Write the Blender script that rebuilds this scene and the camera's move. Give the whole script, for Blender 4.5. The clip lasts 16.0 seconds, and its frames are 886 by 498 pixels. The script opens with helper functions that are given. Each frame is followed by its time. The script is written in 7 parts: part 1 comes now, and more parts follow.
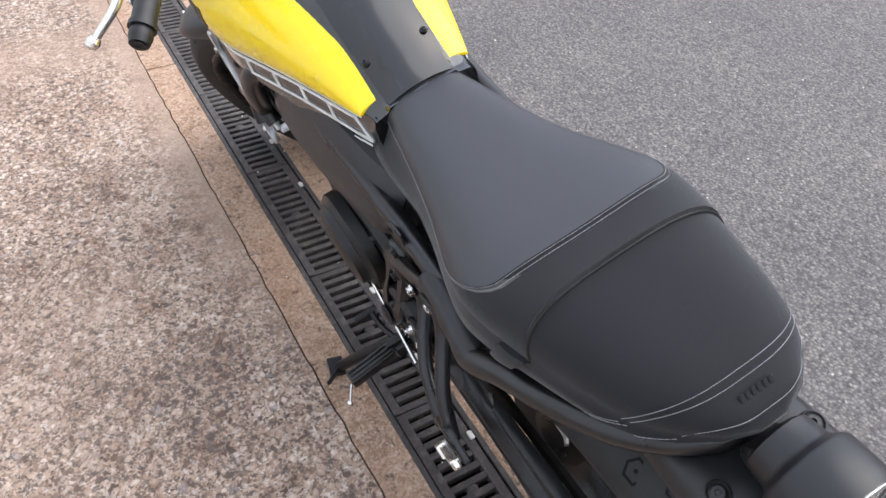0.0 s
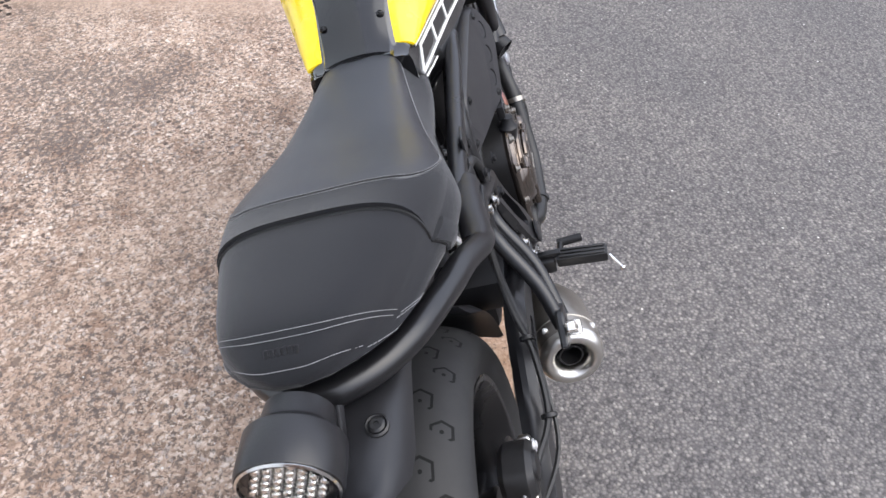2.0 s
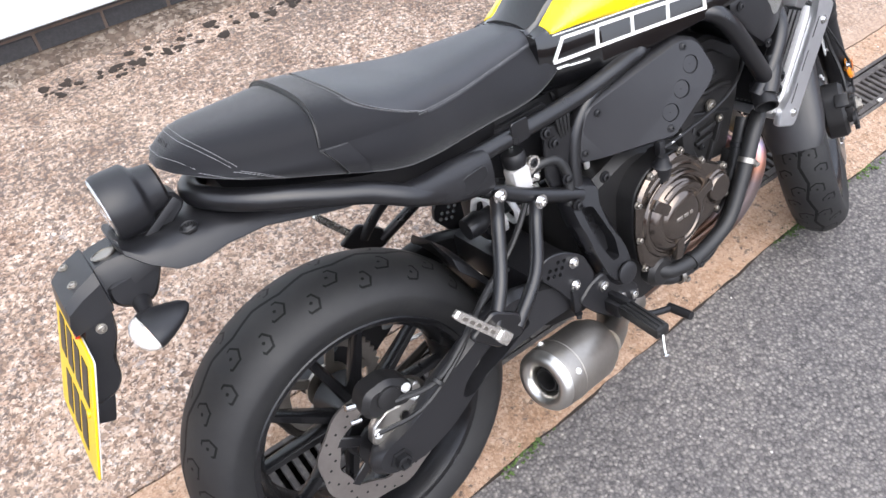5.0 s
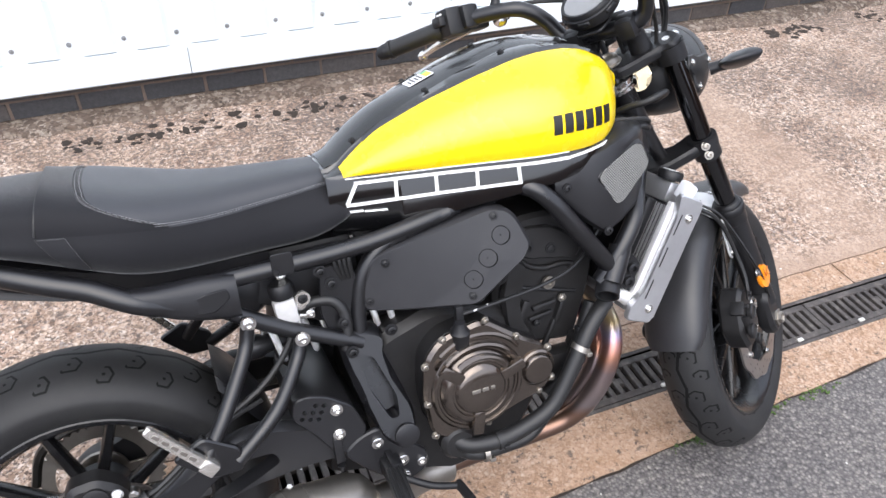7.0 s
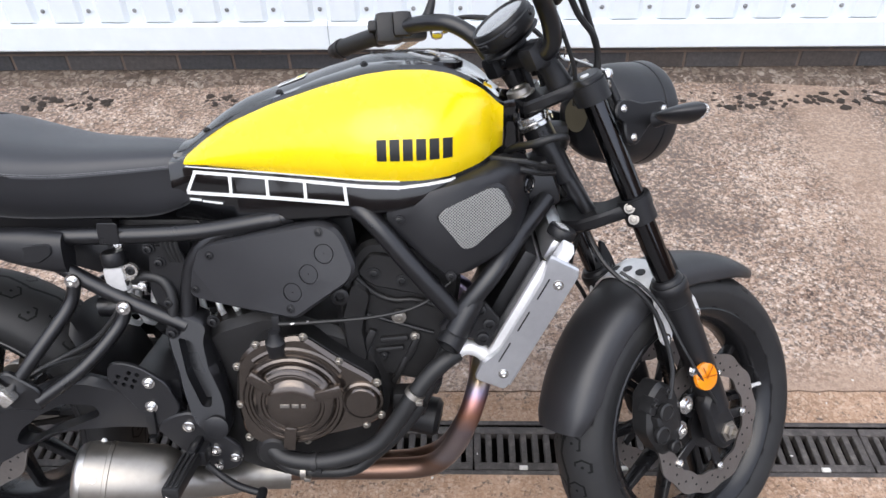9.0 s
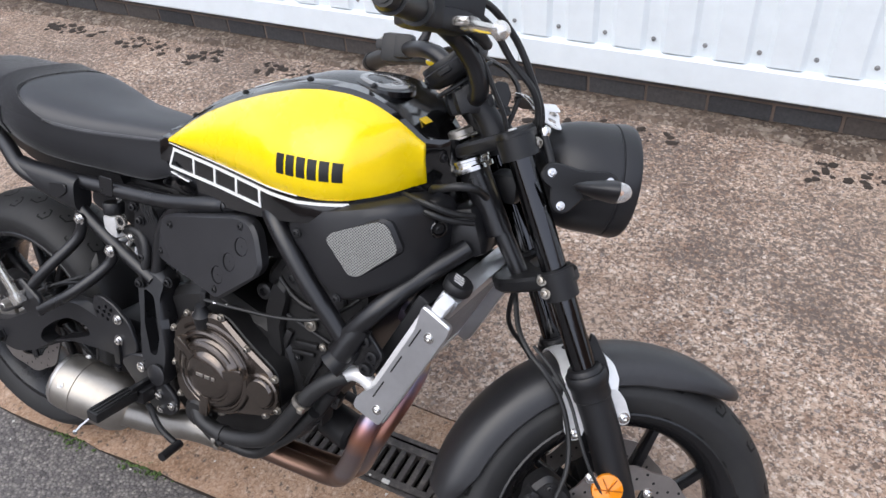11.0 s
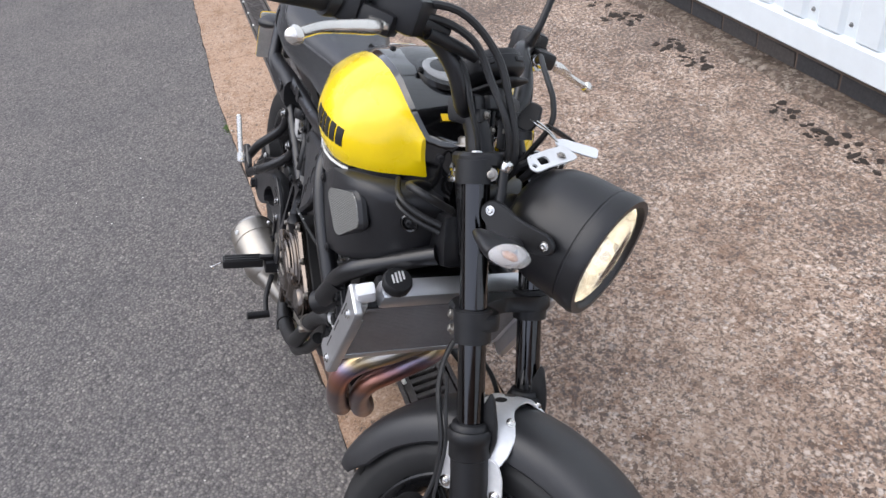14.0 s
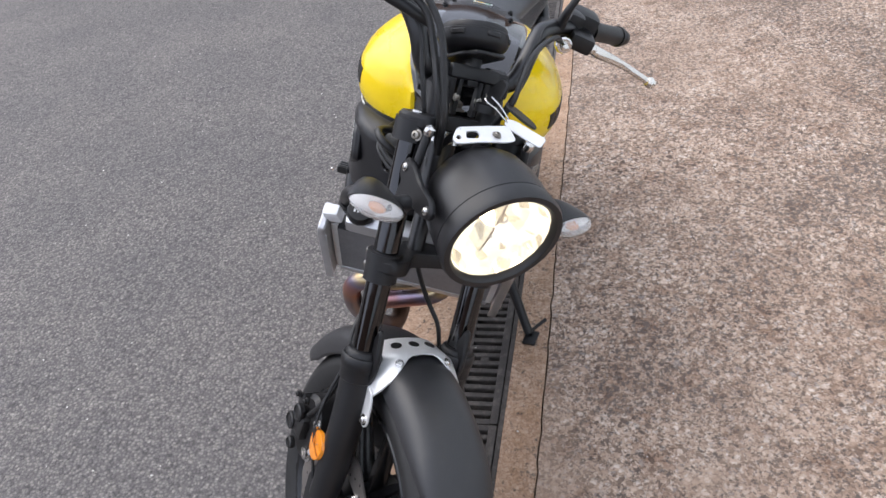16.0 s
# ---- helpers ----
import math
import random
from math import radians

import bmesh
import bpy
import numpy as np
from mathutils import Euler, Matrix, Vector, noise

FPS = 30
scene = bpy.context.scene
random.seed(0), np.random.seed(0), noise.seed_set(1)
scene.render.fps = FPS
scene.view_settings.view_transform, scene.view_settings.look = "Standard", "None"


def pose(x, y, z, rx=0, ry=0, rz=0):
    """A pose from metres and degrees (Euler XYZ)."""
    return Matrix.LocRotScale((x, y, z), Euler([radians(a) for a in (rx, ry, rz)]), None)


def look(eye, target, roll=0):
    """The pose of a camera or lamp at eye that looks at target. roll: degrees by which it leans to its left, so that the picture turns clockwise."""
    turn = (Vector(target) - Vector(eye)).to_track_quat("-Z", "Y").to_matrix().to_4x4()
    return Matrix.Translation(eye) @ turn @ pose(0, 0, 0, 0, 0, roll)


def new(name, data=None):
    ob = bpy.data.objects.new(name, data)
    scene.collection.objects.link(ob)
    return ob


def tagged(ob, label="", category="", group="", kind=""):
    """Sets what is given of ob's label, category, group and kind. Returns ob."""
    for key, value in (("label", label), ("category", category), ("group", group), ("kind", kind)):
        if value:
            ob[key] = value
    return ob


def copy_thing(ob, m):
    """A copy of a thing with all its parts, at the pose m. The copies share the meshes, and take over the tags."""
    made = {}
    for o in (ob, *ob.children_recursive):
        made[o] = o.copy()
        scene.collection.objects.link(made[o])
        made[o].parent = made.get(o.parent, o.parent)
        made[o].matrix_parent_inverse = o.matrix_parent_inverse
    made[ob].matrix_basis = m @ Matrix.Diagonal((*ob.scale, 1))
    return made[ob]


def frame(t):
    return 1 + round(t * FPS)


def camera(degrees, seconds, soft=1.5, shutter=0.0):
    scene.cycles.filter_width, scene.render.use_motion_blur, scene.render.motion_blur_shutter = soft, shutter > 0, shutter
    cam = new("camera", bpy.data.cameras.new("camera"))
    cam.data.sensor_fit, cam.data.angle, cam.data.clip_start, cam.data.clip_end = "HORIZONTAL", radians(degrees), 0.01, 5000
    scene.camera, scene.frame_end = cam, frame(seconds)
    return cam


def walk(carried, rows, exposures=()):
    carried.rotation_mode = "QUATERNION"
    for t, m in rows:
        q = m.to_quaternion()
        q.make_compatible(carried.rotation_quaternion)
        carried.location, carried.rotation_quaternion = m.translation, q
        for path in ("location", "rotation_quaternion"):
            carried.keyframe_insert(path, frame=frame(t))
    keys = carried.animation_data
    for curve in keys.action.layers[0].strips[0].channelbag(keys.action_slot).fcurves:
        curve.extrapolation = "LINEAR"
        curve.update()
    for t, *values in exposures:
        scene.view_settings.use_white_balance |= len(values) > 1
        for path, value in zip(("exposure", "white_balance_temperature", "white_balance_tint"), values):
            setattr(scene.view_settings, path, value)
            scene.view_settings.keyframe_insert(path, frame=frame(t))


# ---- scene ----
cam = camera(61.2, 16.0, soft=1.5)
EXPOSURES = [(0.0,1.33),(0.5,1.6),(1.0,1.5),(2.5,1.3),(5.5,1.63),(7.0,1.4),(9.0,1.05),(12.5,0.86),(16.0,1.0)]
PATH = [
    (0, (-0.239, 0.656, 1.354), (0.984, -0.119, -0.025), 3.6),
    (0.5, (-0.262, 0.587, 1.399), (0.933, -0.092, -0.053), 2.2),
    (1, (-0.335, 0.447, 1.433), (0.934, -0.069, -0.025), 2.4),
    (1.5, (-0.437, 0.259, 1.411), (0.95, -0.023, -0.002), 1.3),
    (2, (-0.477, 0.104, 1.394), (0.964, 0.081, 0.007), 1.8),
    (2.5, (-0.415, -0.021, 1.426), (0.955, 0.215, -0.012), 2.3),
    (3, (-0.378, -0.132, 1.475), (0.849, 0.339, -0.033), 2.7),
    (3.2, (-0.383, -0.202, 1.481), (0.79, 0.386, -0.028), 1.0),
    (5.3, (-0.164, -0.635, 1.512), (0.607, 0.478, 0.04), -0.6),
    (5.5, (-0.114, -0.66, 1.524), (0.649, 0.484, 0.072), -0.1),
    (6, (0.034, -0.777, 1.525), (0.758, 0.495, 0.162), -0.2),
    (6.5, (0.149, -0.84, 1.515), (0.84, 0.525, 0.227), 0.8),
    (7, (0.29, -0.838, 1.519), (0.917, 0.572, 0.246), 2.6),
    (7.5, (0.476, -0.855, 1.558), (0.94, 0.592, 0.257), 1.8),
    (8, (0.641, -0.869, 1.547), (0.962, 0.612, 0.242), 1.6),
    (8.5, (0.85, -0.913, 1.538), (0.955, 0.607, 0.243), -1.1),
    (9, (1.001, -0.881, 1.519), (0.951, 0.644, 0.226), -1.2),
    (9.5, (1.148, -0.827, 1.524), (0.932, 0.678, 0.225), -1.3),
    (10, (1.294, -0.765, 1.524), (0.9, 0.696, 0.216), -1.9),
    (10.2, (1.36, -0.755, 1.519), (0.891, 0.691, 0.219), -2.5),
    (12.3, (1.903, -0.434, 1.519), (0.666, 0.582, 0.319), -6.7),
    (12.5, (1.951, -0.388, 1.51), (0.666, 0.55, 0.299), -7.0),
    (13, (2.027, -0.301, 1.485), (0.645, 0.458, 0.253), -7.1),
    (13.5, (2.05, -0.176, 1.479), (0.576, 0.401, 0.257), -8.2),
    (14, (2.065, -0.056, 1.482), (0.524, 0.325, 0.266), -8.9),
    (14.5, (2.113, 0.056, 1.478), (0.558, 0.256, 0.236), -8.5),
    (15, (2.198, 0.202, 1.447), (0.676, 0.197, 0.15), -8.1),
    (15.5, (2.209, 0.336, 1.452), (0.7, 0.138, 0.155), -8.5),
    (16, (2.177, 0.516, 1.464), (0.655, 0.072, 0.246), -9.9),
]
walk(cam, [(t, look(eye, target, roll)) for t, eye, target, roll in PATH], EXPOSURES)

# ---- sky and sun: bright overcast ----
world = bpy.data.worlds.new("world")
scene.world = world
world.use_nodes = True
wn = world.node_tree.nodes
sky = wn.new("ShaderNodeTexSky")
sky.sky_type = "NISHITA"
sky.sun_disc = False
sky.sun_elevation = radians(55)
sky.sun_rotation = radians(200)
sky.dust_density = 4.0
sky.air_density = 1.0
soft_sky = wn.new("ShaderNodeMixRGB")
soft_sky.inputs[0].default_value = 0.72
soft_sky.inputs[2].default_value = (6.8, 7.22, 8.6, 1)
world.node_tree.links.new(sky.outputs[0], soft_sky.inputs[1])
world.node_tree.links.new(soft_sky.outputs[0], wn["Background"].inputs[0])
wn["Background"].inputs[1].default_value = 0.11
sun_data = bpy.data.lights.new("sun", "SUN")
sun_data.energy = 1.0
sun_data.angle = radians(70)
sun_data.color = (1.0, 0.98, 0.95)
sun = new("sun", sun_data)
sun.matrix_world = look((-1.5, -5.0, 8.0), (0, 0, 0))


# ---- materials ----
def nodes_of(name):
    m = bpy.data.materials.new(name)
    m.use_nodes = True
    return m, m.node_tree.nodes, m.node_tree.links, m.node_tree.nodes["Principled BSDF"]


def ramp(n, l, source, stops):
    r = n.new("ShaderNodeValToRGB")
    while len(r.color_ramp.elements) < len(stops):
        r.color_ramp.elements.new(0.5)
    for e, (p, c) in zip(r.color_ramp.elements, stops):
        e.position = p
        e.color = (*c, 1) if len(c) == 3 else c
    l.new(source, r.inputs[0])
    return r.outputs[0]


def noise_tex(n, l, vec, scale, detail=4.0, rough=0.6):
    t = n.new("ShaderNodeTexNoise")
    t.inputs["Scale"].default_value = scale
    t.inputs["Detail"].default_value = detail
    t.inputs["Roughness"].default_value = rough
    l.new(vec, t.inputs["Vector"])
    return t


def calc(n, l, op, a, b=None, c=None):
    m = n.new("ShaderNodeMath")
    m.operation = op
    for i, v in enumerate((a, b, c)):
        if v is None:
            continue
        if isinstance(v, (int, float)):
            m.inputs[i].default_value = v
        else:
            l.new(v, m.inputs[i])
    return m.outputs[0]


def mix(n, l, fac, a, b, kind="MIX"):
    m = n.new("ShaderNodeMixRGB")
    m.blend_type = kind
    for i, v in enumerate((fac, a, b)):
        if isinstance(v, (int, float)):
            m.inputs[i].default_value = v
        elif isinstance(v, tuple):
            m.inputs[i].default_value = (*v, 1)
        else:
            l.new(v, m.inputs[i])
    return m.outputs[0]


def bump(n, l, p, height, strength, distance=0.002):
    b = n.new("ShaderNodeBump")
    b.inputs["Strength"].default_value = strength
    b.inputs["Distance"].default_value = distance
    l.new(height, b.inputs["Height"])
    l.new(b.outputs[0], p.inputs["Normal"])


def surface(name, color, rough, metal=0.0, vary=0.2, grain=120.0, relief=0.1, coat=0.0, dust=0.0, shine=0.5, nap=0.0):
    """A plain surface with fine grain, broad wear and a touch of dust."""
    m, n, l, p = nodes_of(name)
    co = n.new("ShaderNodeTexCoord").outputs["Object"]
    fine = noise_tex(n, l, co, grain, 5.0, 0.65)
    broad = noise_tex(n, l, co, 9.0, 4.0, 0.6)
    dark = tuple(v * (1 - vary) for v in color)
    light = tuple(min(1.0, v * (1 + vary)) for v in color)
    c1 = ramp(n, l, broad.outputs["Fac"], [(0.3, dark), (0.7, light)])
    c2 = mix(n, l, 0.25, c1, ramp(n, l, fine.outputs["Fac"], [(0.35, dark), (0.65, light)]))
    if dust:
        spots = noise_tex(n, l, co, 33.0, 6.0, 0.75)
        c2 = mix(n, l, calc(n, l, "MULTIPLY", ramp(n, l, spots.outputs["Fac"], [(0.5, (0, 0, 0)), (0.75, (1, 1, 1))]), dust), c2, (0.32, 0.29, 0.25))
    l.new(c2, p.inputs["Base Color"])
    l.new(calc(n, l, "ADD", calc(n, l, "MULTIPLY", broad.outputs["Fac"], 0.2), rough - 0.1), p.inputs["Roughness"])
    p.inputs["Metallic"].default_value = metal
    p.inputs["Specular IOR Level"].default_value = shine
    p.inputs["Coat Weight"].default_value = coat
    p.inputs["Sheen Weight"].default_value = nap
    p.inputs["Sheen Roughness"].default_value = 0.45
    p.inputs["Coat Roughness"].default_value = 0.06
    if relief:
        bump(n, l, p, fine.outputs["Fac"], relief, 0.0015)
    return m


def concrete_material(name, stops, tint, cell, stain_scale, stain_dark, border=False):
    m, n, l, p = nodes_of(name)
    co = n.new("ShaderNodeTexCoord").outputs["Object"]
    warp = noise_tex(n, l, co, 85.0, 5.0, 0.7)
    shifted = n.new("ShaderNodeVectorMath")
    shifted.operation = "MULTIPLY_ADD"
    l.new(warp.outputs["Color"], shifted.inputs[0])
    shifted.inputs[1].default_value = (0.022, 0.022, 0.0)
    l.new(co, shifted.inputs[2])
    v = n.new("ShaderNodeTexVoronoi")
    v.inputs["Scale"].default_value = cell
    l.new(shifted.outputs[0], v.inputs["Vector"])
    v2 = n.new("ShaderNodeTexVoronoi")
    v2.inputs["Scale"].default_value = cell * 2.3
    l.new(shifted.outputs[0], v2.inputs["Vector"])
    pick = n.new("ShaderNodeSeparateColor")
    l.new(v.outputs["Color"], pick.inputs[0])
    pick2 = n.new("ShaderNodeSeparateColor")
    l.new(v2.outputs["Color"], pick2.inputs[0])
    stones = ramp(n, l, pick.outputs[0], stops)
    fines = ramp(n, l, pick2.outputs[1], stops)
    sized = calc(n, l, "GREATER_THAN", pick.outputs[2], 0.66)
    c = mix(n, l, sized, fines, stones)
    edge = ramp(n, l, v.outputs["Distance"], [(0.35, (1, 1, 1)), (0.62, (0.66, 0.64, 0.62))])
    c = mix(n, l, 0.7, c, edge, "MULTIPLY")
    big = noise_tex(n, l, co, stain_scale, 6.0, 0.62)
    c = mix(n, l, ramp(n, l, big.outputs["Fac"], [(0.42, (0, 0, 0)), (0.68, (0.75, 0.75, 0.75))]), c, stain_dark, "MULTIPLY")
    wash = noise_tex(n, l, co, stain_scale * 0.37, 3.0)
    c = mix(n, l, ramp(n, l, wash.outputs["Fac"], [(0.4, (0, 0, 0)), (0.7, (0.55, 0.55, 0.55))]), c, tint)
    pits = noise_tex(n, l, co, 46.0, 5.0, 0.7)
    c = mix(n, l, ramp(n, l, pits.outputs["Fac"], [(0.58, (0, 0, 0)), (0.64, (0.85, 0.85, 0.85))]), c, (0.075, 0.06, 0.052))
    blots = noise_tex(n, l, co, stain_scale * 4.1, 9.0, 0.74)
    c = mix(n, l, ramp(n, l, blots.outputs["Fac"], [(0.48, (0, 0, 0)), (0.66, (1, 1, 1))]), c, stain_dark, "MULTIPLY")
    gaps = noise_tex(n, l, co, 26.0, 9.0, 0.78)
    c = mix(n, l, ramp(n, l, gaps.outputs["Fac"], [(0.565, (0, 0, 0)), (0.62, (0.85, 0.85, 0.85))]), c, (0.1, 0.08, 0.068))
    h = mix(n, l, 0.5, v.outputs["Distance"], big.outputs["Fac"])
    if border:
        # algae and washed-out fines: ragged dark specks, thicker in some patches
        specks = noise_tex(n, l, co, 62.0, 9.0, 0.75)
        patch = noise_tex(n, l, co, 1.3, 4.0, 0.6)
        where = n.new("ShaderNodeSeparateXYZ")
        l.new(co, where.inputs[0])
        wallward = n.new("ShaderNodeMapRange")
        l.new(where.outputs[1], wallward.inputs["Value"])
        wallward.inputs["From Min"].default_value = 0.7
        wallward.inputs["From Max"].default_value = 1.5
        wallward.inputs["To Min"].default_value = -0.01
        wallward.inputs["To Max"].default_value = 0.035
        level = calc(n, l, "ADD", calc(n, l, "MULTIPLY_ADD", patch.outputs["Fac"], 0.34, specks.outputs["Fac"]), wallward.outputs["Result"])
        c = mix(n, l, ramp(n, l, level, [(0.69, (0, 0, 0)), (0.75, (0.85, 0.85, 0.85))]), c, (0.1, 0.08, 0.07))
        # bays are trowelled smooth along their edges
        place = n.new("ShaderNodeSeparateXYZ")
        l.new(co, place.inputs[0])
        along = n.new("ShaderNodeMapRange")
        l.new(place.outputs[0], along.inputs["Value"])
        along.inputs["From Min"].default_value = 0.7
        along.inputs["From Max"].default_value = 1.4
        along.inputs["To Min"].default_value = 0.05
        along = along.outputs["Result"]
        ragged = calc(n, l, "MULTIPLY_ADD", blots.outputs["Fac"], 0.3, -0.15)
        near = calc(n, l, "ADD", place.outputs[1], ragged)
        cross = calc(n, l, "ADD", calc(n, l, "ABSOLUTE", calc(n, l, "SUBTRACT", place.outputs[0], 2.43)), ragged)
        smooth_at = calc(n, l, "MAXIMUM", calc(n, l, "MULTIPLY", ramp(n, l, near, [(0.37, (0.8, 0.8, 0.8)), (0.49, (0, 0, 0))]), along), ramp(n, l, cross, [(0.1, (0.5, 0.5, 0.5)), (0.2, (0, 0, 0))]))
        fine = noise_tex(n, l, co, 150.0, 5.0, 0.7)
        trowel = mix(n, l, 0.7, (0.39, 0.29, 0.225), ramp(n, l, fine.outputs["Fac"], [(0.3, (0.62, 0.58, 0.55)), (0.7, (1.3, 1.28, 1.24))]), "MULTIPLY")
        trowel = mix(n, l, ramp(n, l, big.outputs["Fac"], [(0.4, (0, 0, 0)), (0.7, (0.8, 0.8, 0.8))]), trowel, (0.72, 0.66, 0.62), "MULTIPLY")
        c = mix(n, l, smooth_at, c, trowel)
        h = mix(n, l, smooth_at, h, fine.outputs["Fac"])
    l.new(c, p.inputs["Base Color"])
    p.inputs["Roughness"].default_value = 0.9
    bump(n, l, p, h, 0.55, 0.004)
    return m


def asphalt_material():
    m, n, l, p = nodes_of("asphalt")
    co = n.new("ShaderNodeTexCoord").outputs["Object"]
    v = n.new("ShaderNodeTexVoronoi")
    v.inputs["Scale"].default_value = 118.0
    l.new(co, v.inputs["Vector"])
    pick = n.new("ShaderNodeSeparateColor")
    l.new(v.outputs["Color"], pick.inputs[0])
    c = ramp(n, l, pick.outputs[0], [(0.0, (0.085, 0.081, 0.083)), (0.3, (0.14, 0.134, 0.133)), (0.7, (0.175, 0.167, 0.164)), (0.95, (0.205, 0.195, 0.186)), (1.0, (0.28, 0.27, 0.255))])
    c = mix(n, l, 0.8, c, ramp(n, l, v.outputs["Distance"], [(0.3, (1.04, 1.04, 1.04)), (0.6, (0.5, 0.5, 0.515))]), "MULTIPLY")
    broad = noise_tex(n, l, co, 1.7, 6.0, 0.6)
    c = mix(n, l, 1.0, c, ramp(n, l, broad.outputs["Fac"], [(0.3, (0.82, 0.82, 0.84)), (0.7, (1.12, 1.1, 1.08))]), "MULTIPLY")
    fine = noise_tex(n, l, co, 260.0, 3.0)
    c = mix(n, l, 0.35, c, ramp(n, l, fine.outputs["Fac"], [(0.35, (0.6, 0.6, 0.6)), (0.65, (1.4, 1.4, 1.4))]), "MULTIPLY")
    pits = noise_tex(n, l, co, 48.0, 6.0, 0.75)
    c = mix(n, l, ramp(n, l, pits.outputs["Fac"], [(0.56, (0, 0, 0)), (0.63, (0.65, 0.65, 0.65))]), c, (0.05, 0.048, 0.048))
    c = mix(n, l, 1.0, c, (1.045, 1.015, 0.98), "MULTIPLY")
    l.new(c, p.inputs["Base Color"])
    p.inputs["Roughness"].default_value = 0.82
    h = mix(n, l, 0.35, ramp(n, l, v.outputs["Distance"], [(0.2, (1, 1, 1)), (0.7, (0, 0, 0))]), fine.outputs["Fac"])
    bump(n, l, p, h, 0.7, 0.004)
    return m


def tyre_material(name, half, pitch):
    """Rubber with a zigzag groove round the crown and rows of open six-sided sipes on each shoulder."""
    m, n, l, p = nodes_of(name)
    co = n.new("ShaderNodeTexCoord").outputs["Object"]
    s = n.new("ShaderNodeSeparateXYZ")
    l.new(co, s.inputs[0])
    turn = calc(n, l, "ARCTAN2", s.outputs[0], s.outputs[2])
    u = calc(n, l, "MULTIPLY", turn, pitch / (2 * math.pi))
    tri = calc(n, l, "ABSOLUTE", calc(n, l, "SUBTRACT", calc(n, l, "FRACT", calc(n, l, "MULTIPLY", u, 1.0)), 0.5))
    centre = calc(n, l, "MULTIPLY_ADD", tri, 0.022, -0.0055)
    groove = calc(n, l, "LESS_THAN", calc(n, l, "ABSOLUTE", calc(n, l, "SUBTRACT", s.outputs[1], centre)), 0.0034)
    across = calc(n, l, "ABSOLUTE", s.outputs[1])
    for place, shift, size in ((0.33, 0.25, 0.0145), (0.62, 0.72, 0.012)):
        f = calc(n, l, "SUBTRACT", calc(n, l, "FRACT", calc(n, l, "ADD", u, shift)), 0.5)
        du = calc(n, l, "MULTIPLY", f, 2 * math.pi * 0.3 / pitch)
        dv = calc(n, l, "SUBTRACT", across, half * place)
        au, av = calc(n, l, "ABSOLUTE", du), calc(n, l, "ABSOLUTE", dv)
        d = calc(n, l, "MAXIMUM", av, calc(n, l, "ADD", calc(n, l, "MULTIPLY", au, 0.8), calc(n, l, "MULTIPLY", av, 0.45)))
        ring = calc(n, l, "LESS_THAN", calc(n, l, "ABSOLUTE", calc(n, l, "SUBTRACT", d, size)), 0.0017)
        part_of = calc(n, l, "GREATER_THAN", calc(n, l, "ADD", du, calc(n, l, "MULTIPLY", dv, 0.6)), -0.006)
        dot = calc(n, l, "LESS_THAN", d, 0.0025)
        groove = calc(n, l, "MAXIMUM", groove, dot)
        groove = calc(n, l, "MAXIMUM", groove, calc(n, l, "MULTIPLY", ring, part_of))
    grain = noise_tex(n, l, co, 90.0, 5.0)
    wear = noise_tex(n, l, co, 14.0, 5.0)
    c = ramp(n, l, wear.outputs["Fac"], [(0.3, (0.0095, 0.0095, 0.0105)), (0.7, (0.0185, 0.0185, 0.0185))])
    # groove shade is put into the colour, and the shine cut there
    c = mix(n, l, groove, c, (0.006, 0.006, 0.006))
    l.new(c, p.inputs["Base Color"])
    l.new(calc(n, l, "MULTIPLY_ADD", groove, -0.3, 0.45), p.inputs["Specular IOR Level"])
    p.inputs["Roughness"].default_value = 0.6
    h = calc(n, l, "SUBTRACT", calc(n, l, "MULTIPLY", grain.outputs["Fac"], 0.12), groove)
    bump(n, l, p, h, 0.8, 0.002)
    return m


def heat_pipe_material():
    """Header steel that has browned and blued with heat."""
    m, n, l, p = nodes_of("heated_steel")
    co = n.new("ShaderNodeTexCoord").outputs["Object"]
    a = noise_tex(n, l, co, 6.0, 3.0)
    s = n.new("ShaderNodeSeparateXYZ")
    l.new(co, s.inputs[0])
    along = calc(n, l, "ADD", s.outputs[2], calc(n, l, "MULTIPLY_ADD", a.outputs["Fac"], 0.12, -0.06))
    c = ramp(n, l, along, [(0.22, (0.2, 0.13, 0.1)), (0.26, (0.25, 0.15, 0.11)), (0.29, (0.3, 0.25, 0.25)), (0.33, (0.3, 0.24, 0.23)), (0.37, (0.26, 0.2, 0.2)), (0.4, (0.42, 0.2, 0.13)), (0.43, (0.4, 0.2, 0.19)), (0.455, (0.27, 0.24, 0.33)), (0.475, (0.5, 0.38, 0.2)), (0.5, (0.62, 0.57, 0.5)), (0.54, (0.3, 0.26, 0.36))])
    l.new(c, p.inputs["Base Color"])
    p.inputs["Metallic"].default_value = 0.9
    l.new(calc(n, l, "MULTIPLY_ADD", noise_tex(n, l, co, 60.0).outputs["Fac"], 0.25, 0.22), p.inputs["Roughness"])
    return m


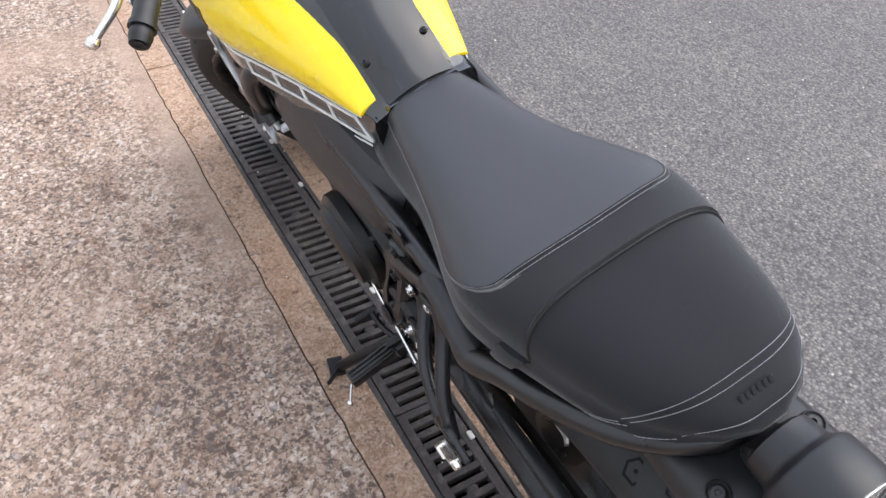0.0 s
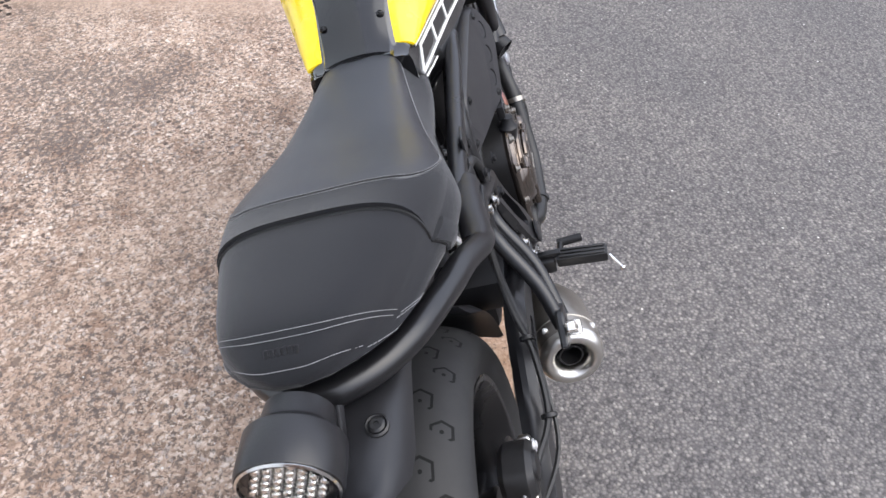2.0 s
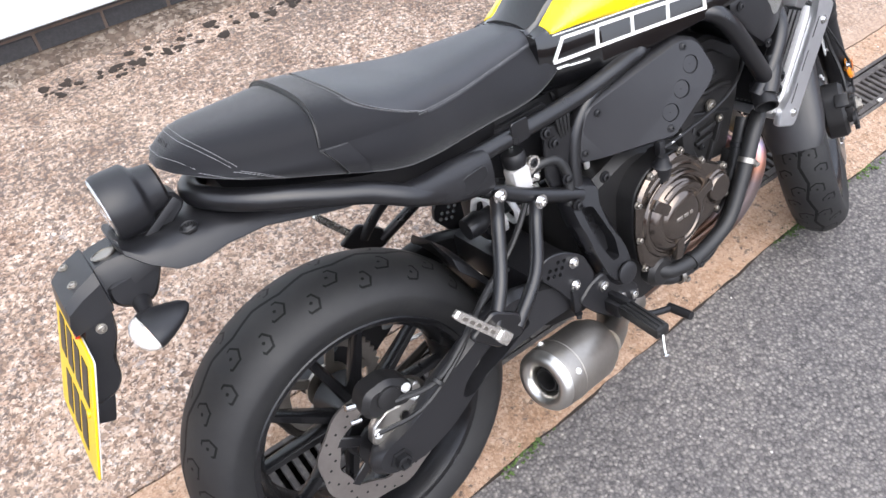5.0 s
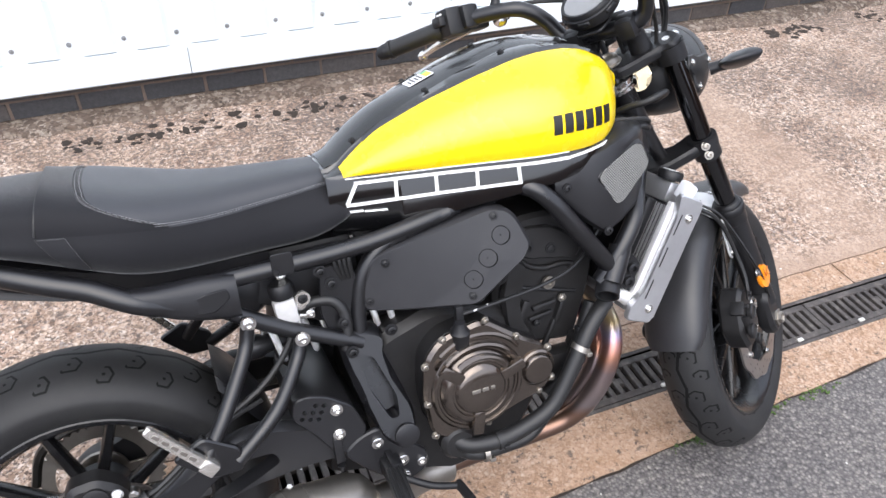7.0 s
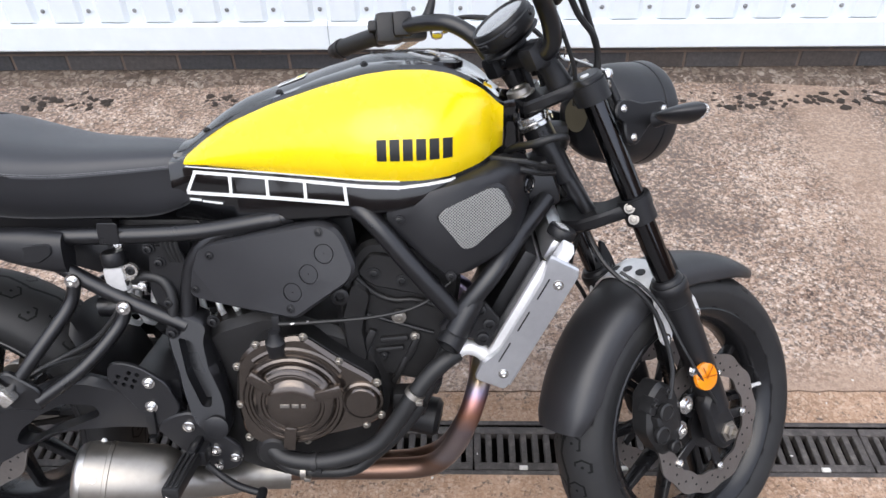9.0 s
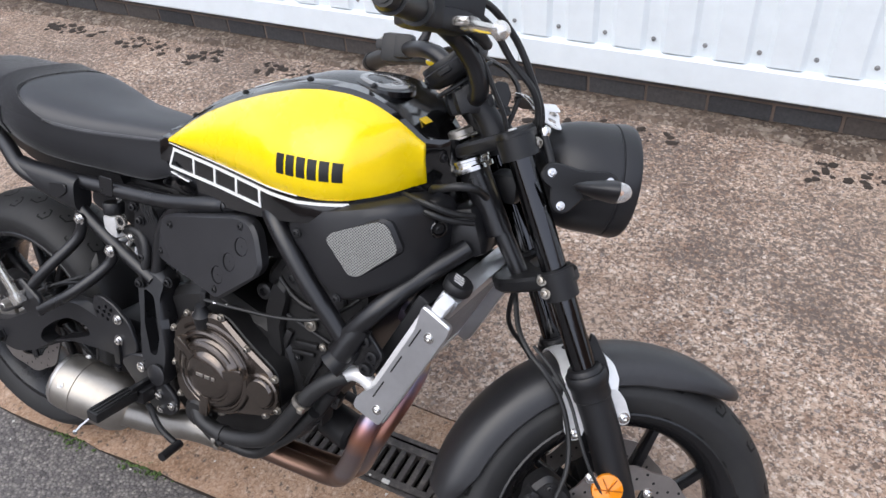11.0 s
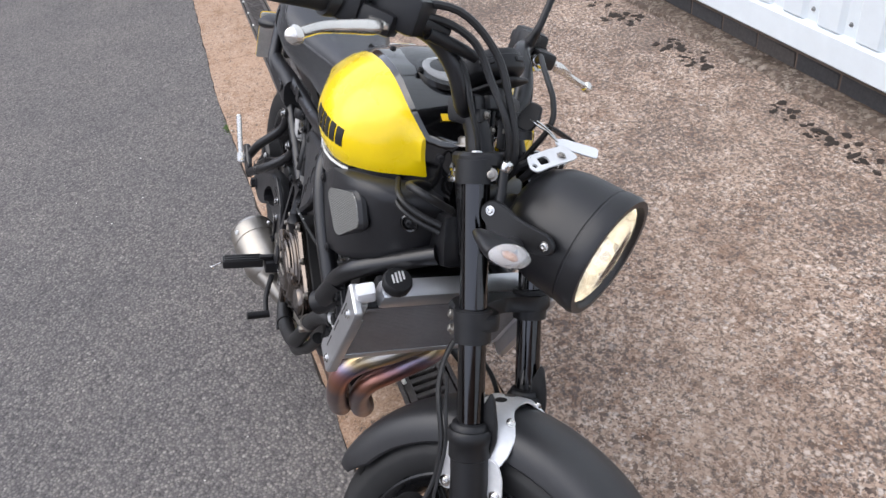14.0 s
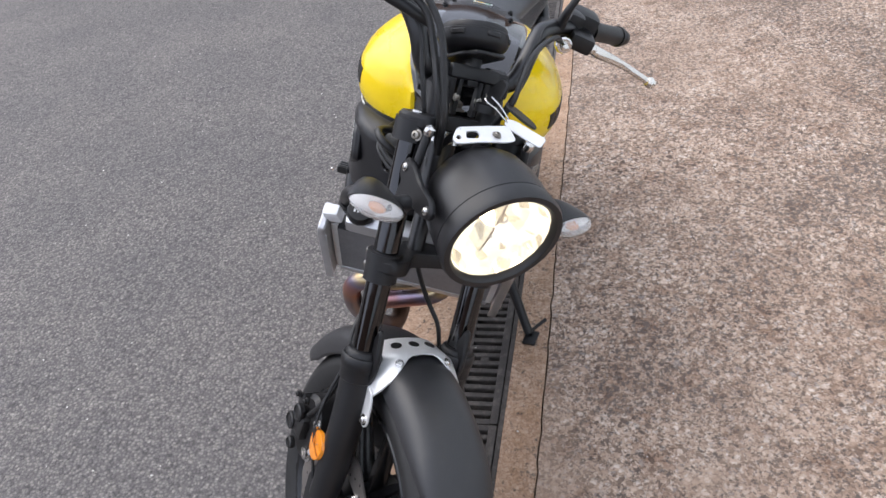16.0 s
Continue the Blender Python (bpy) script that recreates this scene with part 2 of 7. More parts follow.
def mesh_material():
    """Fine woven wire: a regular lattice of bright strands over dark gaps."""
    m, n, l, p = nodes_of("woven_wire")
    co = n.new("ShaderNodeTexCoord").outputs["Object"]
    s = n.new("ShaderNodeSeparateXYZ")
    l.new(co, s.inputs[0])
    a = calc(n, l, "SINE", calc(n, l, "MULTIPLY", calc(n, l, "ADD", s.outputs[0], s.outputs[2]), 1250.0))
    b = calc(n, l, "SINE", calc(n, l, "MULTIPLY", calc(n, l, "SUBTRACT", s.outputs[0], s.outputs[2]), 1250.0))
    h = calc(n, l, "MULTIPLY_ADD", calc(n, l, "MAXIMUM", a, b), 0.5, 0.5)
    l.new(ramp(n, l, h, [(0.35, (0.03, 0.03, 0.03)), (0.8, (0.36, 0.36, 0.34))]), p.inputs["Base Color"])
    p.inputs["Metallic"].default_value = 0.6
    p.inputs["Roughness"].default_value = 0.42
    bump(n, l, p, h, 0.5, 0.001)
    return m


def glow_material():
    m, n, l, p = nodes_of("lit_bulb")
    p.inputs["Base Color"].default_value = (1.0, 0.9, 0.7, 1)
    p.inputs["Emission Color"].default_value = (1.0, 0.86, 0.6, 1)
    p.inputs["Emission Strength"].default_value = 10.0
    return m


def glowing_bowl_material():
    """Lamp bowl facets that emit the bulb's thrown-back light themselves, dimmer where turned away."""
    m, n, l, p = nodes_of("glowing_reflector")
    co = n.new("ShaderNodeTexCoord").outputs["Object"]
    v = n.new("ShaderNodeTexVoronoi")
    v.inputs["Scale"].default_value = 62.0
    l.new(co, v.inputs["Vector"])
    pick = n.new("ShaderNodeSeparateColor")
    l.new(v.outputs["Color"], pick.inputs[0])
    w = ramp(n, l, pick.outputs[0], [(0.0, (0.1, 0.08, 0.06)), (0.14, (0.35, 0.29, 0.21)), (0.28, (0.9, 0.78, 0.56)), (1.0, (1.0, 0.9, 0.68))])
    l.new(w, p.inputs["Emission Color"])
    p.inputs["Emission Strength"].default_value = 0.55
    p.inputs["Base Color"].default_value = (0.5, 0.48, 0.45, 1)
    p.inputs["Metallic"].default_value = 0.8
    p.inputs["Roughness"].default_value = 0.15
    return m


def glass_material(name, color, weight=0.85, bend=1.45):
    m, n, l, p = nodes_of(name)
    p.inputs["Base Color"].default_value = (*color, 1)
    p.inputs["Transmission Weight"].default_value = weight
    p.inputs["Roughness"].default_value = 0.04
    p.inputs["IOR"].default_value = bend
    return m


def brick_material():
    m, n, l, p = nodes_of("engineering_brick")
    co = n.new("ShaderNodeTexCoord").outputs["Object"]
    who = n.new("ShaderNodeObjectInfo").outputs["Random"]
    base = ramp(n, l, who, [(0.0, (0.042, 0.044, 0.05)), (0.5, (0.06, 0.062, 0.068)), (0.85, (0.075, 0.07, 0.07)), (1.0, (0.07, 0.06, 0.055))])
    g = noise_tex(n, l, co, 60.0, 6.0, 0.7)
    c = mix(n, l, 0.8, base, ramp(n, l, g.outputs["Fac"], [(0.3, (0.6, 0.6, 0.6)), (0.7, (1.4, 1.35, 1.3))]), "MULTIPLY")
    l.new(c, p.inputs["Base Color"])
    p.inputs["Roughness"].default_value = 0.6
    bump(n, l, p, g.outputs["Fac"], 0.3, 0.002)
    return m


SLAB = concrete_material("exposed_aggregate", [(0.0, (0.085, 0.06, 0.05)), (0.15, (0.21, 0.148, 0.112)), (0.4, (0.45, 0.325, 0.248)), (0.7, (0.58, 0.445, 0.352)), (0.9, (0.72, 0.62, 0.54)), (1.0, (0.25, 0.225, 0.22))], (0.37, 0.275, 0.21), 84.0, 2.6, (0.62, 0.54, 0.49), True)
STRIP = concrete_material("pink_concrete", [(0.0, (0.27, 0.175, 0.12)), (0.3, (0.41, 0.275, 0.19)), (0.7, (0.49, 0.34, 0.245)), (1.0, (0.55, 0.43, 0.34))], (0.45, 0.295, 0.2), 130.0, 3.5, (0.75, 0.68, 0.6))
LEDGE = concrete_material("old_mortar", [(0.0, (0.08, 0.06, 0.048)), (0.5, (0.18, 0.135, 0.105)), (1.0, (0.4, 0.35, 0.3))], (0.15, 0.11, 0.085), 40.0, 4.0, (0.5, 0.46, 0.42))
ASPHALT = asphalt_material()
BRICK = brick_material()
TANK_BLACK = surface("polished_black_plastic", (0.006, 0.006, 0.007), 0.2, vary=0.1, grain=300.0, relief=0.01, coat=0.3)
DARK_CHROME = surface("dark_coated_steel", (0.07, 0.07, 0.073), 0.1, 1.0, vary=0.05, relief=0.0)
ADDED_WALL = surface("added_wall_brown", (0.16, 0.1, 0.075), 0.85, vary=0.3, grain=30.0, relief=0.4)
MORTAR = surface("mortar", (0.15, 0.115, 0.095), 0.9, vary=0.25, relief=0.4)
WHITE_METAL = surface("white_coated_steel", (0.75, 0.822, 0.868), 0.35, vary=0.04, grain=20.0, relief=0.02)
IRON = surface("cast_iron", (0.058, 0.05, 0.047), 0.65, 0.15, vary=0.4, relief=0.4, dust=0.35)
HOLLOW = surface("near_black_matt", (0.012, 0.01, 0.009), 0.9)
MOSS = surface("moss", (0.06, 0.1, 0.025), 0.9, vary=0.5, relief=0.5)
LICHEN_GAP_SHADE = surface("lichen_and_gap_shade", (0.03, 0.022, 0.017), 0.95, vary=0.4, relief=0.5)
CLIP = surface("pale_plastic", (0.62, 0.6, 0.56), 0.6, dust=0.3)
YELLOW = surface("yellow_paint", (0.93, 0.665, 0.0), 0.28, vary=0.02, grain=300.0, relief=0.0, coat=0.45)
GLOSS = surface("gloss_black_paint", (0.004, 0.004, 0.0045), 0.12, vary=0.1, relief=0.0, coat=1.0)
COVER = surface("worn_satin_plastic", (0.021, 0.021, 0.0235), 0.4, vary=0.15, grain=400.0, relief=0.1, dust=0.01, shine=0.5)
GUARD_BLACK = surface("scuffed_black_plastic", (0.019, 0.019, 0.021), 0.42, vary=0.2, grain=300.0, relief=0.1, dust=0.02, shine=0.6)
RIM_BLACK = surface("satin_black_alloy", (0.007, 0.007, 0.008), 0.26, vary=0.15, relief=0.03, shine=0.5)
SATIN = surface("satin_black_plastic", (0.0125, 0.0125, 0.0142), 0.38, vary=0.15, grain=400.0, relief=0.1, dust=0.006, shine=0.5)
MATT = surface("matt_black_coating", (0.009, 0.009, 0.0102), 0.43, vary=0.2, grain=300.0, relief=0.08, dust=0.012, shine=0.42)
FRAME = surface("black_powder_coat", (0.008, 0.008, 0.0092), 0.3, vary=0.15, grain=300.0, relief=0.03, dust=0.005, shine=0.6)
RUBBER = surface("black_rubber", (0.012, 0.012, 0.0125), 0.45, vary=0.2, relief=0.15, dust=0.015)
VINYL = surface("grained_vinyl", (0.0325, 0.034, 0.039), 0.38, vary=0.1, grain=700.0, relief=0.2, shine=0.5)
FABRIC = surface("black_seat_fabric", (0.0095, 0.0097, 0.0118), 0.65, vary=0.2, grain=900.0, relief=0.3, shine=0.2, nap=0.22)
THREAD = surface("grey_thread", (0.26, 0.26, 0.265), 0.7)
SILVER = surface("cast_aluminium", (0.78, 0.78, 0.78), 0.34, 0.4, vary=0.12, relief=0.1)
CHROME = surface("polished_steel", (0.72, 0.71, 0.69), 0.18, 1.0, vary=0.06, relief=0.0)
STEEL = surface("brushed_steel", (0.36, 0.335, 0.3), 0.38, 0.95, vary=0.18, grain=60.0, relief=0.06)
DISC = surface("brake_steel", (0.36, 0.33, 0.31), 0.35, 0.9, vary=0.15)
BRONZE = surface("bronze_painted_alloy", (0.17, 0.146, 0.128), 0.2, 0.95, vary=0.15, relief=0.05)
CASING = surface("dark_engine_paint", (0.019, 0.0185, 0.019), 0.4, 0.3, vary=0.25, relief=0.12, dust=0.025)
HEATED = heat_pipe_material()
WIRE = mesh_material()
FINS = surface("radiator_grey", (0.27, 0.27, 0.28), 0.45, 0.4, vary=0.2)
WHITE_INK = surface("white_ink", (0.8, 0.8, 0.78), 0.4, vary=0.04)
BLACK_INK = surface("black_ink", (0.008, 0.008, 0.008), 0.4)
GREEN_INK = surface("green_ink", (0.12, 0.42, 0.2), 0.4, vary=0.05)
PLATE_YELLOW = surface("yellow_reflective_sheet", (0.8, 0.53, 0.01), 0.35, vary=0.06)
AMBER = surface("amber_plastic", (0.8, 0.26, 0.01), 0.15, vary=0.2, coat=1.0)
RED = surface("red_plastic", (0.5, 0.02, 0.015), 0.2, coat=1.0)
GUARD = surface("brushed_grey_aluminium", (0.6, 0.605, 0.62), 0.34, 0.85, vary=0.1, grain=80.0, relief=0.05)
LAMP_WHITE = surface("white_lamp_bowl", (0.9, 0.9, 0.9), 0.25, vary=0.06, relief=0.0)
MILKY = glass_material("frosted_plastic", (0.95, 0.95, 0.95), 0.78, 1.3)
ALLOY = surface("polished_alloy", (0.8, 0.77, 0.72), 0.24, 0.9, vary=0.08, relief=0.02)
CLEAR = glass_material("clear_plastic", (0.98, 0.98, 0.98), 1.0, 1.2)
LENS = glow_material()
BOWL = glowing_bowl_material()
SCREEN = surface("grey_display", (0.2, 0.2, 0.2), 0.12, vary=0.05, relief=0.0, coat=1.0)
CARD = surface("white_card", (0.75, 0.76, 0.78), 0.5, vary=0.05)
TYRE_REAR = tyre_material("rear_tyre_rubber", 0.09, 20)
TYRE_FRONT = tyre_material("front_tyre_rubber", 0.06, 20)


# ---- building tools ----
def part(name, bm, material, parent, label="", m=None, smooth=38):
    """Links a bmesh as one mesh object under a thing or a part."""
    if m is not None:
        bmesh.ops.transform(bm, matrix=m, verts=bm.verts)
    bmesh.ops.recalc_face_normals(bm, faces=bm.faces)
    me = bpy.data.meshes.new(name)
    bm.to_mesh(me)
    bm.free()
    for one in material if isinstance(material, (list, tuple)) else (material,):
        me.materials.append(one)
    me.polygons.foreach_set("use_smooth", [True] * len(me.polygons))
    me.set_sharp_from_angle(angle=radians(smooth))
    ob = new(name, me)
    ob.parent = parent
    if label:
        tagged(ob, label)
    return ob


def flow(pts, n=6, closed=False):
    """A smooth curve through the points (Catmull-Rom)."""
    p = [Vector(q) for q in pts]
    out = []
    last = len(p) if closed else len(p) - 1
    for i in range(last):
        a = p[i - 1] if closed or i else p[0] * 2 - p[1]
        b, c = p[i], p[(i + 1) % len(p)]
        d = p[(i + 2) % len(p)] if closed or i + 2 < len(p) else c * 2 - b
        for k in range(n):
            t = k / n
            out.append(0.5 * (2 * b + (c - a) * t + (2 * a - 5 * b + 4 * c - d) * t * t + (3 * b - a - 3 * c + d) * t**3))
    if not closed:
        out.append(p[-1])
    return out


def loft(bm, rings, caps=True, around=True, slot=0):
    rows = [[bm.verts.new(v) for v in ring] for ring in rings]
    k = len(rows[0])
    for a, b in zip(rows, rows[1:]):
        for i in range(k if around else k - 1):
            j = (i + 1) % k
            bm.faces.new((a[i], a[j], b[j], b[i])).material_index = slot
    if caps and around:
        for row in (rows[0], rows[-1]):
            bm.faces.new(row).material_index = slot
    return bm


def tube(bm, pts, r, seg=12, n=5, slot=0, caps=True):
    """A round bar along a smooth curve; r is a radius or one radius per given point."""
    path = flow(pts, n)
    radii = [r] * len(path) if isinstance(r, (int, float)) else [float(v) for v in np.interp(np.linspace(0, len(pts) - 1, len(path)), range(len(pts)), r)]
    up = Vector((0, 0, 1))
    rings = []
    for i, p in enumerate(path):
        way = (path[min(i + 1, len(path) - 1)] - path[max(i - 1, 0)]).normalized()
        if i == 0:
            up = way.orthogonal().normalized()
        side = way.cross(up).normalized()
        up = side.cross(way).normalized()
        rings.append([p + radii[i] * (math.cos(a) * up + math.sin(a) * side) for a in (2 * math.pi * k / seg for k in range(seg))])
    return loft(bm, rings, caps, True, slot)


def axis_to(origin, way):
    """A pose whose z runs along way."""
    return Matrix.Translation(origin) @ Vector(way).to_track_quat("Z", "Y").to_matrix().to_4x4()


def lathe(bm, profile, m, seg=32, slot=0, caps=True):
    """Turns a profile of (radius, height) round the z of m."""
    rings = [[m @ Vector((max(r, 1e-4) * math.cos(a), max(r, 1e-4) * math.sin(a), h)) for a in (2 * math.pi * k / seg for k in range(seg))] for r, h in profile]
    return loft(bm, rings, caps, True, slot)


def rbox(bm, size, m, edge=0.003, slot=0, segments=2):
    made = bmesh.ops.create_cube(bm, size=1, matrix=m @ Matrix.Diagonal((*size, 1)))["verts"]
    faces = {f for v in made for f in v.link_faces}
    for f in faces:
        f.material_index = slot
    if edge:
        edges = list({e for v in made for e in v.link_edges})
        bmesh.ops.bevel(bm, geom=edges, offset=edge, segments=segments, affect="EDGES", profile=0.6)
    return bm


def rounded(pts, r, n=4):
    """A closed outline with its corners rounded."""
    out = []
    p = [Vector(q) for q in pts]
    for i, b in enumerate(p):
        a, c = p[i - 1], p[(i + 1) % len(p)]
        cut = min(r, 0.45 * (a - b).length, 0.45 * (c - b).length)
        s, e = b + (a - b).normalized() * cut, b + (c - b).normalized() * cut
        for k in range(n + 1):
            t = k / n
            out.append((1 - t) ** 2 * s + 2 * t * (1 - t) * b + t * t * e)
    return out


def slab(bm, outline, m, depth, edge=0.003, slot=0):
    """A plate: the outline (u, v) of m, thick along its w, with eased edges."""
    pts = [Vector((q[0], q[1])) for q in outline]
    mid = sum(pts, Vector((0, 0))) / len(pts)
    small = [q + (mid - q).normalized() * min(edge, 0.4 * (mid - q).length) for q in pts]
    rings = [(small, 0.0), (pts, edge), (pts, depth - edge), (small, depth)]
    return loft(bm, [[m @ Vector((q.x, q.y, w)) for q in ring] for ring, w in rings], True, True, slot)


def holed(bm, outline, holes, m, depth, edge=0.002, slot=0):
    """A plate like slab, pierced by holes: circles (u, v, r) or outlines."""
    pts = [Vector((q[0], q[1])) for q in outline]
    mid = sum(pts, Vector((0, 0))) / len(pts)
    small = [q + (mid - q).normalized() * min(edge, 0.4 * (mid - q).length) for q in pts]
    loops = []
    for h in holes:
        if len(h) == 3 and isinstance(h[0], (int, float)):
            loops.append([Vector((h[0] + h[2] * math.cos(a), h[1] + h[2] * math.sin(a))) for a in (2 * math.pi * k / 16 for k in range(16))])
        else:
            loops.append([Vector((q[0], q[1])) for q in h])
    rows = [[bm.verts.new(m @ Vector((q.x, q.y, w))) for q in ring] for ring, w in ((small, 0.0), (pts, edge), (pts, depth - edge), (small, depth))]
    inner = [[[bm.verts.new(m @ Vector((q.x, q.y, w))) for q in lp] for w in (0.0, depth)] for lp in loops]
    walls = list(zip(rows, rows[1:])) + [(a, b) for a, b in inner]
    for a, b in walls:
        for i in range(len(a)):
            j = (i + 1) % len(a)
            bm.faces.new((a[i], a[j], b[j], b[i])).material_index = slot
    for end in (0, 1):
        rings = [rows[-1 if end else 0]] + [lp[end] for lp in inner]
        edges = []
        for ring in rings:
            for i in range(len(ring)):
                edges.append(bm.edges.get((ring[i], ring[(i + 1) % len(ring)])))
        bmesh.ops.triangle_fill(bm, use_beauty=True, edges=edges)
    return bm


def side_plane(y, out):
    """A frame whose u is forward, v up and w sideways (out: 1 to the left, -1 to the right)."""
    return Matrix(((1, 0, 0, 0), (0, 0, out, y), (0, 1, 0, 0), (0, 0, 0, 1)))


def bolt(bm, place, way, r=0.006, h=0.004, slot=0):
    m = axis_to(place, way)
    lathe(bm, [(r * 1.5, -0.001), (r * 1.5, 0.001), (r, 0.0012), (r, h), (r * 0.75, h + 0.001), (r * 0.5, h + 0.001), (r * 0.45, h * 0.5)], m, 12, slot)
    return bm


MIRROR = Matrix.Diagonal((1, -1, 1, 1))

# ---- ground ----
rng = random.Random(7)


def sheet(name, outline, z, material, label, category, depth=0.0, step=None):
    bm = bmesh.new()
    top = [bm.verts.new((x, y, z)) for x, y in outline]
    bm.faces.new(top)
    if depth:
        low = [bm.verts.new((x, y, z - depth)) for x, y in outline]
        k = len(top)
        for i in range(k):
            bm.faces.new((top[i], top[(i + 1) % k], low[(i + 1) % k], low[i]))
    ob = part(name, bm, material, None, smooth=20)
    return tagged(ob, label, category, kind="structure")


def wander(x0, x1, step, y0, slope, amount):
    x = x0
    out = []
    while x < x1:
        out.append((x, y0 + slope * x + rng.uniform(-amount, amount)))
        x += step * rng.uniform(0.6, 1.4)
    out.append((x1, y0 + slope * x1))
    return out


def kerb_edge(x):
    return -0.105 + 0.045 * x


sheet("ground", [(-900, -900), (900, -900), (900, 900), (-900, 900)], -0.16, ASPHALT, "dark soil and tarmac under the yard", "ground")
edge_road = wander(-14, 16, 0.06, -0.105, 0.022, 0.006)
edge_road = [(x, kerb_edge(x) if -1.5 < x < 2.4 else kerb_edge(max(-1.5, min(2.4, x)))) for x, _ in edge_road]
edge_road = [(x, y + rng.uniform(-0.003, 0.003)) for x, y in edge_road]
sheet("road", [(-60, -60), (60, -60), (60, edge_road[-1][1])] + edge_road[::-1] + [(-60, edge_road[0][1])], -0.006, ASPHALT, "dark grey tarmac yard with pale chippings", "road", 0.1)

# dark ribbon along the tarmac edge: silt, and the gap's shadow as colour
bm = bmesh.new()
left, right = [], []
for x, y in edge_road:
    if -9 < x < 12:
        left.append(bm.verts.new((x, y + 0.001, -0.0045)))
        right.append(bm.verts.new((x, y - max(0.0012, rng.uniform(-0.004, 0.009)), -0.0045)))
for i in range(len(left) - 1):
    bm.faces.new((left[i], left[i + 1], right[i + 1], right[i]))
tagged(part("silt", bm, LICHEN_GAP_SHADE, None), "dark silt and painted gap shadow along the tarmac edge", "silt", kind="stuff")

# pink concrete margins on both sides of the drain, cast in lengths
DRAIN0, DRAIN1 = 0.104, 0.256
crack = wander(-14, 16, 0.035, 0.341, 0.006, 0.0028)
joints = [-14.0, -9.1, -6.4, -3.55, -1.9, 2.18, 3.6, 5.2, 9.0, 16.0]
for a, b in zip(joints, joints[1:]):
    near = [(x, y) for x, y in edge_road if a + 0.02 < x < b - 0.02]
    sheet("pavement", [(a + 0.003, near[0][1])] + near + [(b - 0.003, near[-1][1]), (b - 0.003, DRAIN0), (a + 0.003, DRAIN0)], 0.0, STRIP, "pinkish concrete margin between drain and tarmac", "pavement", 0.15)
    far = [(x, y - 0.002) for x, y in crack if a + 0.02 < x < b - 0.02]
    sheet("pavement", [(a + 0.003, DRAIN1), (b - 0.003, DRAIN1), (b - 0.003, far[-1][1])] + far[::-1] + [(a + 0.003, far[0][1])], 0.0, STRIP, "pinkish concrete margin between drain and slab", "pavement", 0.15)
for a, b in ((-60, -7.6), (-7.6, -3.55), (-3.55, 6.3), (6.3, 60)):
    near = [(x, y + 0.002) for x, y in crack if a + 0.02 < x < b - 0.02] or [(a + 0.01, 0.35)]
    sheet("slab", [(a + 0.006, near[0][1])] + near + [(b - 0.006, near[-1][1]), (b - 0.006, 2.02), (a + 0.006, 2.02)], 0.001, SLAB, "weathered exposed aggregate concrete slab", "slab", 0.15)

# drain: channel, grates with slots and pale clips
# the channel is one near-black colour throughout
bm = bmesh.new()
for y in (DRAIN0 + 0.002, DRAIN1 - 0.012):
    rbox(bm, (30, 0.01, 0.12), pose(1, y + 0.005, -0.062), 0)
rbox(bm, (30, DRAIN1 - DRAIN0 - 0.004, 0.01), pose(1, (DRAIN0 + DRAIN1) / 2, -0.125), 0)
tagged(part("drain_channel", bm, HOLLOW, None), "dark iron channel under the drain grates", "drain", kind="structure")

GRATE = 0.464


def drain_grate(m):
    root = new("drain_grate")
    root.matrix_basis = m
    wide = DRAIN1 - DRAIN0 - 0.03
    bm = bmesh.new()
    for y in (-wide / 2 + 0.0105, wide / 2 - 0.0105):
        rbox(bm, (GRATE - 0.004, 0.021, 0.022), pose(0, y, -0.014), 0.002, segments=1)
    part("side_rail", bm, IRON, root)
    for i in range(17):
        x = (i - 8) * 0.0279
        w = 0.015 if i not in (0, 16) else 0.017
        bm = bmesh.new()
        rbox(bm, (w, wide - 0.04, 0.02), pose(max(-0.2225, min(0.2225, x)), 0, -0.0145), 0.002, segments=1)
        part("bar", bm, IRON, root)
    bm = bmesh.new()
    rbox(bm, (0.03, 0.026, 0.018), pose(0.014, 0, -0.016), 0.004, segments=1)
    part("lock_bar", bm, IRON, root)
    for x in (-0.116, 0.116):
        bm = bmesh.new()
        rbox(bm, (0.02, 0.011, 0.006), pose(x, -wide / 2 + 0.004, 0.0), 0.0015, segments=1)
        part("clip", bm, CLIP, root, "pale plastic clip")
    return tagged(root, "dusty black slotted drain grate in the margin", "drain grate", "grates along the drain")


middle = (DRAIN0 + DRAIN1) / 2
first = drain_grate(pose(0.797, middle, 0.0))
for i in range(-16, 20):
    if i:
        copy_thing(first, pose(0.797 + i * GRATE, middle, 0.0))
bm = bmesh.new()
for y in (DRAIN0 + 0.006, DRAIN1 - 0.006):
    rbox(bm, (30, 0.012, 0.012), pose(1, y, -0.005), 0.002, segments=1)
tagged(part("drain_frame", bm, IRON, None), "narrow iron edge frame of the drain", "drain", kind="structure")


def blob(bm, x, y, z, r, flat, seed):
    """A small uneven clump."""
    k = random.Random(seed)
    made = bmesh.ops.create_icosphere(bm, subdivisions=1, radius=1)["verts"]
    sx, sy, turn = r * k.uniform(0.7, 1.5), r * k.uniform(0.6, 1.1), k.uniform(0, 3.1)
    m = Matrix.Translation((x, y, z)) @ Matrix.Rotation(turn, 4, "Z") @ Matrix.Diagonal((sx, sy, r * flat, 1))
    for v in made:
        v.co = m @ (v.co * k.uniform(0.7, 1.3))


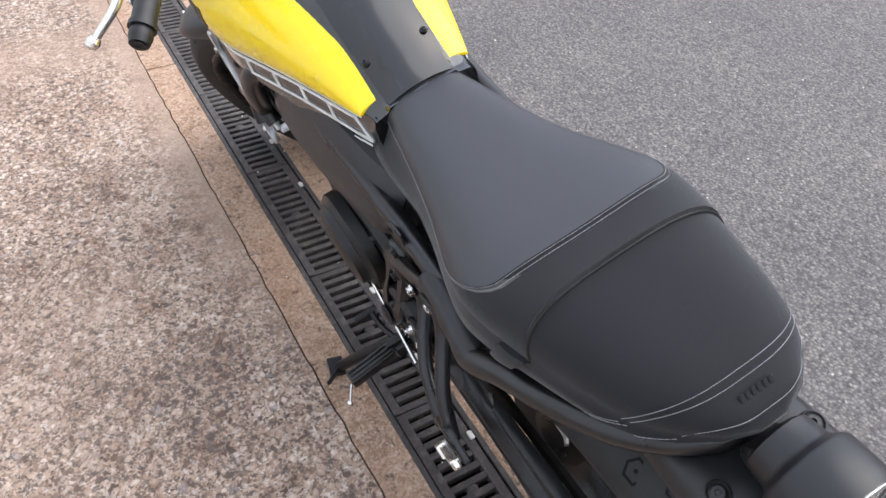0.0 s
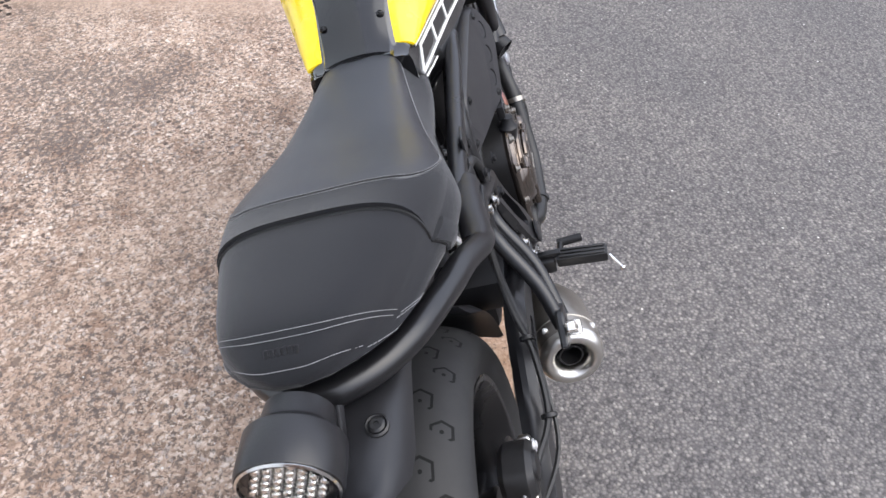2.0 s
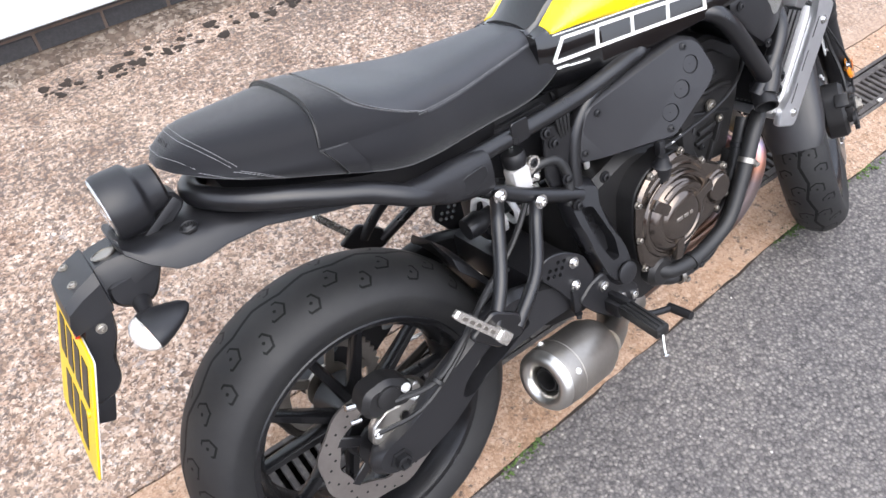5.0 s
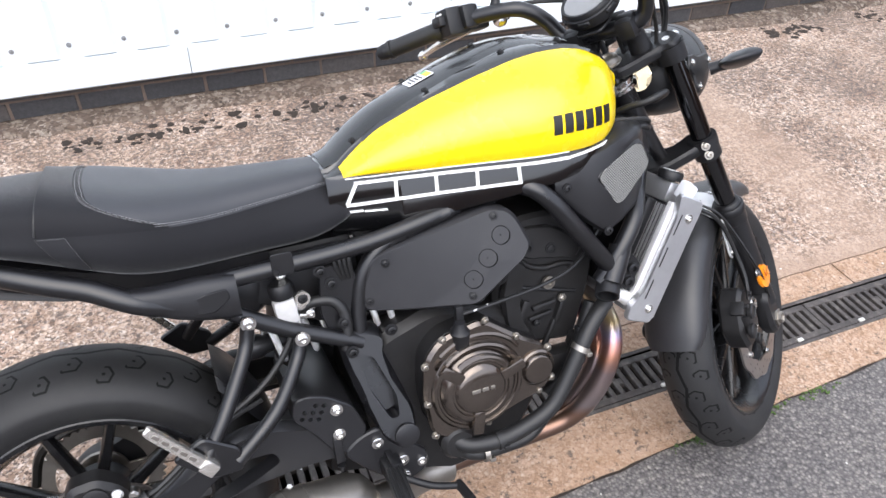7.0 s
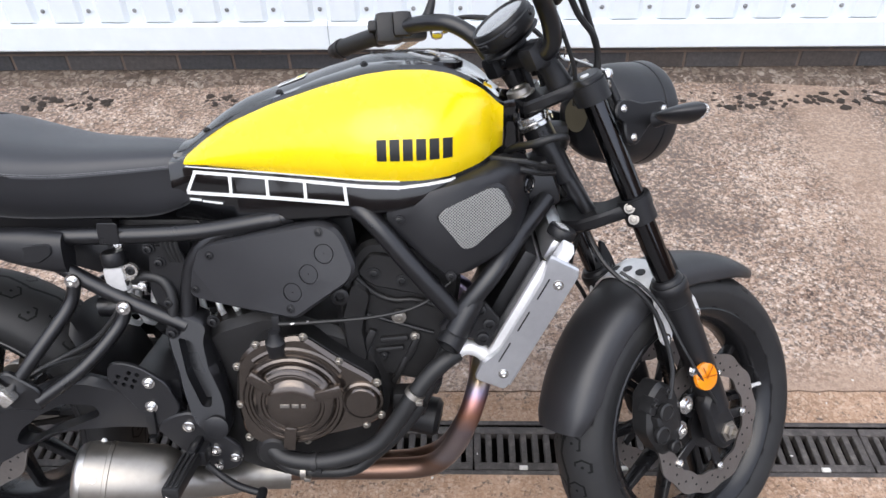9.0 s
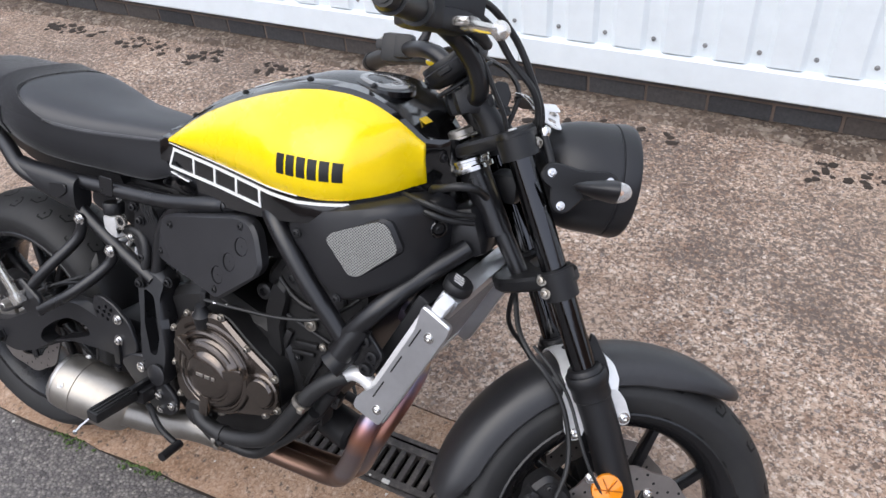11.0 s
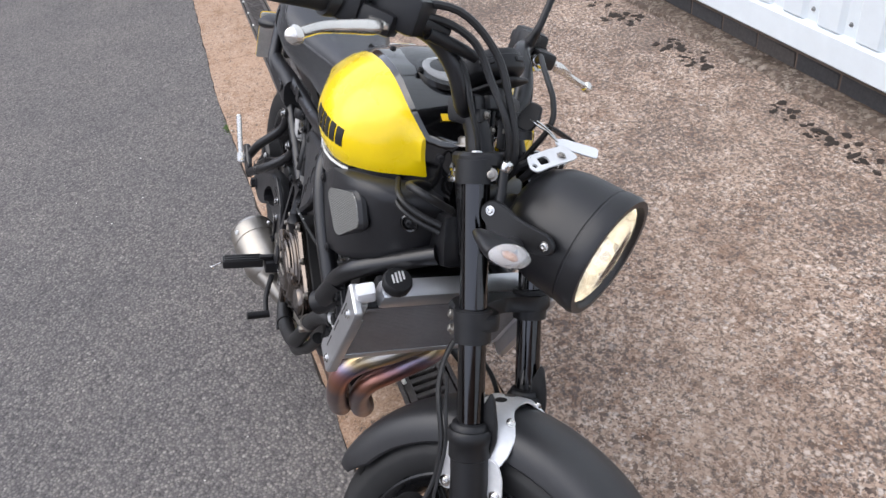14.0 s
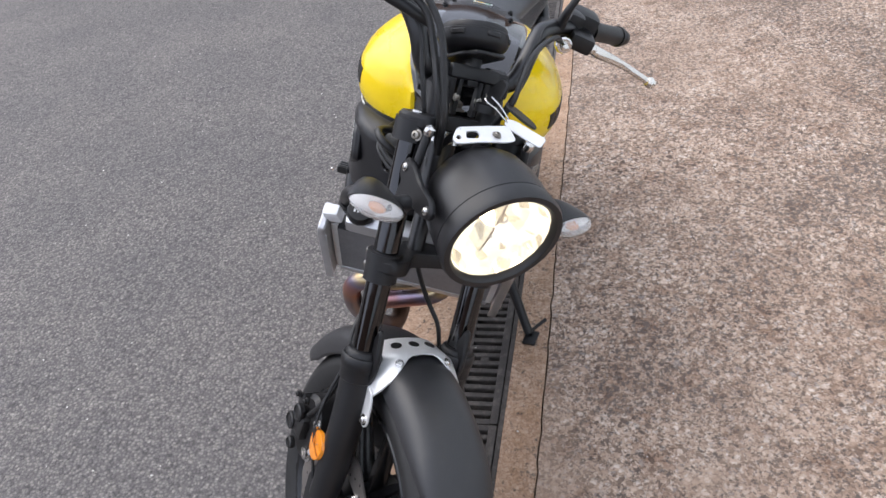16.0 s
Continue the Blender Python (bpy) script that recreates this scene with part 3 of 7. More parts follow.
bm = bmesh.new()
for i in range(820):
    x = rng.uniform(-5, 5.5)
    y = 1.85 + 0.015 * math.sin(x * 2.1) + rng.gauss(0, 0.035)
    if math.sin(x * 3.3) + math.sin(x * 7.9) > -0.6:
        blob(bm, x, y, 0.002, rng.uniform(0.007, 0.024), 0.2, i)
tagged(part("lichen_patches", bm, LICHEN_GAP_SHADE, None), "dark dried moss clumps scattered along the wall foot", "moss", kind="stuff")
bm = bmesh.new()
for i in range(460):
    cx = rng.choice((1.42, 1.5, 1.58, 1.36, 0.33, 0.36, -1.1, 1.75, 0.1))
    x = cx + rng.gauss(0, 0.035)
    blob(bm, x, kerb_edge(x) + rng.gauss(-0.006, 0.009), -0.002, rng.uniform(0.002, 0.005), 0.6, i + 900)
tagged(part("moss_tufts", bm, MOSS, None), "small green moss tufts at the tarmac edge", "moss", kind="stuff")
bm = bmesh.new()
for i in range(260):
    x, y = rng.uniform(-1.5, 3.5), rng.uniform(-2.0, 2.0)
    blob(bm, x, y, -0.003 if y < kerb_edge(x) else 0.003, rng.uniform(0.0015, 0.0035), 0.6, i + 3000)
tagged(part("grit", bm, CLIP, None), "scattered pale grit on the ground", "grit", kind="stuff")

# ---- building ----
WALL = 2.1
bm = bmesh.new()
rbox(bm, (40, 0.3, 5.2), pose(2, WALL + 0.141, 2.55), 0)
wall = tagged(part("wall_north", bm, MORTAR, None), "grey mortar core of the clad workshop wall", "wall", kind="structure")
outer = [(-20.0, 1.985)]
while outer[-1][0] < 20:
    outer.append((outer[-1][0] + rng.uniform(0.05, 0.2), 1.975 + rng.uniform(-0.03, 0.022)))
bm = bmesh.new()
rows = []
for x, y in outer:
    rows.append([Vector((x, y, -0.05)), Vector((x, y, 0.004)), Vector((x, y + 0.012, 0.014 + rng.uniform(0, 0.008))), Vector((x, WALL - 0.03, 0.02 + rng.uniform(0, 0.006))), Vector((x, WALL + 0.02, 0.022)), Vector((x, WALL + 0.02, -0.05))])
loft(bm, rows)
tagged(part("ledge", bm, LEDGE, None), "crumbling mortar ledge at the foot of the brickwork", "ledge", kind="structure")
shared = []
for k in range(3):
    bm = bmesh.new()
    rbox(bm, (0.229, 0.03, 0.066), pose(0, 0, 0), 0.003, segments=1)
    for v in bm.verts:
        v.co += Vector((rng.uniform(-1, 1), rng.uniform(-1, 1), rng.uniform(-1, 1))) * 0.0012
    me = bpy.data.meshes.new("brick")
    bm.to_mesh(me)
    bm.free()
    me.materials.append(BRICK)
    shared.append(me)
for row in range(2):
    for i in range(48):
        b = new("brick", shared[rng.randrange(3)])
        b.parent = wall
        b.location = (-4.2 + i * 0.241 + 0.12 * row, WALL + 0.0 + rng.uniform(-0.0015, 0.0015), 0.058 + row * 0.077)
        b.rotation_euler = (0, 0, rng.uniform(-0.004, 0.004))
# flashing in lengths, then profiled sheets with screws
TRIM0, TRIM1 = 0.142, 0.244
for a, b in ((-16, -2.55), (-2.55, 0.452), (0.452, 3.45), (3.45, 16)):
    bm = bmesh.new()
    profile = [(WALL - 0.01, TRIM0 - 0.002), (WALL - 0.065, TRIM0 - 0.004), (WALL - 0.07, TRIM0 + 0.002), (WALL - 0.068, TRIM1), (WALL - 0.06, TRIM1 + 0.006), (WALL - 0.01, TRIM1 + 0.03), (WALL + 0.0, TRIM1 + 0.03), (WALL + 0.0, TRIM0)]
    loft(bm, [[Vector((x, y, z)) for y, z in profile] for x in (a + 0.0015, b - 0.0015)])
    tagged(part("trim", bm, WHITE_METAL, None, smooth=25), "white metal drip flashing under the cladding", "flashing", kind="structure")
PITCH = 0.19
SCREW = surface("grey_screw", (0.3, 0.31, 0.32), 0.4, 0.4)


def rib(x):
    f = ((x - 0.045) / PITCH) % 1.0
    f = min(f, 1 - f)
    return max(0.0, min(1.0, (0.24 - f) / 0.1))


for a, b in ((-13.6, -6.0), (-6.0, -1.03), (-1.03, 3.91), (3.91, 8.1), (8.1, 15.7)):
    bm = bmesh.new()
    xs = sorted({round(k * PITCH + 0.045 + d * PITCH, 4) for k in range(-90, 95) for d in (-0.24, -0.14, 0, 0.14, 0.24) if a < k * PITCH + d * PITCH < b})
    rows = []
    for x in xs:
        crown = 1 - rib(x)
        y = WALL - 0.043 - 0.015 * crown
        rows.append([Vector((x, y, TRIM1 + 0.01 + 0.007 * crown)), Vector((x, y, 5.2)), Vector((x, y + 0.003, 5.2)), Vector((x, y + 0.003, TRIM1 + 0.01 + 0.007 * crown))])
    loft(bm, rows)
    sheet_ob = tagged(part("cladding", bm, WHITE_METAL, None, smooth=25), "white profiled steel cladding sheet on the workshop", "cladding", kind="structure")
    for k in range(-90, 95):
        x = k * PITCH + 0.045
        if a < x < b and -3 < x < 5:
            bm = bmesh.new()
            bolt(bm, (x, WALL - 0.044, TRIM1 + 0.06), (0, -1, 0), 0.006, 0.006)
            part("screw", bm, SCREW, sheet_ob, "grey roofing screw")
bm = bmesh.new()
rbox(bm, (40, 0.34, 0.1), pose(2, WALL + 0.16, 5.25), 0.01)
tagged(part("roof_edge", bm, WHITE_METAL, None), "white metal roof edge of the workshop", "roof", kind="structure")

# plain unseen walls added on the yard's other sides to darken low reflections
for name, size, at_ in (("wall_south", (34, 0.3, 1.5), (1, -9.5, 0.6)), ("wall_east", (0.3, 20, 4.2), (14.5, -3, 2.0)), ("wall_west", (0.3, 20, 4.2), (-12.5, -3, 2.0))):
    bm = bmesh.new()
    rbox(bm, size, pose(*at_), 0.01)
    tagged(part(name, bm, ADDED_WALL, None), "unseen plain brown wall added to darken low reflections", "wall", kind="structure")

# ---- motorcycle: built upright, leaning on its side stand, front end turned left ----
LEAN, STEER_ANGLE = 18.16, 35.17
bike = new("motorcycle")
bike.matrix_basis = Matrix.Translation((0.047, -0.046, 0.0)) @ Matrix.Rotation(radians(0.26), 4, "Z") @ Matrix.Rotation(radians(-LEAN), 4, "X")
tagged(bike, "yellow and black roadster motorcycle leaning on its side stand", "motorcycle")
HEAD = Vector((1.495, 0, 0))
RAKE = Vector((-math.sin(radians(25)), 0, math.cos(radians(25))))
TURN = Matrix.Translation(HEAD) @ Matrix.Rotation(radians(STEER_ANGLE), 4, RAKE) @ Matrix.Translation(-HEAD)
REAR, FRONT = Vector((0.003, 0, 0.3145)), Vector((1.403, 0, 0.296))


def both(name, make, material, label="", m=None, parent=None):
    """The same part on the right and, mirrored, on the left."""
    made = []
    for flip in (Matrix.Identity(4), MIRROR):
        bm = bmesh.new()
        make(bm)
        made.append(part(name, bm, material, parent or bike, label, (m or Matrix.Identity(4)) @ flip))
    return made


def one(name, make, material, label="", m=None, parent=None, smooth=38):
    bm = bmesh.new()
    make(bm)
    return part(name, bm, material, parent or bike, label, m, smooth)


CAP_STEEL = surface("satin_steel", (0.62, 0.6, 0.56), 0.3, 1.0, vary=0.1, grain=60.0, relief=0.05)


# -- wheels --
def wheel(name, centre, radius, half, rim_r, material, m, label):
    spin = Matrix.Rotation(radians(90), 4, "X")
    place = m @ Matrix.Translation(centre)
    hub = bmesh.new()
    lathe(hub, [(0.05, -half * 0.75), (0.055, -half * 0.7), (0.04, -half * 0.3), (0.04, half * 0.3), (0.055, half * 0.7), (0.05, half * 0.75), (0.014, half * 0.75), (0.014, -half * 0.75)], spin, 24)
    root = part(name, hub, FRAME, bike, label)
    root.matrix_basis = place
    bm = bmesh.new()
    w = half * 0.86
    rim = [(rim_r, -w), (rim_r + 0.006, -w + 0.003), (rim_r, -w + 0.01), (rim_r - 0.02, -w * 0.55), (rim_r - 0.024, 0), (rim_r - 0.02, w * 0.55), (rim_r, w - 0.01), (rim_r + 0.006, w - 0.003), (rim_r, w), (rim_r - 0.008, w - 0.002), (rim_r - 0.028, w * 0.55), (rim_r - 0.034, 0), (rim_r - 0.028, -w * 0.55), (rim_r - 0.008, -w + 0.002), (rim_r, -w)]
    lathe(bm, rim, spin, 72, caps=False)
    part("rim", bm, RIM_BLACK, root)
    bm = bmesh.new()
    steps = 15
    prof = [(rim_r - 0.004, -w + 0.004)]
    side = radius - rim_r
    for k in range(steps + 1):
        a = -math.pi / 2 + math.pi * k / steps
        prof.append((rim_r + side * (0.42 + 0.58 * max(0.0, math.cos(a)) ** 1.2), half * math.sin(a)))
    prof += [(rim_r - 0.004, w - 0.004), (rim_r - 0.01, w - 0.012), (rim_r - 0.01, -w + 0.012), (rim_r - 0.004, -w + 0.004)]
    lathe(bm, prof, spin, 96, caps=False)
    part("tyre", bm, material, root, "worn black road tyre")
    for k in range(10):
        a = 2 * math.pi * (k // 2) / 5 + (0.16 if k % 2 else -0.16) + 0.3
        b = 2 * math.pi * (k // 2) / 5 + (0.3 if k % 2 else -0.3) + 0.3
        bm = bmesh.new()
        p0, p1 = Vector((0.045 * math.cos(a), 0, 0.045 * math.sin(a))), Vector(((rim_r - 0.025) * math.cos(b), 0, (rim_r - 0.025) * math.sin(b)))
        way = (p1 - p0).normalized()
        across = Vector((-way.z, 0, way.x))
        rings = []
        for t in (0, 0.15, 0.85, 1):
            q = p0.lerp(p1, t)
            tw, th = 0.011 - 0.003 * t, 0.018 - 0.006 * t
            rings.append([q + across * tw * c + Vector((0, th * s, 0)) for c, s in ((1, 0.6), (0.6, 1), (-0.6, 1), (-1, 0.6), (-1, -0.6), (-0.6, -1), (0.6, -1), (1, -0.6))])
        loft(bm, rings)
        part("spoke", bm, RIM_BLACK, root)
    return root


def wave_disc(bm, r_out, r_in, y, waves, m=Matrix.Identity(4), thick=0.0045):
    seg = waves * 10
    rings = []
    outer, inner = [], []
    for k in range(seg):
        a = 2 * math.pi * k / seg
        ro = r_out + 0.0028 * math.cos(a * waves)
        ri = r_in - 0.0025 * math.cos(a * waves)
        outer.append((ro * math.cos(a), ro * math.sin(a)))
        inner.append((ri * math.cos(a), ri * math.sin(a)))
    for pts, dy in ((outer, 0), (outer, thick), (inner, thick), (inner, 0), (outer, 0)):
        rings.append([m @ Vector((x, y - thick / 2 + dy, z)) for x, z in pts])
    loft(bm, rings, caps=False)
    for k in range(waves * 4):
        a = 2 * math.pi * (k + 0.5) / (waves * 4)
        r = r_in + (r_out - r_in) * (0.22, 0.5, 0.78, 0.5)[k % 4]
        for dy in (thick / 2 + 0.0003, -thick / 2 - 0.0003):
            ring = [m @ Vector((r * math.cos(a) + 0.0026 * math.cos(t), y + dy, r * math.sin(a) + 0.0026 * math.sin(t))) for t in (2 * math.pi * j / 8 for j in range(8))]
            bm.faces.new([bm.verts.new(v) for v in ring]).material_index = 1


def carrier(bm, r, y, arms):
    lathe(bm, [(0.048, -0.004), (0.048, 0.004), (0.03, 0.004), (0.03, -0.004)], Matrix.Translation((0, y, 0)) @ Matrix.Rotation(radians(90), 4, "X"), 24)
    for k in range(arms):
        a = 2 * math.pi * k / arms
        rbox(bm, (r - 0.035, 0.006, 0.02), Matrix.Translation((0, y, 0)) @ Matrix.Rotation(-a, 4, "Y") @ Matrix.Translation(((r + 0.04) / 2, 0, 0)), 0.002, segments=1)


rear = wheel("rear_wheel", REAR, 0.309, 0.087, 0.22, TYRE_REAR, Matrix.Identity(4), "black cast rear wheel with a wide tyre")
bm = bmesh.new()
wave_disc(bm, 0.121, 0.084, -0.094, 9)
part("brake_disc", bm, (DISC, BLACK_INK), rear, "drilled steel wave brake disc")
bm = bmesh.new()
carrier(bm, 0.088, -0.094, 5)
part("disc_carrier", bm, FRAME, rear)
bm = bmesh.new()
rings = []
teeth = 43
pts = [((0.112 if k % 2 else 0.104) * Vector((math.cos(math.pi * k / teeth), 0, math.sin(math.pi * k / teeth)))) for k in range(teeth * 2)]
inn = [p.normalized() * 0.082 for p in pts]
loft(bm, [[p + Vector((0, y, 0)) for p in ring] for ring, y in ((pts, 0.1), (pts, 0.106), (inn, 0.106), (inn, 0.1), (pts, 0.1))], caps=False)
carrier(bm, 0.085, 0.103, 5)
part("sprocket", bm, STEEL, rear, "worn steel chain sprocket")
bm = bmesh.new()
lathe(bm, [(0.021, 0.0), (0.021, 0.006), (0.015, 0.007), (0.015, 0.018), (0.011, 0.019), (0.008, 0.012)], axis_to((0, -0.15, 0), (0, -1, 0)), 6)
lathe(bm, [(0.011, -0.3), (0.011, 0.0)], axis_to((0, -0.15, 0), (0, -1, 0)), 12)
part("axle_nut", bm, MATT, rear, "black hex axle nut")

front = wheel("front_wheel", FRONT, 0.301, 0.06, 0.222, TYRE_FRONT, TURN, "black cast front wheel turned to the left")
for y in (-0.072, 0.072):
    bm = bmesh.new()
    wave_disc(bm, 0.139, 0.1, y, 12)
    disc = part("brake_disc", bm, (DISC, BLACK_INK), front, "drilled steel wave brake disc")
    bm = bmesh.new()
    carrier(bm, 0.103, y * 0.96, 5)
    part("disc_carrier", bm, FRAME, front)
    for k in range(5):
        a = 2 * math.pi * k / 5
        bm = bmesh.new()
        bolt(bm, (0.1 * math.cos(a), y * 1.04, 0.1 * math.sin(a)), (0, 1 if y > 0 else -1, 0), 0.006)
        part("button_bolt", bm, CHROME, front)
for rad, y, w in ((0.222, -0.045, front), (0.222, 0.05, rear)):
    bm = bmesh.new()
    tube(bm, [(rad - 0.03, y, 0.03), (rad - 0.055, y * 1.05, 0.032), (rad - 0.07, y * 1.2, 0.033)], 0.004, 8)
    part("valve", bm, SILVER, w)

# -- swingarm, chain side and shock --
arm = [(0.46, 0.42), (0.41, 0.442), (0.35, 0.466), (0.29, 0.484), (0.24, 0.478), (0.17, 0.447), (0.1, 0.408), (0.03, 0.362), (-0.035, 0.345), (-0.05, 0.318), (-0.03, 0.288), (0.04, 0.278), (0.1, 0.297), (0.2, 0.352), (0.27, 0.376), (0.36, 0.385), (0.45, 0.38)]
both("swingarm_beam", lambda b: holed(b, rounded(arm, 0.02), [rounded([(0.142, 0.348), (0.155, 0.375), (0.2, 0.41), (0.245, 0.432), (0.3, 0.43), (0.31, 0.408), (0.265, 0.388), (0.21, 0.366), (0.165, 0.342)], 0.012)], side_plane(-0.118, -1), 0.036, 0.013), SATIN, "black curved swingarm beam")
one("swingarm_bridge", lambda b: rbox(b, (0.1, 0.25, 0.07), pose(0.4, 0, 0.43), 0.015), SATIN)
one("wheel_hugger", lambda b: loft(b, [[REAR + Vector((0.331 * math.cos(a), y * k, 0.331 * math.sin(a) + dz)) for y, dz in ((-0.1, -0.02), (-0.08, 0.0), (0, 0.012), (0.08, 0.0), (0.1, -0.02), (0.09, -0.024), (0, 0.006), (-0.09, -0.024))] for a, k in ((radians(d), 0.92 if d < 40 else 0.92 - 0.03 * (d - 40)) for d in range(10, 50, 5))]), MATT, "black plastic inner rear mudguard")
one("inner_fender", lambda b: slab(b, rounded([(0.375, 0.745), (0.362, 0.66), (0.35, 0.6), (0.345, 0.55), (0.35, 0.5), (0.38, 0.47), (0.41, 0.56), (0.405, 0.745)], 0.02), side_plane(0.0, 1), 0.06, 0.016), MATT, "black plastic inner fender ahead of the wheel")
DARK_STEEL = surface("oily_steel", (0.05, 0.046, 0.042), 0.4, 0.7, vary=0.3)
chain = [(-0.11, 0.103, 0.33), (-0.08, 0.103, 0.4), (0.0, 0.103, 0.432), (0.2, 0.103, 0.42), (0.42, 0.103, 0.405), (0.46, 0.103, 0.375), (0.42, 0.103, 0.345), (0.2, 0.103, 0.26), (0.0, 0.103, 0.21), (-0.08, 0.103, 0.245), (-0.11, 0.103, 0.31)]
one("chain", lambda b: tube(b, chain, 0.009, 6), DARK_STEEL, "oily dark roller chain")
one("suspension_link", lambda b: (rbox(b, (0.13, 0.17, 0.13), pose(0.465, 0, 0.34, 0, 12, 0), 0.03), rbox(b, (0.12, 0.09, 0.06), pose(0.36, 0, 0.36, 0, -10, 0), 0.015)), MATT, "black suspension linkage under the pivot")
one("chain_guard", lambda b: slab(b, rounded([(-0.1, 0.43), (0.05, 0.47), (0.25, 0.47), (0.38, 0.45), (0.36, 0.425), (0.1, 0.42), (-0.08, 0.4)], 0.02), side_plane(0.118, 1), 0.02, 0.004), SATIN, "black plastic chain guard")


def spring(b):
    p0, p1 = Vector((0.335, -0.04, 0.572)), Vector((0.565, -0.04, 0.588))
    pts = []
    way = (p1 - p0).normalized()
    s = Vector((0, 1, 0))
    u = way.cross(s)
    for k in range(8 * 10 + 1):
        a = 2 * math.pi * k / 10
        pts.append(p0.lerp(p1, k / 80) + 0.036 * (math.cos(a) * s + math.sin(a) * u))
    tube(b, pts, 0.006, 8, 1)


one("shock_spring", spring, SILVER, "pale coil spring of the rear shock")
one("shock_body", lambda b: lathe(b, [(0.02, 0), (0.022, 0.03), (0.016, 0.04), (0.016, 0.3)], axis_to((0.29, -0.04, 0.569), (0.23, 0, 0.016)), 16), FRAME)

# -- rear brake --
one("rear_caliper", lambda b: (slab(b, rounded([(-0.028, 0.425), (-0.012, 0.458), (0.03, 0.462), (0.062, 0.44), (0.075, 0.415), (0.058, 0.392), (0.018, 0.402), (-0.014, 0.4)], 0.012), side_plane(-0.088, -1), 0.05, 0.009), lathe(b, [(0.022, 0), (0.021, 0.005), (0.015, 0.007), (0.001, 0.007)], axis_to((0.022, -0.137, 0.431), (0, -1, 0)), 20)), CASING, "dark rear brake caliper")
one("caliper_bracket", lambda b: holed(b, rounded([(-0.028, 0.352), (-0.018, 0.385), (0.012, 0.402), (0.045, 0.396), (0.075, 0.424), (0.087, 0.412), (0.07, 0.37), (0.03, 0.345), (0.0, 0.336)], 0.01), [(0.04, 0.374, 0.009)], side_plane(-0.112, -1), 0.02, 0.003), CAP_STEEL, "cast silver caliper bracket")
one("pad_pin", lambda b: (tube(b, [(-0.03, -0.12, 0.44), (-0.045, -0.12, 0.446)], 0.006, 10, 2), tube(b, [(-0.03, -0.128, 0.415), (-0.048, -0.128, 0.42)], 0.0045, 10, 2)), CHROME)
for q in ((-0.012, -0.133, 0.37), (0.055, -0.139, 0.43), (0.068, -0.133, 0.398)):
    one("caliper_bolt", lambda b: bolt(b, q, (0, -1, 0), 0.006), SILVER)
one("rear_brake_hose", lambda b: tube(b, [(0.03, -0.14, 0.42), (0.1, -0.165, 0.43), (0.18, -0.16, 0.48), (0.24, -0.14, 0.51), (0.31, -0.125, 0.545), (0.36, -0.12, 0.6), (0.385, -0.12, 0.66)], 0.0055, 8), RUBBER, "black rear brake hose")
one("wheel_sensor_wire", lambda b: tube(b, [(-0.02, -0.13, 0.37), (0.06, -0.17, 0.4), (0.14, -0.168, 0.445), (0.22, -0.15, 0.5), (0.3, -0.13, 0.52)], 0.004, 6), RUBBER)
for q in ((0.1, -0.166, 0.428), (0.2, -0.155, 0.49)):
    one("cable_tie", lambda b: lathe(b, [(0.011, -0.004), (0.0125, -0.003), (0.0125, 0.003), (0.011, 0.004)], axis_to(q, (0.8, 0.1, 0.45)), 14, caps=False), RUBBER)

# -- engine --
case = [(0.5, 0.56), (0.47, 0.42), (0.5, 0.29), (0.6, 0.235), (0.73, 0.25), (0.79, 0.3), (0.845, 0.42), (0.8, 0.54), (0.62, 0.6)]
one("crankcase", lambda b: slab(b, rounded(case, 0.03), side_plane(-0.118, 1), 0.253, 0.015), CASING, "dark painted engine crankcase")
cyl = [(0.735, 0.56), (0.742, 0.66), (0.79, 0.725), (0.86, 0.725), (0.955, 0.668), (0.942, 0.57), (0.9, 0.45), (0.78, 0.47)]
one("cylinder_block", lambda b: slab(b, rounded(cyl, 0.018), side_plane(-0.11, 1), 0.22, 0.008), CASING, "dark painted cylinder block")


for y in (-0.1135, 0.1135):
    for size, x, z, tilt in (((0.014, 0.012, 0.055), 0.79, 0.535, 22), ((0.05, 0.012, 0.012), 0.836, 0.542, -6), ((0.05, 0.01, 0.01), 0.828, 0.522, -6), ((0.012, 0.012, 0.07), 0.768, 0.59, 22), ((0.011, 0.014, 0.05), 0.868, 0.525, 22), ((0.011, 0.01, 0.06), 0.845, 0.48, 26)):
        one("block_rib", lambda b: rbox(b, size, Matrix.Translation((x, y, z)) @ Matrix.Rotation(radians(tilt), 4, "Y"), 0.004), CASING)
    one("head_ridge", lambda b: tube(b, [(0.776, y, 0.66), (0.79, y, 0.644), (0.811, y, 0.627), (0.84, y, 0.617), (0.875, y, 0.618), (0.908, y, 0.608)], 0.0055, 10), CASING)
    one("gasket_line", lambda b: tube(b, [(0.755, y * 0.985, 0.6), (0.83, y * 0.985, 0.576), (0.905, y * 0.985, 0.553)], 0.004, 8, 2), MATT)
for x, z, r, mm in ((0.846, 0.587, 0.0085, STEEL), (0.873, 0.549, 0.0055, STEEL), (0.853, 0.655, 0.008, MATT), (0.818, 0.51, 0.005, MATT), (0.806, 0.668, 0.008, MATT)):
    one("cylinder_bolt", lambda b: (lathe(b, [(r * 1.5, -0.003), (r * 1.5, 0.0015), (r, 0.002)], axis_to((x, -0.117, z), (0, -1, 0)), 18), bolt(b, (x, -0.119, z), (0, -1, 0), r, 0.003)), mm)
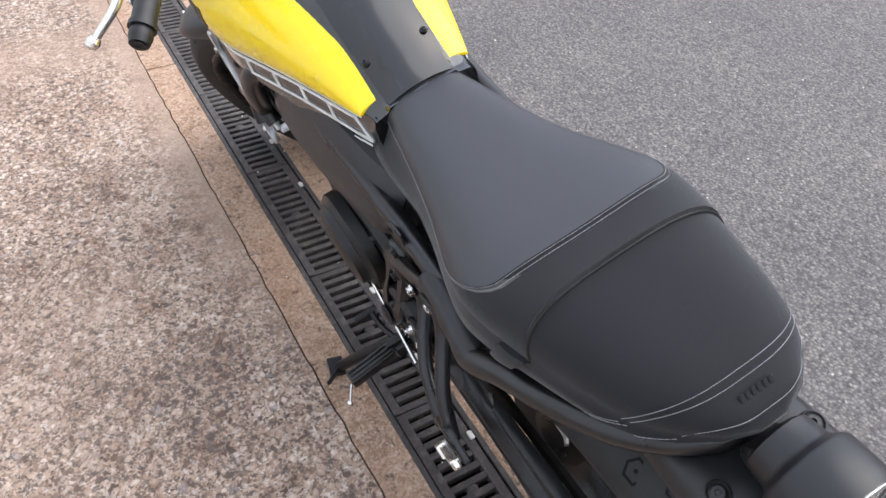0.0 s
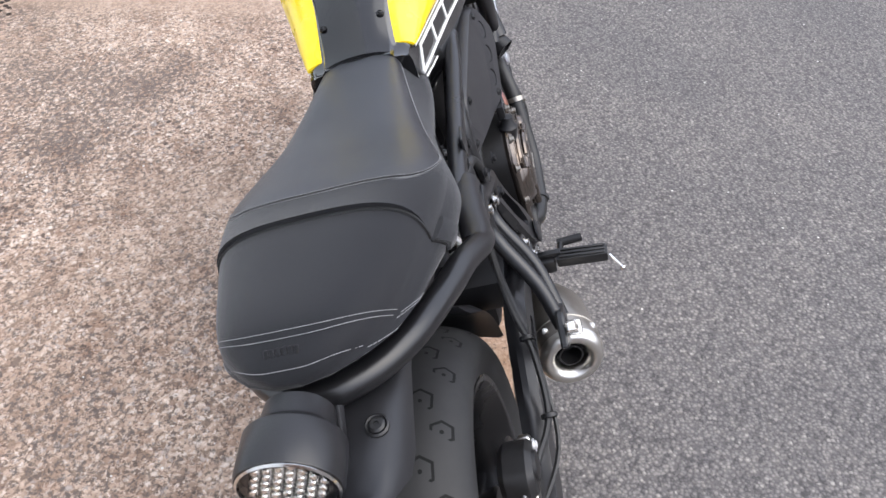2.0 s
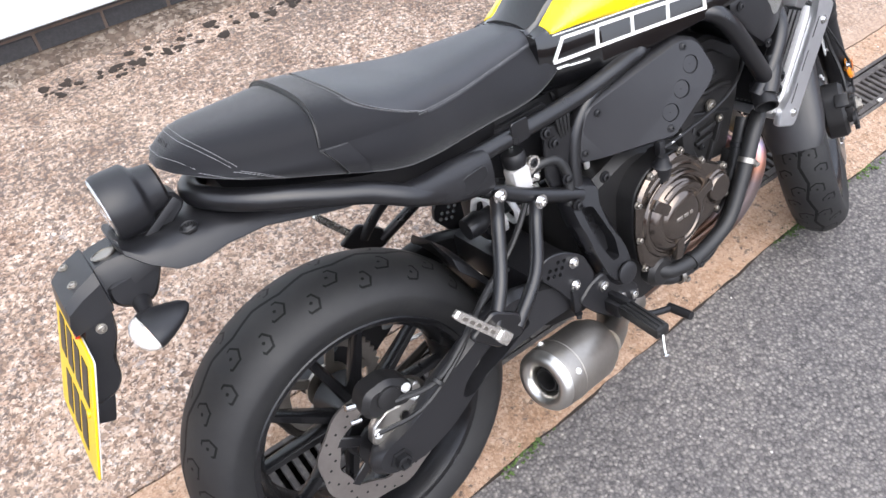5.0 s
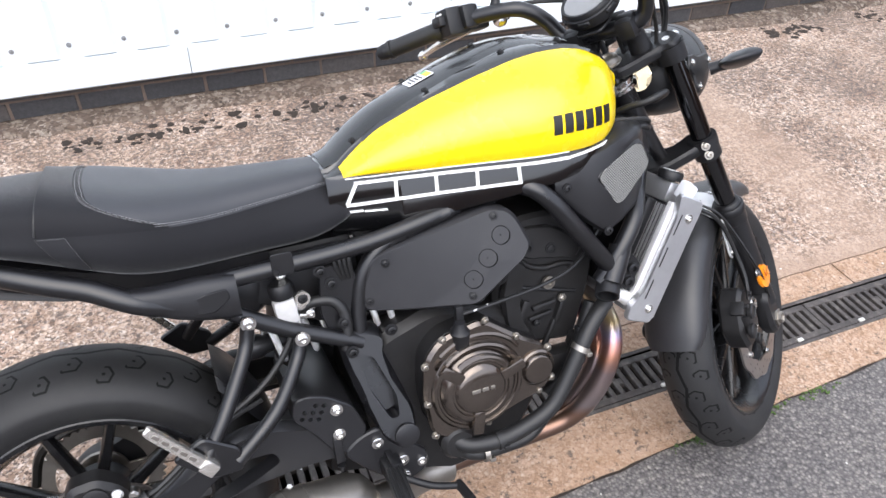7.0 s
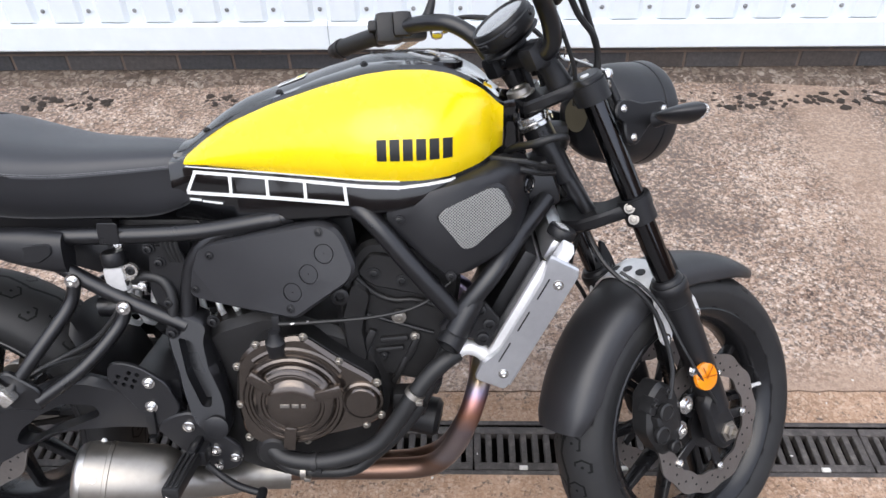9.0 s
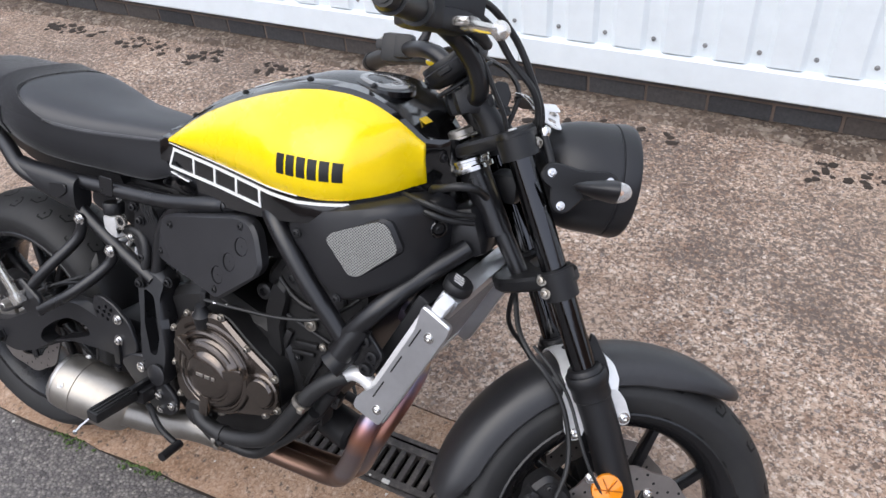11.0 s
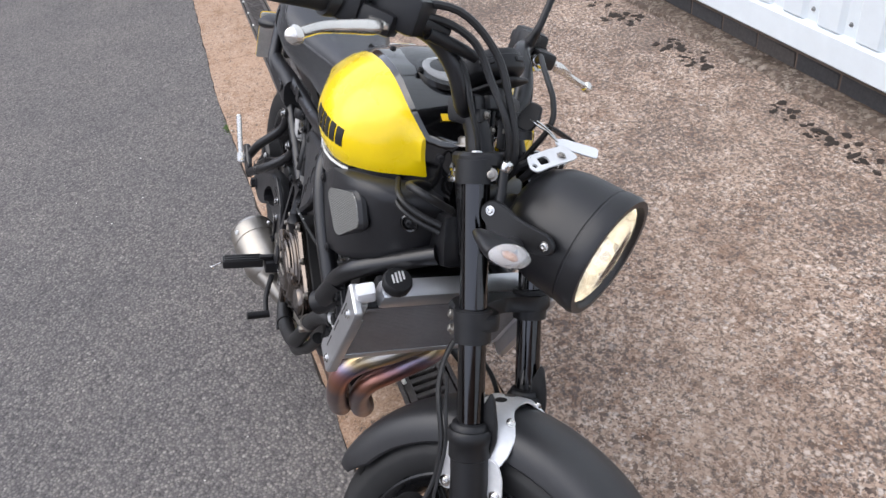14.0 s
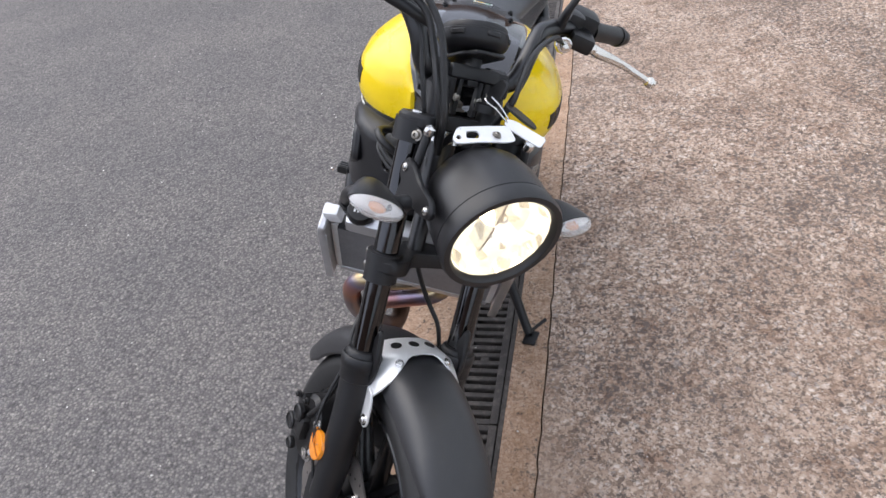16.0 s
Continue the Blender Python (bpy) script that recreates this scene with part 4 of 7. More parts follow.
one("head_step", lambda b: slab(b, rounded([(0.775, 0.672), (0.8, 0.706), (0.855, 0.7), (0.92, 0.655), (0.91, 0.625), (0.85, 0.634), (0.8, 0.645)], 0.012), side_plane(-0.105, -1), 0.013, 0.004), CASING, "raised camshaft cover edge")
one("chain_tunnel", lambda b: slab(b, rounded([(0.745, 0.59), (0.77, 0.66), (0.8, 0.64), (0.785, 0.56), (0.79, 0.5), (0.765, 0.49), (0.752, 0.53)], 0.012), side_plane(-0.105, -1), 0.02, 0.007), CASING, "cast cam chain tunnel")
one("head_boss", lambda b: lathe(b, [(0.016, 0), (0.016, 0.012), (0.013, 0.014), (0.008, 0.014), (0.007, 0.006), (0.001, 0.006)], axis_to((0.747, -0.112, 0.627), (0, -1, 0)), 20), CASING)
cover = [(0.572, 0.53), (0.605, 0.565), (0.686, 0.58), (0.748, 0.532), (0.809, 0.493), (0.818, 0.42), (0.79, 0.4), (0.71, 0.376), (0.605, 0.355), (0.572, 0.38), (0.563, 0.45)]
one("clutch_case", lambda b: slab(b, rounded([(x + (0.69 - x) * 0.03, z + (0.46 - z) * 0.03) for x, z in cover], 0.02), side_plane(-0.11, -1), 0.05, 0.004), CASING, "dark engine casing behind the clutch cover")
clutch = one("clutch_cover", lambda b: slab(b, rounded(cover, 0.02), side_plane(-0.158, -1), 0.017, 0.006), BRONZE, "bronze grey clutch cover")


def clutch_dome(b):
    m = axis_to((0.665, -0.17, 0.455), (0, -1, 0))
    lathe(b, [(0.09, 0.0), (0.089, 0.005), (0.084, 0.01), (0.079, 0.0105), (0.077, 0.008), (0.074, 0.008), (0.069, 0.015), (0.062, 0.021), (0.055, 0.0215), (0.053, 0.0185), (0.049, 0.0185), (0.045, 0.023), (0.04, 0.026), (0.02, 0.0265), (0.001, 0.0265)], m, 56)


part("dome", (lambda b: (clutch_dome(b), b)[1])(bmesh.new()), BRONZE, clutch)
for a in (20, 140, 262):
    bm = bmesh.new()
    c, s = math.cos(radians(a)), math.sin(radians(a))
    mm = Matrix.Translation((0.665, -0.188, 0.455)) @ Matrix.Rotation(radians(-a), 4, "Y")
    rbox(bm, (0.048, 0.014, 0.022), mm @ Matrix.Translation((0.068, 0, 0)), 0.005)
    part("rib", bm, BRONZE, clutch)
for a0, a1, r in ((38, 126, 0.064), (20, 140, 0.083), (34, 130, 0.1)):
    bm = bmesh.new()
    tube(bm, [(0.665 + r * math.cos(radians(a)), -0.189 + (r - 0.064) * 0.5, 0.455 + r * math.sin(radians(a))) for a in range(a0, a1 + 1, 8)], 0.006, 8, 2)
    part("ridge", bm, BRONZE, clutch)
for dx, w in ((-0.012, 0.016), (0.006, 0.012), (0.02, 0.008)):
    bm = bmesh.new()
    rbox(bm, (w, 0.002, 0.007), pose(0.665 + dx, -0.197, 0.457), 0.0006, segments=1)
    part("cast_bar", bm, STEEL, clutch)
bm = bmesh.new()
lathe(bm, [(0.036, 0.0), (0.036, 0.006), (0.032, 0.008), (0.03, 0.007), (0.029, 0.013), (0.026, 0.016), (0.001, 0.0165)], axis_to((0.783, -0.172, 0.456), (0, -1, 0)), 32)
part("oil_cap", bm, BRONZE, clutch)
for x, z in ((0.57, 0.445), (0.572, 0.52), (0.608, 0.562), (0.689, 0.577), (0.746, 0.53), (0.809, 0.489), (0.814, 0.424), (0.787, 0.404), (0.578, 0.376), (0.606, 0.36), (0.681, 0.37)):
    bm = bmesh.new()
    bolt(bm, (x, -0.172, z), (0, -1, 0), 0.0052, 0.006)
    part("bolt", bm, STEEL, clutch)
one("clutch_arm", lambda b: (lathe(b, [(0.016, 0), (0.018, 0.03), (0.014, 0.034), (0.009, 0.05)], axis_to((0.642, -0.165, 0.54), (0, -0.2, 1)), 16), rbox(b, (0.014, 0.014, 0.03), pose(0.645, -0.165, 0.6), 0.003)), MATT)
one("clutch_cable", lambda b: tube(b, [(0.65, -0.17, 0.6), (0.72, -0.165, 0.602), (0.82, -0.155, 0.608), (0.9, -0.14, 0.63), (0.98, -0.11, 0.7)], 0.0035, 8), RUBBER)
one("cable_adjuster", lambda b: tube(b, [(0.67, -0.1695, 0.6005), (0.7, -0.1665, 0.602)], 0.0028, 8), SILVER)
one("generator_cover", lambda b: (slab(b, rounded([(0.56, 0.5), (0.6, 0.55), (0.7, 0.56), (0.78, 0.5), (0.78, 0.4), (0.7, 0.34), (0.6, 0.36)], 0.03), side_plane(0.13, 1), 0.04, 0.01), lathe(b, [(0.085, 0), (0.08, 0.02), (0.06, 0.026), (0.001, 0.028)], axis_to((0.675, 0.165, 0.455), (0, 1, 0)), 40)), CASING, "dark generator cover")
one("sprocket_cover", lambda b: slab(b, rounded([(0.4, 0.47), (0.45, 0.5), (0.53, 0.48), (0.54, 0.36), (0.47, 0.31), (0.41, 0.36)], 0.025), side_plane(0.125, 1), 0.035, 0.008), SATIN, "black front sprocket cover")
one("shift_rod", lambda b: tube(b, [(0.6, 0.17, 0.41), (0.43, 0.185, 0.36)], 0.004, 8), CHROME, "thin silver shift rod")
hose = [(0.947, -0.152, 0.536), (0.927, -0.162, 0.526), (0.902, -0.17, 0.505), (0.874, -0.178, 0.469), (0.831, -0.185, 0.402), (0.799, -0.188, 0.367), (0.75, -0.188, 0.345), (0.694, -0.187, 0.334), (0.64, -0.18, 0.338), (0.612, -0.165, 0.352)]
one("coolant_pipe", lambda b: tube(b, [(0.937, -0.156, 0.532), (0.957, -0.15, 0.544), (0.982, -0.148, 0.54), (1.005, -0.145, 0.516)], 0.0135, 16), SILVER, "silver elbow pipe at the foot of the radiator")
one("coolant_hose", lambda b: tube(b, hose, 0.0155, 16), RUBBER, "black coolant hose")
one("lower_hose", lambda b: tube(b, [(0.885, -0.16, 0.44), (0.842, -0.165, 0.381), (0.804, -0.17, 0.345), (0.76, -0.172, 0.308), (0.698, -0.172, 0.303), (0.65, -0.17, 0.307), (0.615, -0.16, 0.332), (0.625, -0.15, 0.362)], 0.012, 14), RUBBER, "black lower coolant hose")
for q, w, mm in (((0.874, -0.18, 0.471), (0.042, 0.006, 0.063), STEEL), ((0.694, -0.187, 0.334), (1, 0, 0.1), RUBBER), ((0.67, -0.172, 0.305), (1, 0, 0), STEEL)):
    bm = bmesh.new()
    lathe(bm, [(0.0145, -0.005), (0.018, -0.005), (0.018, 0.005), (0.0145, 0.005)], axis_to(q, w), 20, caps=False)
    rbox(bm, (0.012, 0.012, 0.008), Matrix.Translation(Vector(q) + Vector((0.008, -0.014, -0.008))), 0.002)
    part("hose_clamp", bm, mm, bike)
one("bypass_hose", lambda b: tube(b, [(0.93, -0.13, 0.53), (0.91, -0.135, 0.49), (0.885, -0.14, 0.44), (0.86, -0.14, 0.4), (0.83, -0.13, 0.36)], 0.014, 14), RUBBER, "black bypass hose")
for q in ((0.905, -0.1365, 0.48), (0.868, -0.14, 0.412)):
    one("hose_band", lambda b: lathe(b, [(0.0145, -0.005), (0.0165, -0.004), (0.0165, 0.004), (0.0145, 0.005)], axis_to(q, (-0.025, -0.005, -0.045)), 18, caps=False), MATT)
one("hose_bracket", lambda b: (rbox(b, (0.034, 0.02, 0.03), pose(0.9, -0.12, 0.455, 0, 20, 0), 0.005), bolt(b, (0.905, -0.132, 0.452), (0, -1, 0), 0.005)), CASING)
one("water_pump", lambda b: lathe(b, [(0.032, 0), (0.034, 0.02), (0.026, 0.03), (0.001, 0.032)], axis_to((0.62, -0.15, 0.345), (0, -1, 0)), 24), CASING)
one("thermostat", lambda b: rbox(b, (0.06, 0.04, 0.05), pose(0.86, -0.12, 0.42), 0.01), CASING)

# -- exhaust --
pipe_a = [(0.9, 0.05, 0.585), (0.955, 0.05, 0.565), (0.99, 0.03, 0.515), (0.996, -0.035, 0.485), (0.988, -0.1, 0.458), (0.974, -0.131, 0.415), (0.95, -0.128, 0.345), (0.918, -0.108, 0.283), (0.88, -0.088, 0.247), (0.8, -0.08, 0.235), (0.68, -0.085, 0.238), (0.58, -0.1, 0.245)]
pipe_b = [(0.9, 0.08, 0.57), (0.95, 0.08, 0.545), (0.985, 0.055, 0.475), (0.99, -0.015, 0.435), (0.982, -0.07, 0.4), (0.962, -0.084, 0.35), (0.928, -0.065, 0.28), (0.875, -0.035, 0.228), (0.8, -0.03, 0.215), (0.68, -0.045, 0.22), (0.58, -0.08, 0.235)]
for p in (pipe_a, pipe_b):
    one("header_pipe", lambda b: tube(b, p, 0.0205, 20), HEATED, "heat-browned steel exhaust header pipe")
one("collector", lambda b: tube(b, [(0.62, -0.085, 0.236), (0.55, -0.105, 0.245), (0.5, -0.15, 0.262), (0.44, -0.19, 0.29)], [0.036, 0.034, 0.028, 0.03], 20), STEEL, "steel exhaust collector")
muffler_m = axis_to((0.274, -0.204, 0.319), (0.2, 0.038, -0.042))
muffler = one("muffler", lambda b: lathe(b, [(0.05, 0.012), (0.057, 0.013), (0.059, 0.022), (0.059, 0.05), (0.0605, 0.051), (0.0605, 0.058), (0.059, 0.059), (0.059, 0.14), (0.05, 0.165), (0.034, 0.18), (0.03, 0.18)], muffler_m, 48, caps=False), STEEL, "short brushed steel muffler")
bm = bmesh.new()
lathe(bm, [(0.027, 0.03), (0.028, 0.014), (0.031, 0.005), (0.037, -0.001), (0.045, -0.002), (0.052, 0.002), (0.0565, 0.008), (0.058, 0.0145)], muffler_m, 48, caps=False)
part("end_cap", bm, CAP_STEEL, muffler, "broad polished rounded end cap")
bm = bmesh.new()
lathe(bm, [(0.028, 0.028), (0.022, 0.027), (0.0215, 0.012), (0.0185, 0.012), (0.0185, 0.05), (0.001, 0.05)], muffler_m, 32, caps=False)
part("outlet", bm, CASING, muffler, "sooty black outlet pipe")
for a in (60, 150, 300):
    bm = bmesh.new()
    q = muffler_m @ Vector((0.06 * math.cos(radians(a)), 0.06 * math.sin(radians(a)), 0.035))
    bolt(bm, q, q - muffler_m @ Vector((0, 0, 0.035)), 0.004, 0.003)
    part("rivet", bm, SILVER, muffler)

# -- frame --
tubes = [
    ("frame_downtube", [(0.735, -0.1, 0.785), (0.785, -0.148, 0.797), (0.822, -0.168, 0.772), (0.875, -0.172, 0.705), (0.945, -0.165, 0.617)], 0.0165),
    ("frame_headtube", [(0.93, -0.16, 0.585), (0.965, -0.165, 0.635), (1.01, -0.15, 0.69), (1.05, -0.1, 0.73), (1.1, -0.04, 0.775)], 0.0165),
    ("frame_engine_mount", [(0.975, -0.158, 0.645), (0.96, -0.166, 0.615), (0.945, -0.172, 0.587)], 0.021),
    ("seat_rail", [(0.25, -0.12, 0.737), (0.37, -0.117, 0.738), (0.454, -0.116, 0.74), (0.53, -0.116, 0.746), (0.62, -0.118, 0.762), (0.7, -0.11, 0.775), (0.76, -0.1, 0.79)], 0.0145),
    ("frame_loop", [(0.66, -0.118, 0.768), (0.6, -0.116, 0.754), (0.54, -0.114, 0.733), (0.502, -0.113, 0.692), (0.486, -0.114, 0.64), (0.48, -0.118, 0.585)], 0.014),
    ("subframe_stay", [(0.24, -0.125, 0.715), (0.3, -0.125, 0.672), (0.375, -0.125, 0.626), (0.48, -0.128, 0.575)], 0.0135),
    ("upper_spar", [(0.5, -0.05, 0.735), (0.6, -0.055, 0.74), (0.8, -0.06, 0.775), (0.95, -0.05, 0.8), (1.065, -0.03, 0.815)], 0.017),
]
for name, pts, r in tubes:
    (one if name == "frame_loop" else both)(name, lambda b: tube(b, pts, r, 16), FRAME, "black steel frame tube")
one("tube_end", lambda b: lathe(b, [(0.021, -0.05), (0.0225, -0.012), (0.0225, 0.004), (0.0185, 0.004), (0.018, -0.03), (0.001, -0.03)], axis_to((0.932, -0.18, 0.566), (-0.5, -0.62, -0.6)), 28), MATT, "open black frame mounting tube")
one("steering_stem", lambda b: tube(b, [HEAD + RAKE * 0.785 + Vector((0.026, 0, 0.012)), HEAD + RAKE * 0.88 + Vector((0.016, 0, 0.006))], [0.014, 0.016], 20), FRAME)
one("head_tube", lambda b: tube(b, [HEAD + RAKE * 0.875 + Vector((0.012, 0, 0.005)), HEAD + RAKE * 1.01], [0.021, 0.027], 24), FRAME, "black steering head tube")
one("head_gusset", lambda b: rbox(b, (0.1, 0.09, 0.09), pose(1.07, 0, 0.79, 0, -20, 0), 0.02), FRAME)
both("frame_gusset", lambda b: slab(b, rounded([(0.94, 0.63), (0.98, 0.65), (1.02, 0.6), (1.0, 0.56), (0.955, 0.57)], 0.01), side_plane(-0.15, -1), 0.01, 0.002), FRAME)


def rail_cover(b):
    """A moulded end that swells out of the tail tube and stops square."""
    rings = []
    for x, z, h, y, w in ((0.15, 0.748, 0.0175, -0.144, 0.018), (0.175, 0.74, 0.021, -0.142, 0.02), (0.205, 0.73, 0.028, -0.136, 0.022), (0.24, 0.722, 0.034, -0.13, 0.023), (0.28, 0.715, 0.036, -0.127, 0.023), (0.298, 0.713, 0.035, -0.126, 0.021)):
        ring = []
        for k in range(20):
            a = 2 * math.pi * k / 20
            c, d = math.cos(a), math.sin(a)
            ring.append(Vector((x, y + w * math.copysign(abs(c) ** 0.7, c), z + h * math.copysign(abs(d) ** 0.7, d))))
        rings.append(ring)
    loft(b, rings)


both("rail_cover", rail_cover, SATIN, "black plastic rail cover")
both("rail_cover_inset", lambda b: slab(b, rounded([(0.21, 0.722), (0.245, 0.735), (0.283, 0.737), (0.286, 0.72), (0.26, 0.702), (0.235, 0.704)], 0.008), side_plane(-0.1485, -1), 0.0045, 0.002), MATT, "raised field on the rail cover")


def lean_in(b, lean=0.225):
    """Tips a cover so that its top lies closer to the frame than its foot."""
    for v in b.verts:
        k = max(0.0, min(1.15, (v.co.z - 0.4) / 0.2))
        v.co += Vector((-0.026 * k, lean * 0.2 * k, -0.014 * k))


def pivot_cover(b):
    line = [(0.465, 0.541), (0.466, 0.6), (0.475, 0.612), (0.509, 0.619), (0.545, 0.603), (0.532, 0.573), (0.543, 0.508), (0.552, 0.44), (0.543, 0.382), (0.516, 0.367), (0.485, 0.4), (0.47, 0.475)]
    holed(b, rounded(line, 0.014), [rounded([(0.487, 0.572), (0.513, 0.562), (0.53, 0.48), (0.523, 0.44), (0.507, 0.44), (0.49, 0.5)], 0.008)], side_plane(-0.135, -1), 0.045, 0.012)
    lean_in(b)


def pivot_floor(b):
    slab(b, rounded([(0.48, 0.565), (0.515, 0.555), (0.535, 0.45), (0.505, 0.44), (0.482, 0.5)], 0.008), side_plane(-0.15, -1), 0.003, 0.001)
    lean_in(b)


both("pivot_cover", pivot_cover, FRAME, "black plastic pivot cover")
both("pivot_floor", pivot_floor, FRAME)
both("pivot_cap", lambda b: lathe(b, [(0.022, 0), (0.022, 0.003), (0.017, 0.005), (0.001, 0.005)], axis_to((0.524, -0.18, 0.402), (0, -1, 0.1)), 24), SATIN)
both("frame_plate", lambda b: slab(b, rounded([(0.43, 0.72), (0.48, 0.72), (0.5, 0.66), (0.49, 0.57), (0.44, 0.57), (0.42, 0.64)], 0.015), side_plane(-0.11, -1), 0.008, 0.002), FRAME)
for flip in (1, -1):
    for x, y, z in ((0.445, -0.12, 0.69), (0.43, -0.12, 0.715), (0.53, -0.14, 0.59), (0.458, -0.145, 0.57), (0.455, -0.13, 0.62)):
        bm = bmesh.new()
        bolt(bm, (x, y * flip, z), (0, -flip, 0), 0.0075, 0.006)
        part("frame_bolt", bm, MATT, bike)
both("seat_tab", lambda b: slab(b, rounded([(0.355, 0.728), (0.39, 0.728), (0.39, 0.765), (0.355, 0.765)], 0.006), side_plane(-0.128, -1), 0.004, 0.001), FRAME)
one("rear_tray", lambda b: rbox(b, (0.09, 0.15, 0.075), pose(0.3, 0.0, 0.69, 0, 18, 0), 0.02), SATIN, "black plastic box under the seat")
one("battery_box", lambda b: rbox(b, (0.16, 0.13, 0.1), pose(0.43, 0, 0.7), 0.02), MATT, "black battery box under the seat")
both("inner_side_panel", lambda b: slab(b, rounded([(0.315, 0.735), (0.48, 0.74), (0.49, 0.6), (0.43, 0.6), (0.375, 0.64), (0.315, 0.67)], 0.012), side_plane(-0.06, -1), 0.012, 0.003), SATIN, "black inner side panel")
one("airbox", lambda b: rbox(b, (0.27, 0.16, 0.14), pose(0.64, 0, 0.725, 0, -8, 0), 0.025), MATT, "black airbox under the tank")
one("oil_filter", lambda b: lathe(b, [(0.03, 0), (0.036, 0.004), (0.037, 0.062), (0.03, 0.07), (0.001, 0.072)], axis_to((0.845, -0.05, 0.35), (1, -0.15, -0.15)), 28), MATT, "black oil filter")
one("shock_link", lambda b: rbox(b, (0.09, 0.07, 0.05), pose(0.42, 0, 0.6, 0, 20, 0), 0.012), MATT)
for k in range(4):
    one("wire", lambda b: tube(b, [(0.46 + 0.008 * k, -0.118, 0.75), (0.455 + 0.008 * k, -0.122, 0.725), (0.465 + 0.006 * k, -0.115, 0.69)], 0.004, 6), RUBBER)

# -- rear master cylinder --
res = one("brake_reservoir", lambda b: (rbox(b, (0.036, 0.03, 0.046), pose(0.367, -0.112, 0.66, 0, -6, 0), 0.008), rbox(b, (0.03, 0.024, 0.012), pose(0.372, -0.112, 0.633, 0, 10, 0), 0.004)), surface("milky_plastic", (0.46, 0.455, 0.45), 0.35), "milky plastic brake fluid reservoir")
bm = bmesh.new()
lathe(bm, [(0.0185, 0.0), (0.0205, 0.003), (0.0205, 0.02), (0.018, 0.024), (0.001, 0.024)], axis_to((0.366, -0.112, 0.684), (-0.08, 0.05, 1)), 24)
part("lid", bm, MATT, res, "black screw lid")
one("reservoir_bracket", lambda b: (rbox(b, (0.018, 0.006, 0.016), pose(0.388, -0.118, 0.664, 0, -25, 0), 0.002), lathe(b, [(0.0125, 0), (0.0125, 0.007), (0.0085, 0.007), (0.0085, 0.0)], axis_to((0.395, -0.117, 0.677), (0, -1, 0)), 20, caps=False), rbox(b, (0.03, 0.005, 0.008), pose(0.397, -0.11, 0.64, 0, 14, 0), 0.002)), ALLOY, "silver reservoir lug")
one("lug_bolt", lambda b: bolt(b, (0.395, -0.12, 0.677), (0, -1, 0), 0.0075, 0.004), MATT)
one("reservoir_hose", lambda b: tube(b, [(0.39, -0.105, 0.652), (0.415, -0.112, 0.662), (0.447, -0.118, 0.655), (0.46, -0.125, 0.62), (0.452, -0.13, 0.57)], 0.0095, 12), RUBBER)
for q in ((0.408, -0.112, 0.655), (0.405, -0.112, 0.643), (0.37, -0.1, 0.715)):
    one("hose_bolt", lambda b: bolt(b, q, (0, -1, 0.1), 0.0048, 0.004), CHROME)

# -- rider's and passenger's rests --
both("rearset_plate", lambda b: holed(b, rounded([(0.345, 0.52), (0.37, 0.522), (0.4, 0.512), (0.44, 0.482), (0.46, 0.43), (0.44, 0.398), (0.412, 0.39), (0.392, 0.412), (0.368, 0.45), (0.338, 0.488)], 0.012), [(0.354 + 0.0135 * k + 0.006 * r, 0.483 - 0.004 * k + 0.0115 * r, 0.0043) for k in range(3) for r in range(3 if k else 2)], side_plane(-0.155, -1), 0.01, 0.002), SATIN, "black heel guard plate with round holes")
both("peg_hanger", lambda b: slab(b, rounded([(0.41, 0.392), (0.44, 0.416), (0.478, 0.426), (0.5, 0.402), (0.562, 0.348), (0.556, 0.31), (0.525, 0.298), (0.49, 0.31), (0.45, 0.345)], 0.014), side_plane(-0.157, -1), 0.012, 0.003), SATIN, "black cast footrest hanger")
for flip in (1, -1):
    for x, z, r in ((0.412, 0.484, 0.0075), (0.41, 0.436, 0.0075), (0.472, 0.397, 0.011), (0.513, 0.346, 0.011), (0.547, 0.331, 0.009), (0.516, 0.313, 0.008)):
        bm = bmesh.new()
        bolt(bm, (x, -0.167 * flip, z), (0, -flip, 0), r, 0.006)
        part("rearset_bolt", bm, CHROME, bike)


def peg(b):
    m = Matrix.Translation((0.481, -0.253, 0.357)) @ Vector((-0.06, -1, -0.04)).to_track_quat("X", "Z").to_matrix().to_4x4()
    rbox(b, (0.095, 0.03, 0.022), m, 0.005)
    for k in range(3):
        rbox(b, (0.085, 0.005, 0.004), m @ Matrix.Translation((0, (k - 1) * 0.009, 0.012)), 0.001, segments=1)


both("footpeg", peg, RUBBER, "black ribbed rubber footpeg")
both("peg_mount", lambda b: (rbox(b, (0.035, 0.035, 0.03), pose(0.488, -0.185, 0.35), 0.005), rbox(b, (0.012, 0.05, 0.012), pose(0.487, -0.19, 0.37), 0.003)), MATT, "black cast footpeg mount")
both("peg_feeler", lambda b: (tube(b, [(0.474, -0.302, 0.352), (0.463, -0.314, 0.338), (0.457, -0.322, 0.327)], 0.0025, 8), lathe(b, [(0.001, -0.005), (0.0045, -0.003), (0.0045, 0.003), (0.001, 0.005)], axis_to((0.457, -0.322, 0.327), (0, 0, 1)), 10)), CHROME, "white metal feeler bolt")
one("brake_pedal", lambda b: (tube(b, [(0.5, -0.185, 0.325), (0.55, -0.205, 0.3), (0.6, -0.212, 0.285)], 0.0065, 10), tube(b, [(0.6, -0.205, 0.285), (0.604, -0.256, 0.286)], 0.009, 12)), MATT, "black rear brake pedal")
